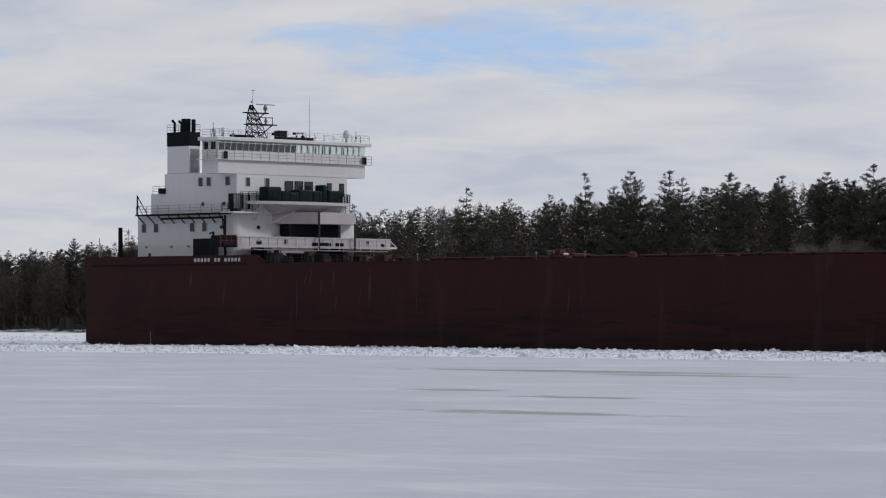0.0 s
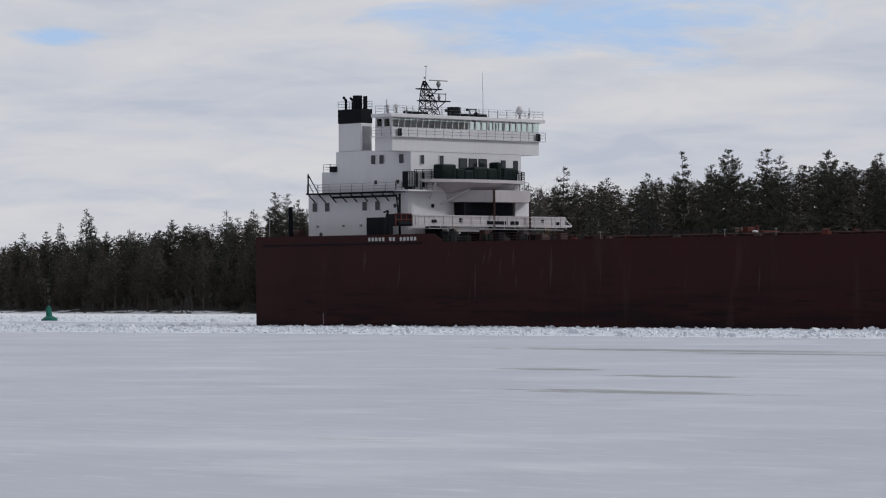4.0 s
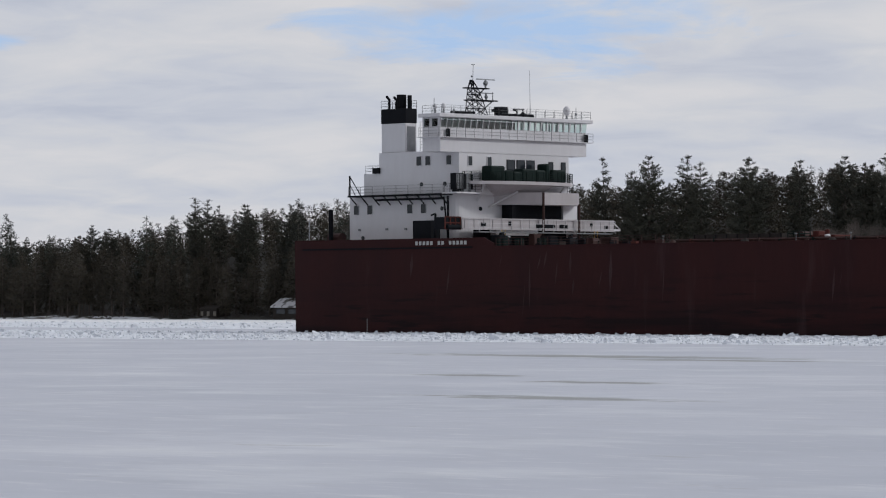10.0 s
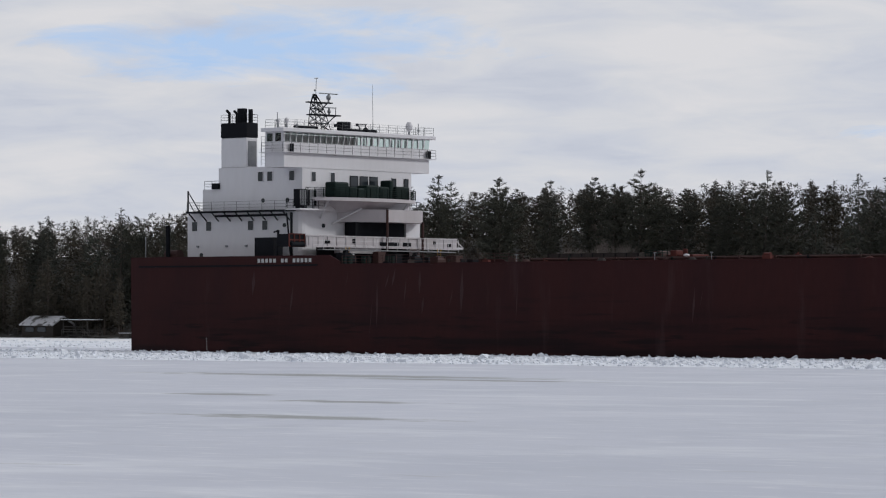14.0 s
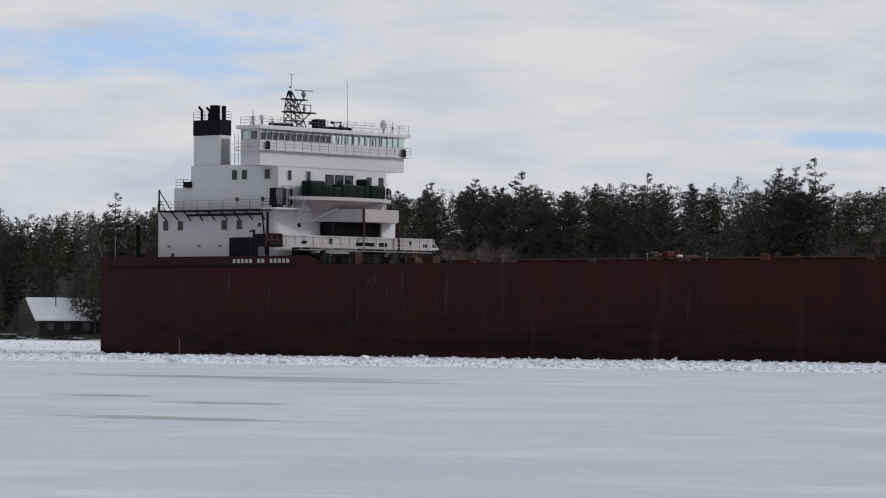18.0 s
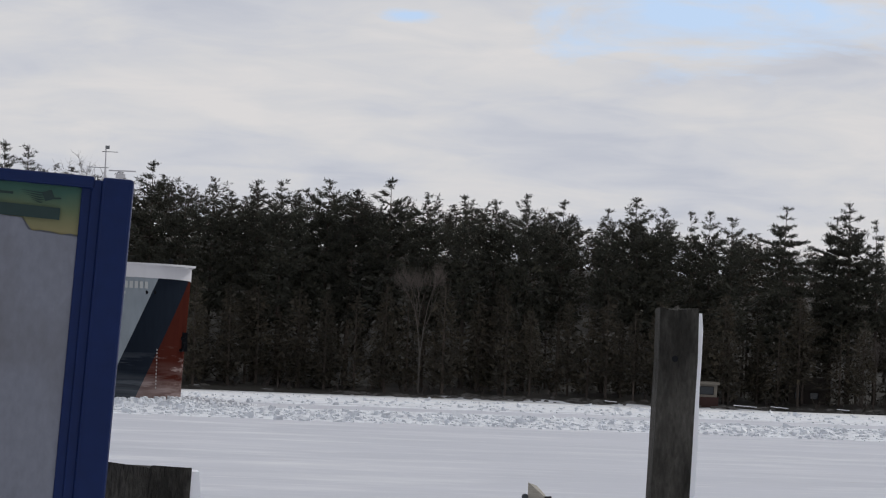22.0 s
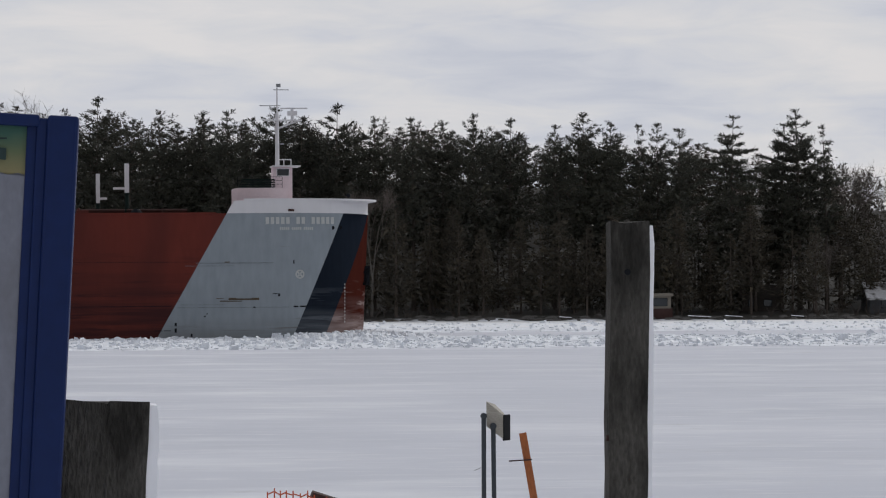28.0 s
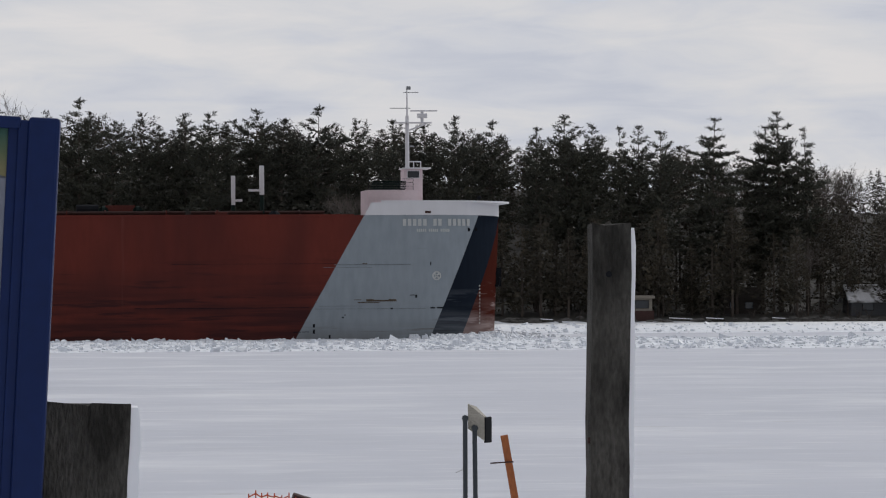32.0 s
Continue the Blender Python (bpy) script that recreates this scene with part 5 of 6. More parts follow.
def fir_mesh(seed, H, R, power=0.8, skirt=0.06, droop=-0.25, blade=0.75, dense=1.0, fill=0.6, blades=9, wide=0.26):
    """Spruce, fir or cedar: uneven tiers of ragged sprays round a dense inside, fuller on one side."""
    rng = np.random.RandomState(seed)
    trunk, crown = Geo(), Geo()
    trunk.tube((0, 0, 0), (0, 0, H * 0.5), 0.19, 0.13, 6, False).tube((0, 0, H * 0.5), (0, 0, H * 0.97), 0.13, 0.03, 5, False)
    prof = lambda u: R * max(0.0, (1 - u)) ** power * min(1, 0.4 + 4.5 * (u - skirt)) + 0.05
    inside(crown, rng, H * skirt + 0.3, H * 0.9, lambda z: fill * prof(z / H), 0.75, blades - 1)
    full, z = rng.uniform(0, 6.28), H * skirt
    while z < H * 0.985:
        u = z / H
        reach = prof(u) * rng.uniform(0.75, 1.15)
        for _ in range(max(3, int(dense * (3 + 3.6 * reach)))):
            a = rng.uniform(0, 6.28)
            L = reach * rng.uniform(0.6, 1.15) * (1 + 0.15 * math.cos(a - full))
            ca, sa = math.cos(a), math.sin(a)
            spray(crown, rng, (ca * L * 0.75, sa * L * 0.75, z + rng.uniform(-0.4, 0.4)), (ca * 0.8, sa * 0.8, droop), blade * (0.65 + 0.6 * (1 - u)), blades, wide, 0.45, 0.42)
        z += rng.uniform(0.42, 0.75)
    for i in range(3):
        spray(crown, rng, (0, 0, H - 1.0 + 0.33 * i), (0, 0, 1), 0.45, 6, 0.3, 0.4, 0.15)
    return trunk, crown


def bare_mesh(seed, H=18.0, spread=0.5, forks=5):
    """Leafless birch or poplar: forking limbs down to twigs."""
    rng = np.random.RandomState(seed)
    trunk, crown = Geo(), Geo()

    def grow(p, d, L, r, depth):
        q = p + d * L
        (trunk if depth < 2 else crown).tube(p, q, r, r * 0.68, 5 if depth < 2 else 3, False)
        if depth >= forks:
            for _ in range(7):
                e = (d + Vector(rng.normal(0, 0.6, 3)) + Vector((0, 0, 0.2))).normalized() * rng.uniform(0.7, 1.7)
                w = e.orthogonal().normalized() * 0.018
                b = p.lerp(q, rng.uniform(0.3, 1))
                crown.face(b - w, b + w, b + e)
            return
        n = 2 if depth < 1 else rng.randint(2, 4)
        for _ in range(n):
            e = d + Vector(rng.normal(0, spread * (0.5 + 0.2 * depth), 3)) + Vector((0, 0, 0.18))
            e.normalize()
            grow(p.lerp(q, rng.uniform(0.75, 1.0)), e, L * rng.uniform(0.55, 0.85), r * 0.6, depth + 1)
    grow(Vector((0, 0, 0)), Vector((rng.normal(0, 0.04), rng.normal(0, 0.04), 1)).normalized(), H * 0.36, 0.17, 0)
    return trunk, crown


HEIGHT = {}


def tree(name, geos, bark, leaf, label, category="tree", group=""):
    ob = thing(name, label, category, group)
    part("trunk", geos[0], bark, ob)
    part("crown", geos[1], leaf, ob)
    ob.location = (0, -400, -60)
    HEIGHT[ob.name] = max(v[2] for g in geos for v in g.v)
    return ob


def plant(src, x, y, h, rng, label=""):
    s = h / HEIGHT[src.name]
    w = s * rng.uniform(0.88, 1.12)
    m = Matrix.Translation((x, y, land(x, y) - 0.1)) @ Matrix.Rotation(rng.uniform(0, 6.28), 4, "Z") @ Matrix.Diagonal((w, w, s, 1))
    ob = copy_thing(src, m)
    if label:
        ob["label"] = label
    return ob


# the tall trees that stand out against the sky: x along the shore, height of the top above the ice,
# habit (b broad, m middling, n narrow, o open and patchy, c a regular cone)
PINES_WEST = [(-660, 17.5, "o"), (-638, 17.2, "m"), (-619, 19.5, "b"), (-610, 18.6, "m"), (-586, 24.6, "n"), (-582, 24.1, "n"), (-578, 22.8, "o"),
              (-570, 22.9, "m"), (-566, 22.7, "n"), (-556, 22.6, "m"), (-527, 23.2, "m"), (-518, 23.6, "n"), (-503, 27.5, "o"), (-480, 24.3, "m"),
              (-470, 29.5, "o"), (-463, 26.9, "n"), (-457, 29.5, "b"), (-451, 29.4, "o"), (-446, 28.0, "n")]
PINES_MID = [(-437, 28.4, "m"), (-433, 28.5, "b"), (-424, 27.8, "o"), (-413, 28.2, "b"), (-408, 26.8, "m"), (-403, 29.2, "b"), (-398, 26.2, "m"),
             (-393, 25.7, "m"), (-388, 26.1, "m"), (-384, 26.8, "n"), (-380, 26.6, "m"), (-376, 28.3, "o"), (-372, 25.0, "b"), (-355, 24.8, "o"),
             (-349, 28.6, "b"), (-346, 28.6, "m"), (-343, 30.0, "o"), (-323, 23.4, "m"), (-318, 27.7, "b"), (-307, 26.7, "m")]
PINES_EAST = [(-272, 28.6, "b"), (-265, 32.4, "o"), (-252, 27.8, "m"), (-247, 29.0, "b"), (-244, 29.2, "o"), (-227, 31.6, "c"), (-221, 26.3, "m"),
              (-217, 27.2, "m"), (-212, 29.5, "n"), (-208, 28.9, "o"), (-199, 27.8, "m"), (-193, 29.7, "o"), (-182, 27.7, "m"), (-179, 26.9, "n"),
              (-170, 30.4, "b"), (-166, 31.1, "o"), (-157, 28.5, "b"), (-137, 33.9, "o"), (-125, 30.6, "m"), (-99, 31.8, "o"), (-90, 28.6, "m"),
              (-86, 28.6, "n"), (-78, 34.2, "n"), (-74, 34.5, "o"), (-72, 34.0, "n"), (-68, 33.9, "b"), (-64, 34.4, "b"), (-57, 30.9, "o"),
              (-45, 31.1, "o"), (-35, 30.0, "n"), (-26, 31.3, "o"), (-23, 31.2, "b"), (-20, 30.8, "n")]
PINES_BOW = [(-4, 29.5, "b"), (0, 26.4, "m"), (4, 26.6, "o"), (7, 25.8, "m"), (10, 27.5, "n"), (13, 27.5, "m"), (16, 26.6, "o"), (19, 28.1, "b"),
             (22, 26.6, "m"), (27, 28.5, "b"), (32, 26.6, "m"), (37, 26.5, "o"), (41, 26.1, "m"), (45, 27.0, "b"), (50, 26.6, "b"), (55.5, 25.5, "n"),
             (60, 27.2, "b"), (63, 26.0, "m"), (67, 25.7, "o"), (69.5, 25.9, "o"), (72, 25.1, "o"), (79, 26.9, "c"), (86, 25.9, "c"), (88.3, 27.8, "m"), (92, 25.6, "o")]
SPRUCES = [(-665, 17.7), (-653, 19.6), (-645, 22.5), (-642, 20.9), (-632, 17.9), (-625, 17.0), (-598, 21.3), (-594, 21.5), (-552, 23.9),
           (-542, 22.8), (-530, 25.2), (-505, 23.8), (-491, 22.6), (-476, 22.8), (-367, 22.5), (-360, 27.8), (-352, 24.4), (-304, 26.0), (-298, 24.9),
           (-295, 25.3), (-201, 24.3), (-188, 28.6), (-174, 26.8), (-148, 25.0), (-134, 27.3), (-109, 25.7), (-105, 26.4)]
BARE = [(-547, 23.1), (-515, 27.1), (-512, 24.8), (-365, 25.5), (-357, 26.5), (-353, 27.2), (-338, 22.9), (-291, 23.2), (-286, 23.6), (-260, 26.5), (-241, 25.7), (-235, 25.5), (-155, 26.0), (-144, 26.2),
        (-131, 28.7), (-121, 28.4), (-117, 29.0), (-95, 27.3), (-84, 27.8), (-43, 29.7), (-40, 29.3), (-15, 31.2), (84, 23.0), (95, 22.4), (97, 21.7), (100, 22.0), (102, 20.6)]


def build_woods():
    rng = random.Random(4)
    tall = "tall ragged white pine above the shore wood"
    habits = {"b": ((0.52, 4.4, 0.3, 1.0, 0.1, 0.42), (0.48, 4.0, 0.32, 1.0, 0.15, 0.35), (0.56, 4.2, 0.3, 1.0, 0.12, 0.5)), "m": ((0.4, 3.3, 0.35), (0.44, 3.0, 0.3, 1.0, 0.15, 0.45)),
              "n": ((0.3, 2.3, 0.3, 1.0, 0.12, 0.5), (0.34, 2.6, 0.35)), "o": ((0.42, 3.4, 0.35, 1.0, 0.34, 0.5, 1.15), (0.36, 3.0, 0.4, 1.0, 0.4, 0.4, 1.2)), "c": ((0.5, 4.3, 0.25, 1.0, 0.04, 0.12, 1.1), (0.46, 4.0, 0.25, 1.0, 0.05, 0.1, 1.1))}
    words = {"b": "broad white pine with upswept limbs above the shore wood", "m": tall, "n": "narrow white pine rising over the shore wood", "o": "open ragged white pine with gaps between its limbs", "c": "regular cone-shaped pine with level limbs"}
    kinds_of = {h: [tree("pine_tree", pine_mesh(20 + 7 * k + ord(h), *v), BARK, PINE, words[h], group="tall shore pines") for k, v in enumerate(vs)] for h, vs in habits.items()}
    pines = [p for ps in kinds_of.values() for p in ps]
    spruces = [tree("spruce_tree", fir_mesh(40 + k, 20, r, 0.82, 0.1, -0.2, 0.7, 1.0, 0.55), BARK, SPRUCE, "narrow dark spruce in the shore wood", group="shore spruces") for k, r in enumerate((5.6, 6.2, 5.0))]
    cedars = [tree("cedar_tree", fir_mesh(60 + k, 12, r, 0.6, sk, 0.45, 0.7, 1.1), BARK, CEDAR, "dense brownish-green cedar at the shore", group="shore cedars") for k, (r, sk) in enumerate(((2.4, 0.1), (2.9, 0.14), (2.1, 0.08), (2.6, 0.18)))]
    limbed = [tree("cedar_tree", fir_mesh(70 + k, 14, r, 0.58, 0.22, 0.1, 0.75, 1.1), BARK, CEDAR, "shore cedar with a bare pale lower trunk", group="shore cedars") for k, r in enumerate((2.7, 2.3, 3.0))]
    bares = [tree("bare_tree", bare_mesh(80 + k, 19, s), BIRCH, TWIG, "leafless grey hardwood tree", group="leafless shore trees") for k, s in enumerate((0.42, 0.5, 0.36))]
    birches = [tree("birch_tree", bare_mesh(90 + k, 12, 0.26), BIRCH, TWIG, "leafless pale birch at the shore", group="leafless shore trees") for k in range(2)]
    for x, top, habit in PINES_WEST + PINES_MID + PINES_EAST + PINES_BOW:
        y = 490 + rng.uniform(-2, 2)
        plant(rng.choice(kinds_of[habit]), x, y, top + 0.3 - land(x, y), rng)
    for x, top in SPRUCES:
        y = 488 + rng.uniform(-3, 5)
        plant(rng.choice(spruces), x, y, top - land(x, y), rng)
    for x, top in BARE:
        y = 497 + rng.uniform(-3, 4)
        plant(rng.choice(bares), x, y, top - land(x, y), rng)
    plant(limbed[1], -521.3, 479.8, 11.4, rng, "lone brownish cedar with a bare trunk beside the lodge")
    x = -760.0
    while x < 150:
        y = shore_y(x) + rng.uniform(3, 8)
        k = rng.random()
        if -528 < x < -499:
            pass
        elif -480 < x < -20 and k < 0.55:
            pass
        elif k < 0.82:
            plant(rng.choice(limbed if rng.random() < (0.65 if x > 20 or -620 < x < -480 else 0.2) else cedars), x, y, min(canopy(x), 22) * rng.uniform(0.42, 0.72), rng)
        elif k < 0.88:
            plant(rng.choice(birches), x, y, canopy(x) * rng.uniform(0.45, 0.7), rng)
        x += rng.uniform(2.6, 5.4)
    for src in pines + spruces + cedars + limbed + bares + birches:
        for o in (*src.children, src):
            bpy.data.objects.remove(o)
    # the unbroken wood behind, too dense to count
    kinds = []
    for skirt in (0.08, 0.42):
        for k in range(5):
            kinds.append(("needles", skirt > 0.4, fir_mesh(140 + k, 14, (2.9, 3.5, 3.1, 2.6, 3.7)[k], (0.75, 0.65, 0.88, 0.8, 0.6)[k], skirt, (0.3, -0.2, 0.2, -0.25, 0.35)[k], 1.05, 0.4, 0.6, 6, 0.3)))
        for k in range(3):
            kinds.append(("needles", skirt > 0.4, pine_mesh(170 + k, (0.45, 0.4, 0.5)[k], (3.4, 3.0, 3.8)[k], 0.3 if skirt < 0.4 else 0.5, 2.0, 0.1)))
        for k in range(3):
            kinds.append(("twigs", skirt > 0.4, bare_mesh(150 + k, 14, 0.42, 4)))
    packs = [(kind, upper, [(np.array(g.v), g.f) for g in gg], max(v[2] for v in gg[1].v)) for kind, upper, gg in kinds]
    sums = {"needles": [[], [], 0], "twigs": [[], [], 0], "stems": [[], [], 0]}

    def lay(key, vs, fs, m):
        acc = sums[key]
        w = vs @ np.array(m.to_3x3()).T + np.array(m.translation)
        acc[0].append(w)
        acc[1] += [tuple(i + acc[2] for i in f) for f in fs]
        acc[2] += len(vs)
    # rows of trees up the slope: distance from the shore, spacing, height
    for row, (d0, d1, step, tall) in enumerate(((5, 9, 3.6, 11.0), (11, 15, 3.4, 11.5), (17, 22, 3.3, 11.0), (25, 30, 3.2, 10.5), (33, 39, 3.2, 9.8), (42, 48, 2.9, 9.4), (52, 60, 2.3, 8.6), (64, 74, 2.2, 8.2))):
        x = -800.0
        while x < 170:
            y = shore_y(x) + rng.uniform(d0, d1)
            hidden = -480 < x < -20 and row < 2
            bare = rng.random() < ((0.25, 0.3, 0.4, 0.5, 0.6, 0.45, 0.3, 0.12)[row] if -345 < x < -95 else (0.25 if x > 78 and row < 6 else 0.05))
            top = 4.3 + (canopy(x) - 4.3) * y / 490
            h = min(tall * rng.uniform(0.75, 1.2), top * rng.uniform(0.97, 1.1) - land(x, y))
            if row > 4:
                h = max(h, top * (rng.uniform(0.94, 1.07) if row < 7 else rng.uniform(0.9, 1.02)) - land(x, y))
            if -529 < x < -498 and row < 2 or h < 2.5:
                x += 2.5
                continue
            kind, _, geos, native = rng.choice([p for p in packs if (p[0] == "twigs") == bare and p[1] == (1 < row < 5) and (p[3] < 20 or rng.random() < 0.3)])
            s = h / native
            w = (s * 1.35 if native > 20 else s ** 0.65) * rng.uniform(0.85, 1.15)
            m = Matrix.Translation((x, y, land(x, y) - 0.1)) @ Matrix.Rotation(rng.uniform(0, 6.28), 4, "Z") @ Matrix.Diagonal((w, w, s, 1))
            if row < 3:
                lay("stems", *geos[0], m)
            lay(kind, *geos[1], m)
            x += step * rng.uniform(0.6, 1.4) * (0.6 if bare else 1) * (2.2 if hidden else 1)
    for key, name, material, label in (("needles", "wood_evergreens", CEDAR, "dense dark evergreen wood along the far shore"), ("twigs", "wood_bare_crowns", TWIG, "grey bare crowns in the far wood"), ("stems", "wood_stems", BARK, "stems of the far wood")):
        me = bpy.data.meshes.new(name)
        vs, fs, _ = sums[key]
        me.from_pydata(np.concatenate(vs), [], fs)
        me.materials.append(material)
        me.validate()
        me.update(calc_edges=True)
        tagged(new(name, me), label, "wood", kind="stuff")


build_woods()


# ---- near bank: sign, posts, stakes ----
def build_sign():
    s = thing("notice_board", "leaning blue-framed notice board with a torn weathered poster", "sign", at=(-1.303, 14.0, 2.612))
    s.rotation_euler = (0, radians(3.0), 0)
    W, T = 0.855, 2.42                    # half width, top above the base
    # posts: a broad face and two narrow stepped lips towards the board
    for face, step_a, step_b in (((-1.0, -0.895), (-0.898, -0.872), (-0.876, -0.85)), ((0.884, 1.0), (0.846, 0.887), (0.81, 0.85))):
        post = part("frame_post", Geo().box(*face, -0.07, 0.09, -0.2, T), BLUE, s, bevel=0.012)
        part("post_lip", Geo().box(*step_a, -0.052, 0.06, -0.1, T - 0.012), BLUE, post, bevel=0.006)
        part("post_lip", Geo().box(*step_b, -0.04, 0.05, -0.1, T - 0.02), BLUE, post, bevel=0.006)
    part("frame_rail", Geo().box(-W, W, -0.06, 0.06, T - 0.045, T + 0.0), BLUE, s, bevel=0.008)
    part("frame_rail", Geo().box(-W, W, -0.06, 0.06, 0.5, 0.58), BLUE, s, bevel=0.008)
    part("back_board", Geo().box(-W, W, -0.02, 0.02, 0.55, T - 0.04), PAPER, s, "bare grey backing with paper remains")
    # what is left of the printed heading: green fading into yellow, with a torn lower edge
    rng = random.Random(8)
    m = bpy.data.materials.new("faded_heading")
    m.use_nodes = True
    n, l = m.node_tree.nodes, m.node_tree.links
    co, sp, rp, no, ad = (n.new(k) for k in ("ShaderNodeTexCoord", "ShaderNodeSeparateXYZ", "ShaderNodeValToRGB", "ShaderNodeTexNoise", "ShaderNodeMath"))
    l.new(co.outputs["Object"], sp.inputs[0])
    l.new(co.outputs["Object"], no.inputs["Vector"])
    no.inputs["Scale"].default_value = 9
    ad.operation = "MULTIPLY_ADD"
    ad.inputs[1].default_value = 0.05
    l.new(no.outputs["Fac"], ad.inputs[0])
    l.new(sp.outputs[2], ad.inputs[2])
    mr = n.new("ShaderNodeMapRange")
    mr.inputs[1].default_value, mr.inputs[2].default_value = T - 0.24, T + 0.0
    l.new(ad.outputs[0], mr.inputs[0])
    l.new(mr.outputs[0], rp.inputs[0])
    el = rp.color_ramp.elements
    el[0].position, el[0].color = 0.2, (0.23, 0.205, 0.10, 1)
    el[1].position, el[1].color = 1.0, (0.012, 0.07, 0.062, 1)
    e = el.new(0.55)
    e.color = (0.105, 0.14, 0.07, 1)
    e = el.new(0.8)
    e.color = (0.03, 0.10, 0.075, 1)
    l.new(rp.outputs[0], n["Principled BSDF"].inputs["Base Color"])
    n["Principled BSDF"].inputs["Roughness"].default_value = 0.6
    g = Geo()
    top, k = T - 0.045, 48
    # depth of the torn edge along the width
    tear = lambda u: float(np.interp(u, (0, 0.06, 0.1, 0.18, 0.3, 0.42, 0.52, 0.55, 0.58, 0.66, 0.78, 0.86, 0.87, 1), (0.22, 0.225, 0.18, 0.167, 0.168, 0.173, 0.18, 0.10, 0.07, 0.10, 0.12, 0.13, 0.17, 0.18)))
    xs = [-W + 2 * W * i / k for i in range(k + 1)]
    dep = [tear(i / k) + rng.uniform(-0.006, 0.006) for i in range(k + 1)]
    for i in range(k):
        g.face((xs[i], -0.024, top - dep[i]), (xs[i + 1], -0.024, top - dep[i + 1]), (xs[i + 1], -0.024, top), (xs[i], -0.024, top))
    head = part("printed_heading", g, m, s, "faded green and yellow printed heading, torn below")
    ink = mat("dark_green_ink", (0.008, 0.03, 0.03), 0.6, 0, 0.1, 4)
    cu = bpy.data.curves.new("heading_text", "FONT")
    cu.body, cu.size, cu.align_x, cu.extrude, cu.offset = "Sailors Encampment", 0.142, "LEFT", 0.0012, 0.0042
    cu.space_character = 1.07
    cu.materials.append(ink)
    tx = new("heading_text", cu)
    tx.parent = head
    tx.matrix_local = pose(-W + 0.075, -0.027, top - 0.135, 90, 0, 0)
    # the paper that is left below the heading, curling over some letters
    g = Geo()
    hang = ((0, 0.235), (0.06, 0.23), (0.1, 0.185), (0.18, 0.172), (0.3, 0.172), (0.42, 0.176), (0.515, 0.19), (0.53, 0.115), (0.555, 0.078), (0.58, 0.088), (0.65, 0.112), (0.75, 0.122), (0.855, 0.13), (0.862, 0.172), (1, 0.187))
    k, low = 60, 0.6
    for i in range(k):
        ua, ub = i / k, (i + 1) / k
        da, db = (float(np.interp(u, [h[0] for h in hang], [h[1] for h in hang])) + 0.006 * noise.noise((u * 60, 3, 0)) for u in (ua, ub))
        xa, xb = -W + 2 * W * ua, -W + 2 * W * ub
        g.face((xa, -0.0305, low), (xb, -0.0305, low), (xb, -0.0305, top - db), (xa, -0.0305, top - da))
    part("torn_paper", g, PAPER, s, "pale weathered paper, torn along its top")
    # small winged shape in strokes, a short line of print and a dark caption bar
    g = Geo()
    for i in range(5):
        u = 0.006 * i
        g.face((0.575 + 2.2 * u, -0.027, top - 0.026 - 1.3 * u), (0.66, -0.027, top - 0.03 - 1.5 * u), (0.70 - u, -0.027, top - 0.024 - 1.7 * u), (0.66, -0.027, top - 0.0345 - 1.5 * u))
    g.face((0.665, -0.0275, top - 0.03), (0.70, -0.0275, top - 0.018), (0.715, -0.0275, top - 0.05), (0.68, -0.0275, top - 0.062))
    g.face((0.70, -0.0278, top - 0.046), (0.738, -0.0278, top - 0.044), (0.738, -0.0278, top - 0.05), (0.70, -0.0278, top - 0.053))
    part("emblem", g, ink, head)
    part("caption_bar", Geo().face((0.485, -0.036, top - 0.125), (0.738, -0.036, top - 0.127), (0.738, -0.036, top - 0.083), (0.485, -0.036, top - 0.079)), ink, head)
    part("emblem_bar", Geo().face((0.50, -0.027, top - 0.046), (0.56, -0.027, top - 0.046), (0.56, -0.027, top - 0.037), (0.50, -0.027, top - 0.037)), ink, head)


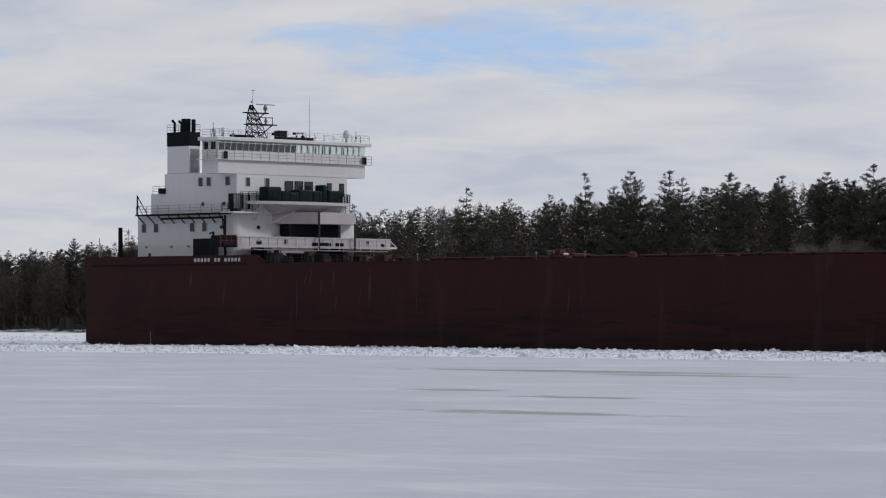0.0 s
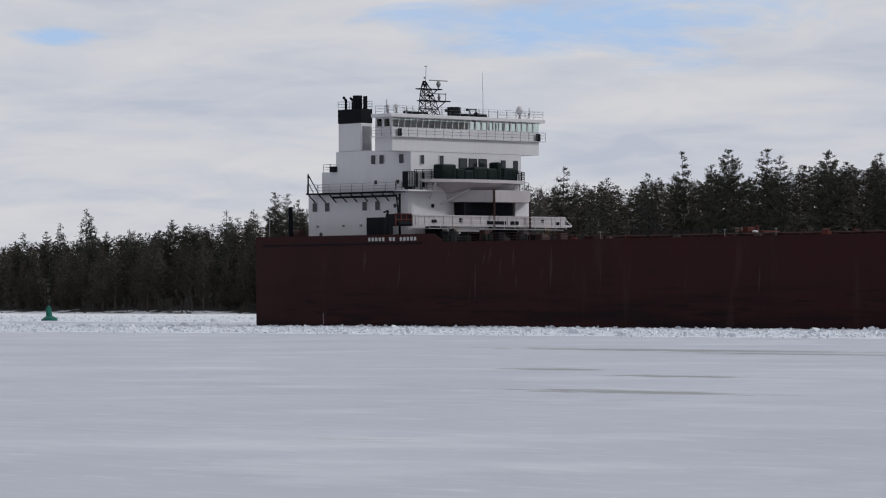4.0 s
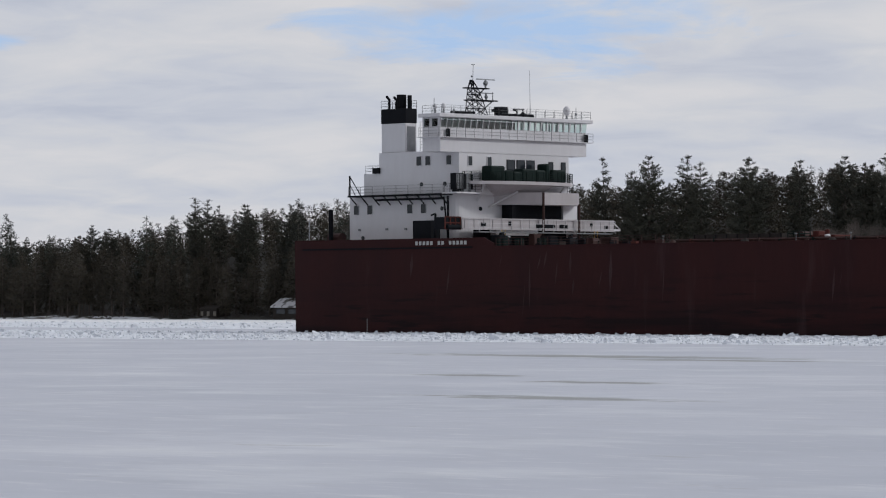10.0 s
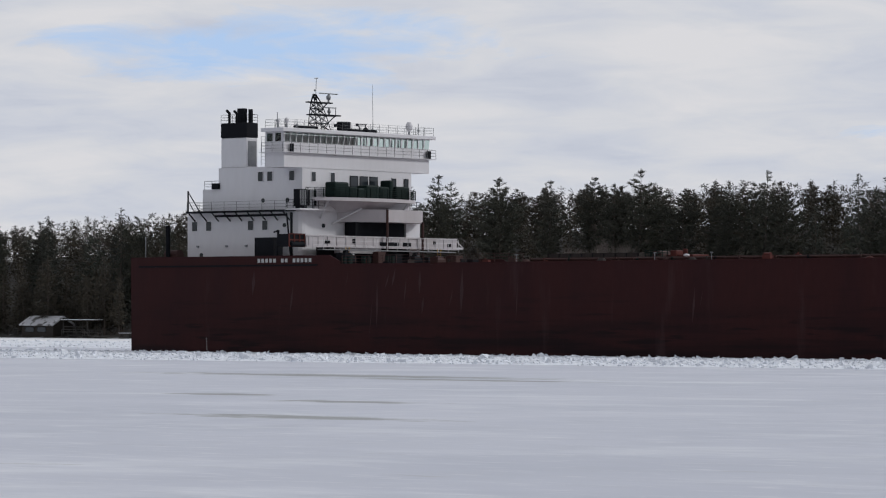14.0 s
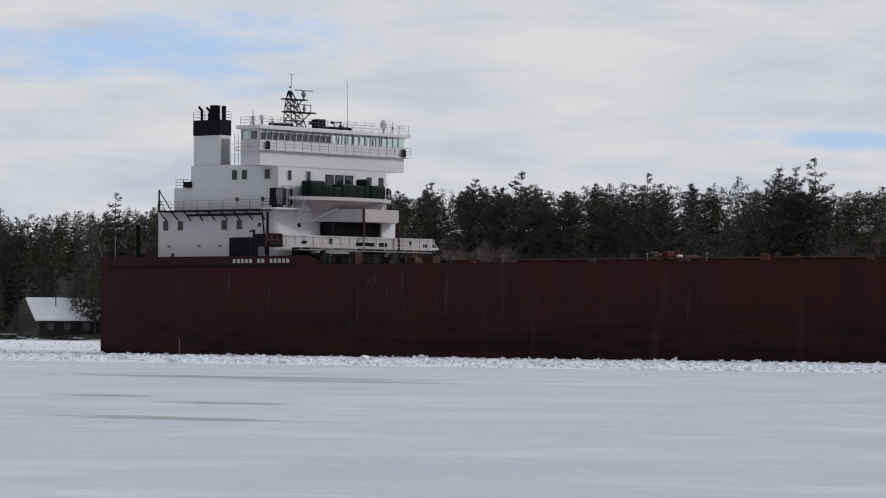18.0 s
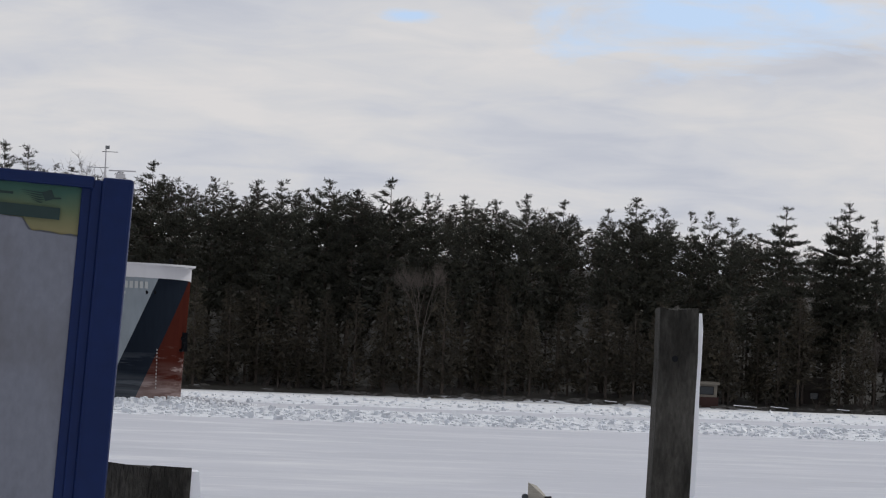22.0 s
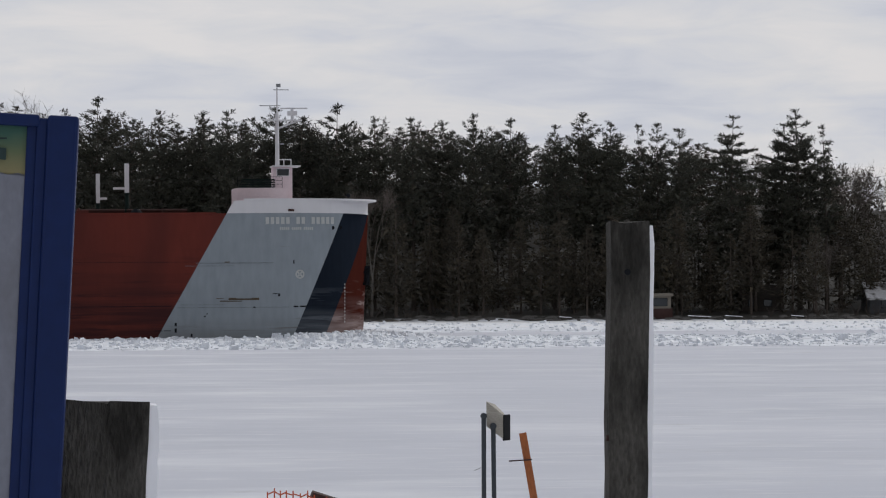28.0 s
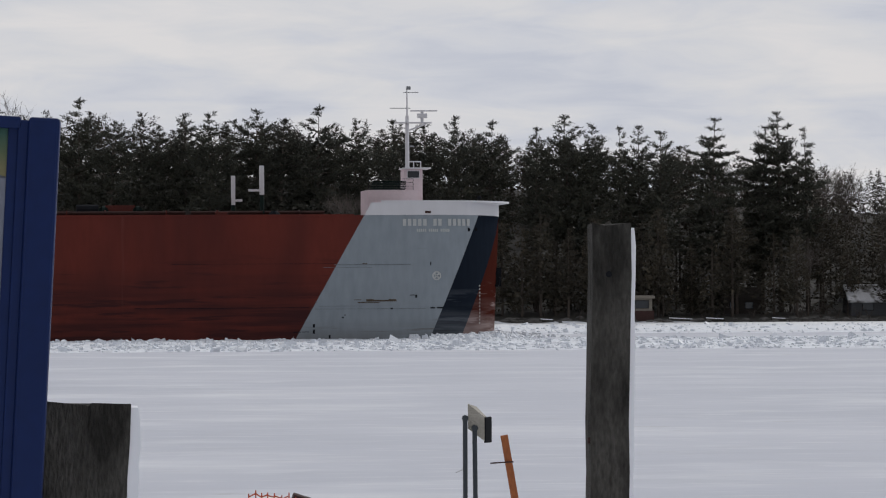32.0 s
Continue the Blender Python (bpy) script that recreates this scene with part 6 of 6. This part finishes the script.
def timber(name, label, x, y, w, d, top, lean, snow, hole=True):
    """A squared, split timber post with snow plastered on its right face."""
    base = land(x, y)
    x -= (top - base + 0.2) * math.tan(radians(lean))
    t = thing(name, label, "post", "timber posts on the bank", at=(x, y, base - 0.2))
    t.rotation_euler = (0, radians(lean), 0)
    h = top - base + 0.2
    g = Geo()
    rng = random.Random(int(x * 100) + 7)
    n = 10
    zs = [h * i / n for i in range(n + 1)]
    j = [(rng.uniform(-0.004, 0.004), rng.uniform(-0.004, 0.004)) for _ in zs]
    corners = [(-w / 2, -d / 2), (-0.01, -d / 2), (0.0, -d / 2 + 0.004), (0.01, -d / 2), (w / 2, -d / 2), (w / 2, d / 2), (-w / 2, d / 2)]
    m = len(corners)
    for z, (a, b) in zip(zs, j):
        g.v += [(cx + a, cy + b, z + (rng.uniform(-0.01, 0.01) if z == h else 0)) for cx, cy in corners]
    for i in range(n):
        g.f += [(i * m + k, i * m + (k + 1) % m, (i + 1) * m + (k + 1) % m, (i + 1) * m + k) for k in range(m)]
    g.f.append(tuple(n * m + k for k in range(m)))
    part("timber", g, OLDWOOD, t, "grey weathered timber")
    g = Geo()
    zs = [h * (0.1 + 0.895 * i / 24) for i in range(25)]
    ring = []
    for z in zs:
        th = snow * rng.uniform(0.88, 1.08) * (1 if z < h * 0.97 else 0.7)
        ring.append([(w / 2 - 0.005, -d / 2 + 0.005, z), (w / 2 + th, -d / 2 + 0.02, z), (w / 2 + th * 0.9, d / 2 - 0.02, z), (w / 2 - 0.005, d / 2, z)])
    for r0, r1 in zip(ring, ring[1:]):
        for a in range(3):
            g.face(r0[a], r0[a + 1], r1[a + 1], r1[a])
    g.face(*ring[-1])
    part("snow_crust", g, SNOW, t, "snow plastered on one face")
    if hole:
        part("bolt_hole", Geo().tube((-0.012, -d / 2 - 0.004, h - 0.21), (-0.012, -d / 2 + 0.01, h - 0.21), 0.014, n=8), BLACK, t)
        part("bolt_head", Geo().tube((-w / 2 - 0.012, -d / 2 + 0.02, h - 0.92), (-w / 2, -d / 2 + 0.02, h - 0.92), 0.014, n=6), RUST, t)


def build_bank():
    build_sign()
    timber("timber_post", "tall weathered timber post with snow on one face", 2.134, 16.0, 0.166, 0.17, 4.612, 0.75, 0.022)
    timber("timber_stump", "short thick weathered timber post beside the notice board", -0.083, 14.35, 0.32, 0.28, 3.915, 2.2, 0.042, False)
    timber("timber_stump", "short thick weathered timber post beside the notice board", -2.49, 14.35, 0.34, 0.28, 4.1, 2.2, 0.02, False)
    # plank on two thin steel legs
    st = thing("plank_stand", "short pale plank nailed on two thin steel poles", "stand", at=(1.44, 15.0, land(1.44, 15.0)))
    z = 3.883 - land(1.44, 15.0)
    g = Geo()
    k = [(-0.015, 0.0), (0.012, 0.0), (0.075, -0.0), (0.082, 0.02)]
    a, b = (-0.012, 0.0, z), (0.062, 0.12, z - 0.06)
    plank = part("plank", Geo().face((-0.014, 0, z - 0.10), (0.058, 0.0, z - 0.155), (0.058, 0.0, z - 0.058), (-0.014, 0, z)).face((0.058, 0.0, z - 0.155), (0.085, 0.05, z - 0.15), (0.085, 0.05, z - 0.075), (0.058, 0.0, z - 0.058))
                 .face((-0.014, 0, z), (0.058, 0, z - 0.058), (0.085, 0.05, z - 0.075), (0.03, 0.09, z - 0.015)).face((-0.014, 0, z - 0.1), (0.03, 0.09, z - 0.12), (0.085, 0.05, z - 0.15), (0.058, 0, z - 0.155)).face((-0.014, 0, z), (0.03, 0.09, z - 0.015), (0.03, 0.09, z - 0.12), (-0.014, 0, z - 0.1))
                 .face((0.03, 0.09, z - 0.015), (0.085, 0.05, z - 0.075), (0.085, 0.05, z - 0.15), (0.03, 0.09, z - 0.12)), mat("pale_plank", (0.34, 0.32, 0.28), 0.8, 0, 0.25, 8, 0.2, (1, 1, 4)), st, "pale weathered plank with a dark end")
    for x0, x1, t in ((-0.026, -0.028, z - 0.05), (0.012, 0.022, z - 0.09)):
        part("pole", Geo().tube((x1, -0.012, -0.3), (x0, -0.012, t), 0.0095, n=8).tube((x0, -0.026, t - 0.008), (x0, 0.0, t - 0.008), 0.013, n=8), POLE, st)
    part("plank_end", Geo().prism([(0.056, -0.004), (0.088, 0.05), (0.084, 0.056), (0.05, 0.004)], z - 0.158, z - 0.054), BLACK, plank, "dark rounded end", bevel=0.004)
    part("wire", Geo().tube((-0.028, -0.012, z - 0.26), (-0.065, -0.02, z - 0.275), 0.0015, n=4), STEEL, st)
    sk = thing("wooden_stake", "leaning orange-painted wooden stake with a nail through it", "stake", at=(1.748, 15.0, land(1.7, 15.0)))
    z = 3.77 - land(1.7, 15.0)
    part("stake", Geo().prism([(-0.014, -0.01), (0.014, -0.01), (0.014, 0.012), (-0.014, 0.012)], -0.3, z), mat("stake_orange", (0.30, 0.095, 0.03), 0.8, 0, 0.35, 9, 0.3, (2, 2, 0.5)), sk)
    sk.rotation_euler = (0, radians(-9.5), 0)
    part("nail", Geo().tube((-0.075, -0.014, z - 0.10), (0.018, -0.014, z - 0.11), 0.003, n=5), RUST, sk)
    # orange plastic net
    net = thing("plastic_fence", "sagging orange plastic safety net", "fence", at=(0.02, 17.0, 0.013))
    rng = random.Random(5)
    g = Geo()
    cols = [0.60 + 0.03 * i for i in range(13)]
    sag = lambda x: 3.435 - 0.35 * max(0, x - 0.68) ** 1.3 - 0.02 * abs(math.sin(x * 40))
    for i, x in enumerate(cols):
        top = sag(x) - rng.uniform(0, 0.012)
        g.tube((x + rng.uniform(-0.004, 0.004), 0, top), (x, 0, 2.55), 0.004, n=4)
        if i:
            for r in range(9):
                g.tube((cols[i - 1], 0, sag(cols[i - 1]) - 0.022 - 0.05 * r), (x, 0, sag(x) - 0.022 - 0.05 * r - rng.uniform(-0.006, 0.006)), 0.004, n=4)
    part("net", g, NET, net)
    part("bundle", Geo().tube((0.80, 0.03, 3.385), (0.99, 0.05, 3.33), 0.028, 0.02, 8), RUST, net, "rolled net edge")


build_bank()


# ---- along the far shore ----
def gable(name, label, x, y, w, d, wall_h, roof_h, wall_mat, roof_mat, over=0.5, turn=0.0, z=None, prow=0.0):
    """A small house: ridge along x, front towards the river."""
    z0 = land(x, y) - 0.3 if z is None else z
    h = thing(name, label, "house", at=(x, y, z0))
    h.rotation_euler = (0, 0, radians(turn))
    t = 0.2
    part("wall", Geo().box(-w / 2, w / 2, -d / 2, -d / 2 + t, 0, wall_h), wall_mat, h)
    part("wall", Geo().box(-w / 2, w / 2, d / 2 - t, d / 2, 0, wall_h), wall_mat, h)
    for sx in (-1, 1):
        xo, xi = sx * w / 2, sx * (w / 2 - t)
        g = Geo()
        for a in (xo, xi):
            g.face((a, -d / 2 + t, 0), (a, d / 2 - t, 0), (a, d / 2 - t, wall_h), (a, 0, wall_h + roof_h * 0.96), (a, -d / 2 + t, wall_h))
        part("gable_wall", g, wall_mat, h)
    e = d / 2 + over
    drop = roof_h * over / (d / 2)
    for sy in (-1, 1):
        g = Geo()
        p = [(-w / 2 - over - prow, 0, wall_h + roof_h), (w / 2 + over, 0, wall_h + roof_h), (w / 2 + over, sy * e, wall_h - drop), (-w / 2 - over, sy * e, wall_h - drop)]
        q = [(a, b, c + 0.28) for a, b, c in p]
        g.face(*p).face(*q)
        for i in range(4):
            g.face(p[i], p[(i + 1) % 4], q[(i + 1) % 4], q[i])
        part("roof", g, roof_mat, h)
    return h, w, d, wall_h


def house_window(h, x0, x1, z0, z1, d):
    pane("window", (x0, x1, -d / 2 - 0.05, -d / 2, z0, z1), GLASS, BLACK, h)


def build_shore():
    timberwall = mat("dark_timber_wall", (0.035, 0.03, 0.026), 0.8, 0, 0.3, 1.5, 0.2, (1, 1, 6), spec=0.2)
    dusted = mat("snow_dusted_roof", (0.5, 0.5, 0.52), 0.8, 0, 0.2, 0.8, 0.2, (1, 1, 1), (0.08, 0.075, 0.07), (0.5, 0.62))
    palewall = mat("pale_board_wall", (0.22, 0.20, 0.17), 0.8, 0, 0.2, 1.5, 0.2, (1, 1, 6), spec=0.2)
    greywall = mat("grey_board_wall", (0.07, 0.072, 0.078), 0.8, 0, 0.2, 1.5, 0.2, (1, 1, 6), spec=0.2)
    h, w, d, wh = gable("lodge", "dark timber lodge under a snow-covered roof", -507.5, 487.0, 14.0, 7.0, 3.6, 3.4, timberwall, SNOW, 0.7, turn=46, z=0.6, prow=1.9)
    part("chimney_pipe", Geo().tube((-4.0, -1.6, 4.6), (-4.0, -1.6, 7.8), 0.09, n=6), BLACK, h)
    for x in (-5.5, -2.5, 1.0, 4.0):
        house_window(h, x, x + 1.3, 1.2, 2.6, d)
    h, w, d, wh = gable("boathouse", "low boathouse with patchy snow on its roof", -545, 483, 9.0, 5.0, 2.4, 1.4, timberwall, dusted, 0.4)
    house_window(h, -3.5, -1.0, 1.0, 1.9, d)
    house_window(h, 0.0, 2.4, 1.0, 1.9, d)
    h, w, d, wh = gable("shed", "small dark shed among the shore trees", -569.2, 482.5, 5.0, 3.4, 1.7, 0.5, timberwall, timberwall, 0.25, z=0.3)
    for x in (-2.4, -0.5, 1.5):
        part("shutter", Geo().box(x, x + 0.8, -d / 2 - 0.05, -d / 2, 0.4, 1.3), palewall, h)
    h, w, d, wh = gable("cabin", "pale flat-roofed hut with one window", 67.6, 480, 3.4, 3.2, 2.6, 0.1, palewall, palewall, 0.3, z=0.5)
    house_window(h, -0.6, 1.2, 1.35, 2.3, d)
    part("brick_base", Geo().box(-1.9, 1.9, -1.7, 1.7, -0.3, 1.0), RUST, h)
    h, w, d, wh = gable("cottage", "grey cottage with a snow-dusted roof behind the trees", 101.0, 488.0, 9.0, 6.0, 2.2, 1.8, greywall, dusted, 0.5, z=0.5)
    house_window(h, -3.0, -1.6, 0.9, 1.9, d)
    house_window(h, 0.6, 2.0, 0.9, 1.9, d)
    h, w, d, wh = gable("cottage", "dark cottage hidden among the trees", 82.5, 489.5, 5.0, 4.0, 2.2, 1.2, timberwall, timberwall, 0.4)
    house_window(h, -1.6, -0.6, 0.9, 1.7, d)
    house_window(h, 0.4, 1.4, 0.9, 1.7, d)
    # plank landings with rails
    def landing(x, y, w, d, rails=True, label="weathered wooden landing with a rail at the shore"):
        z = land(x, y) + 0.35
        t = thing("landing", label, "dock", "wooden landings", at=(x, y, z))
        n = max(3, round(w / 0.9))
        for i in range(n):
            part("plank", Geo().box(-w / 2 + w * i / n + 0.03, -w / 2 + w * (i + 1) / n - 0.03, -d / 2, d / 2, 0, 0.09), OLDWOOD, t)
        for i in range(n // 2 + 1):
            px = -w / 2 + w * i / (n // 2)
            part("post", Geo().tube((px, -d / 2, -1.4), (px, -d / 2, 1.1 if rails else 0.1), 0.08, n=6), OLDWOOD, t)
        if rails:
            for zz in (0.55, 1.05):
                part("rail", Geo().box(-w / 2, w / 2, -d / 2 - 0.05, -d / 2, zz, zz + 0.12), OLDWOOD, t)
    landing(-526, 478.5, 5.5, 2.0)
    landing(-533.5, 480.5, 6.5, 2.4)
    landing(-577, 480, 4.0, 2.0)
    landing(-503, 477.5, 7.0, 2.0, False)
    landing(-516, 480, 7.0, 1.6, False, "low plank landing with snow beside the lodge")
    # garden bench and table in front of the lodge, railed steps, a roofed landing
    b = thing("picnic_table", "long weathered picnic table with snow on its top", "table", at=(-516.5, 477.6, land(-516.5, 477.6)))
    part("tabletop", Geo().box(-2.2, 2.2, -0.4, 0.4, 0.72, 0.8), OLDWOOD, b)
    part("snow_cover", Geo().box(-2.1, 2.1, -0.36, 0.36, 0.8, 0.9), SNOW, b, bevel=0.03)
    for sx in (-1.7, 1.7):
        part("leg", Geo().tube((sx, -0.5, -0.1), (sx, 0.3, 0.72), 0.06, n=4).tube((sx, 0.5, -0.1), (sx, -0.3, 0.72), 0.06, n=4), OLDWOOD, b)
    for sy in (-0.75, 0.75):
        part("bench", Geo().box(-2.2, 2.2, sy - 0.14, sy + 0.14, 0.4, 0.46), OLDWOOD, b)
    sh = thing("boat_shelter", "open timber shelter with snow along its roof edge", "shelter", at=(-533.5, 481.5, land(-533.5, 481.5)))
    for px in (-3.4, 3.4):
        for py in (-1.6, 1.6):
            part("post", Geo().tube((px, py, -0.4), (px, py, 3.0), 0.12, n=6), OLDWOOD, sh)
    part("roof", Geo().box(-3.9, 3.9, -2.1, 2.1, 3.0, 3.15), timberwall, sh)
    part("roof_snow", Geo().box(-3.8, 3.8, -2.0, 2.0, 3.15, 3.28), SNOW, sh, bevel=0.04)
    for zz in (0.9, 1.8):
        part("brace", Geo().box(-3.4, 3.4, -1.68, -1.6, zz, zz + 0.14), OLDWOOD, sh)
    landing(89.5, 478.5, 5.0, 1.2, False, "low plank jetty on the snowy shore")
    # stones and drift wood at the ice edge
    rng = random.Random(21)
    g = Geo()
    for _ in range(420):
        x = rng.choice((rng.uniform(20, 125), rng.uniform(-720, 125)))
        y = shore_y(x) + rng.uniform(0.2, 4.0)
        r = rng.uniform(0.15, 0.5)
        k = len(g.v)
        n = 6
        for j, (rr, zz) in enumerate(((1.0, -0.3), (0.95, 0.25), (0.45, 0.6))):
            for i in range(n):
                a = 6.283 * i / n
                q = r * rr * rng.uniform(0.75, 1.25)
                g.v.append((x + 1.4 * math.cos(a) * q, y + math.sin(a) * q, land(x, y) + zz * r))
        for j in range(2):
            g.f += [(k + j * n + i, k + j * n + (i + 1) % n, k + (j + 1) * n + (i + 1) % n, k + (j + 1) * n + i) for i in range(n)]
        g.f.append(tuple(k + 2 * n + i for i in range(n)))
    tagged(part("shore_stones", g, mat("shore_stone", (0.09, 0.085, 0.08), 0.8, 0, 0.3, 1.0, 0.3)), "dark stones along the ice edge", "stones", kind="stuff")
    for x, L, a in ((77.5, 2.6, 10), (62, 2.2, -14), (55.5, 1.8, 6), (73, 3.2, -5), (-512, 2.4, 8), (-497, 3.0, -6), (86, 2.0, 12)):
        y = shore_y(x) + 1.2
        lg = thing("drift_log", "grey drift log lying on the shore snow", "log", "drift logs", at=(x, y, land(x, y) + 0.15))
        lg.rotation_euler = (0, radians(2), radians(a))
        part("log", Geo().tube((-L / 2, 0, 0), (L / 2, 0, 0), 0.22, 0.15, 8), OLDWOOD, lg)
        part("snow_cap", Geo().tube((-L / 2 + 0.1, 0, 0.13), (L / 2 - 0.1, 0, 0.1), 0.14, 0.1, 6), SNOW, lg)
    # low snow-covered brush under the wood
    g = Geo()
    r2 = np.random.RandomState(31)
    for _ in range(900):
        x = r2.uniform(-740, 130)
        y = shore_y(x) + r2.uniform(2.5, 9)
        z = land(x, y)
        for _ in range(7):
            a = r2.uniform(0, 6.28)
            L = r2.uniform(0.5, 1.7)
            g.tube((x, y, z - 0.1), (x + math.cos(a) * L * 0.5, y + math.sin(a) * L * 0.5, z + L), 0.03, 0.008, 3, False)
    tagged(part("shore_brush", g, TWIG), "bare brown brush at the edge of the wood", "brush", kind="stuff")
    # channel buoy frozen in
    by = thing("channel_buoy", "green steel channel buoy frozen into the ice", "buoy", at=(-462.3, 343, 0))
    by.rotation_euler = (0, radians(-7), 0)
    green = mat("buoy_green", (0.01, 0.12, 0.085), 0.5, 0, 0.2, 2.0, spec=0.3)
    part("float", Geo().tube((0, 0, -0.4), (0, 0, 0.35), 1.25, 1.25, 14).tube((0, 0, 0.35), (0, 0, 0.75), 1.2, 0.55, 14), green, by, smooth=False)
    part("tower", Geo().tube((0, 0, 0.7), (0, 0, 2.0), 0.5, 0.38, 8), green, by)
    part("lantern", Geo().tube((0, 0, 2.0), (0, 0, 2.35), 0.28, 0.2, 8), green, by)


build_shore()


def motions():
    # a straight run at nearly steady speed, bow trimmed slightly up: seconds, metres made good
    run = ((0, 0.0), (4.5, 15.55), (9, 31.77), (13.5, 48.45), (18, 64.96), (24, 86.55), (27, 96.75), (32, 113.8))
    c, d = math.cos(radians(COURSE)), math.sin(radians(COURSE))
    for moving, trim in ((ship, TRIM), (bow_ice, 0)):
        walk(moving, [(t, pose(STERN[0] + r * c, STERN[1] + r * d, 0, 0, trim, COURSE)) for t, r in run])


motions()
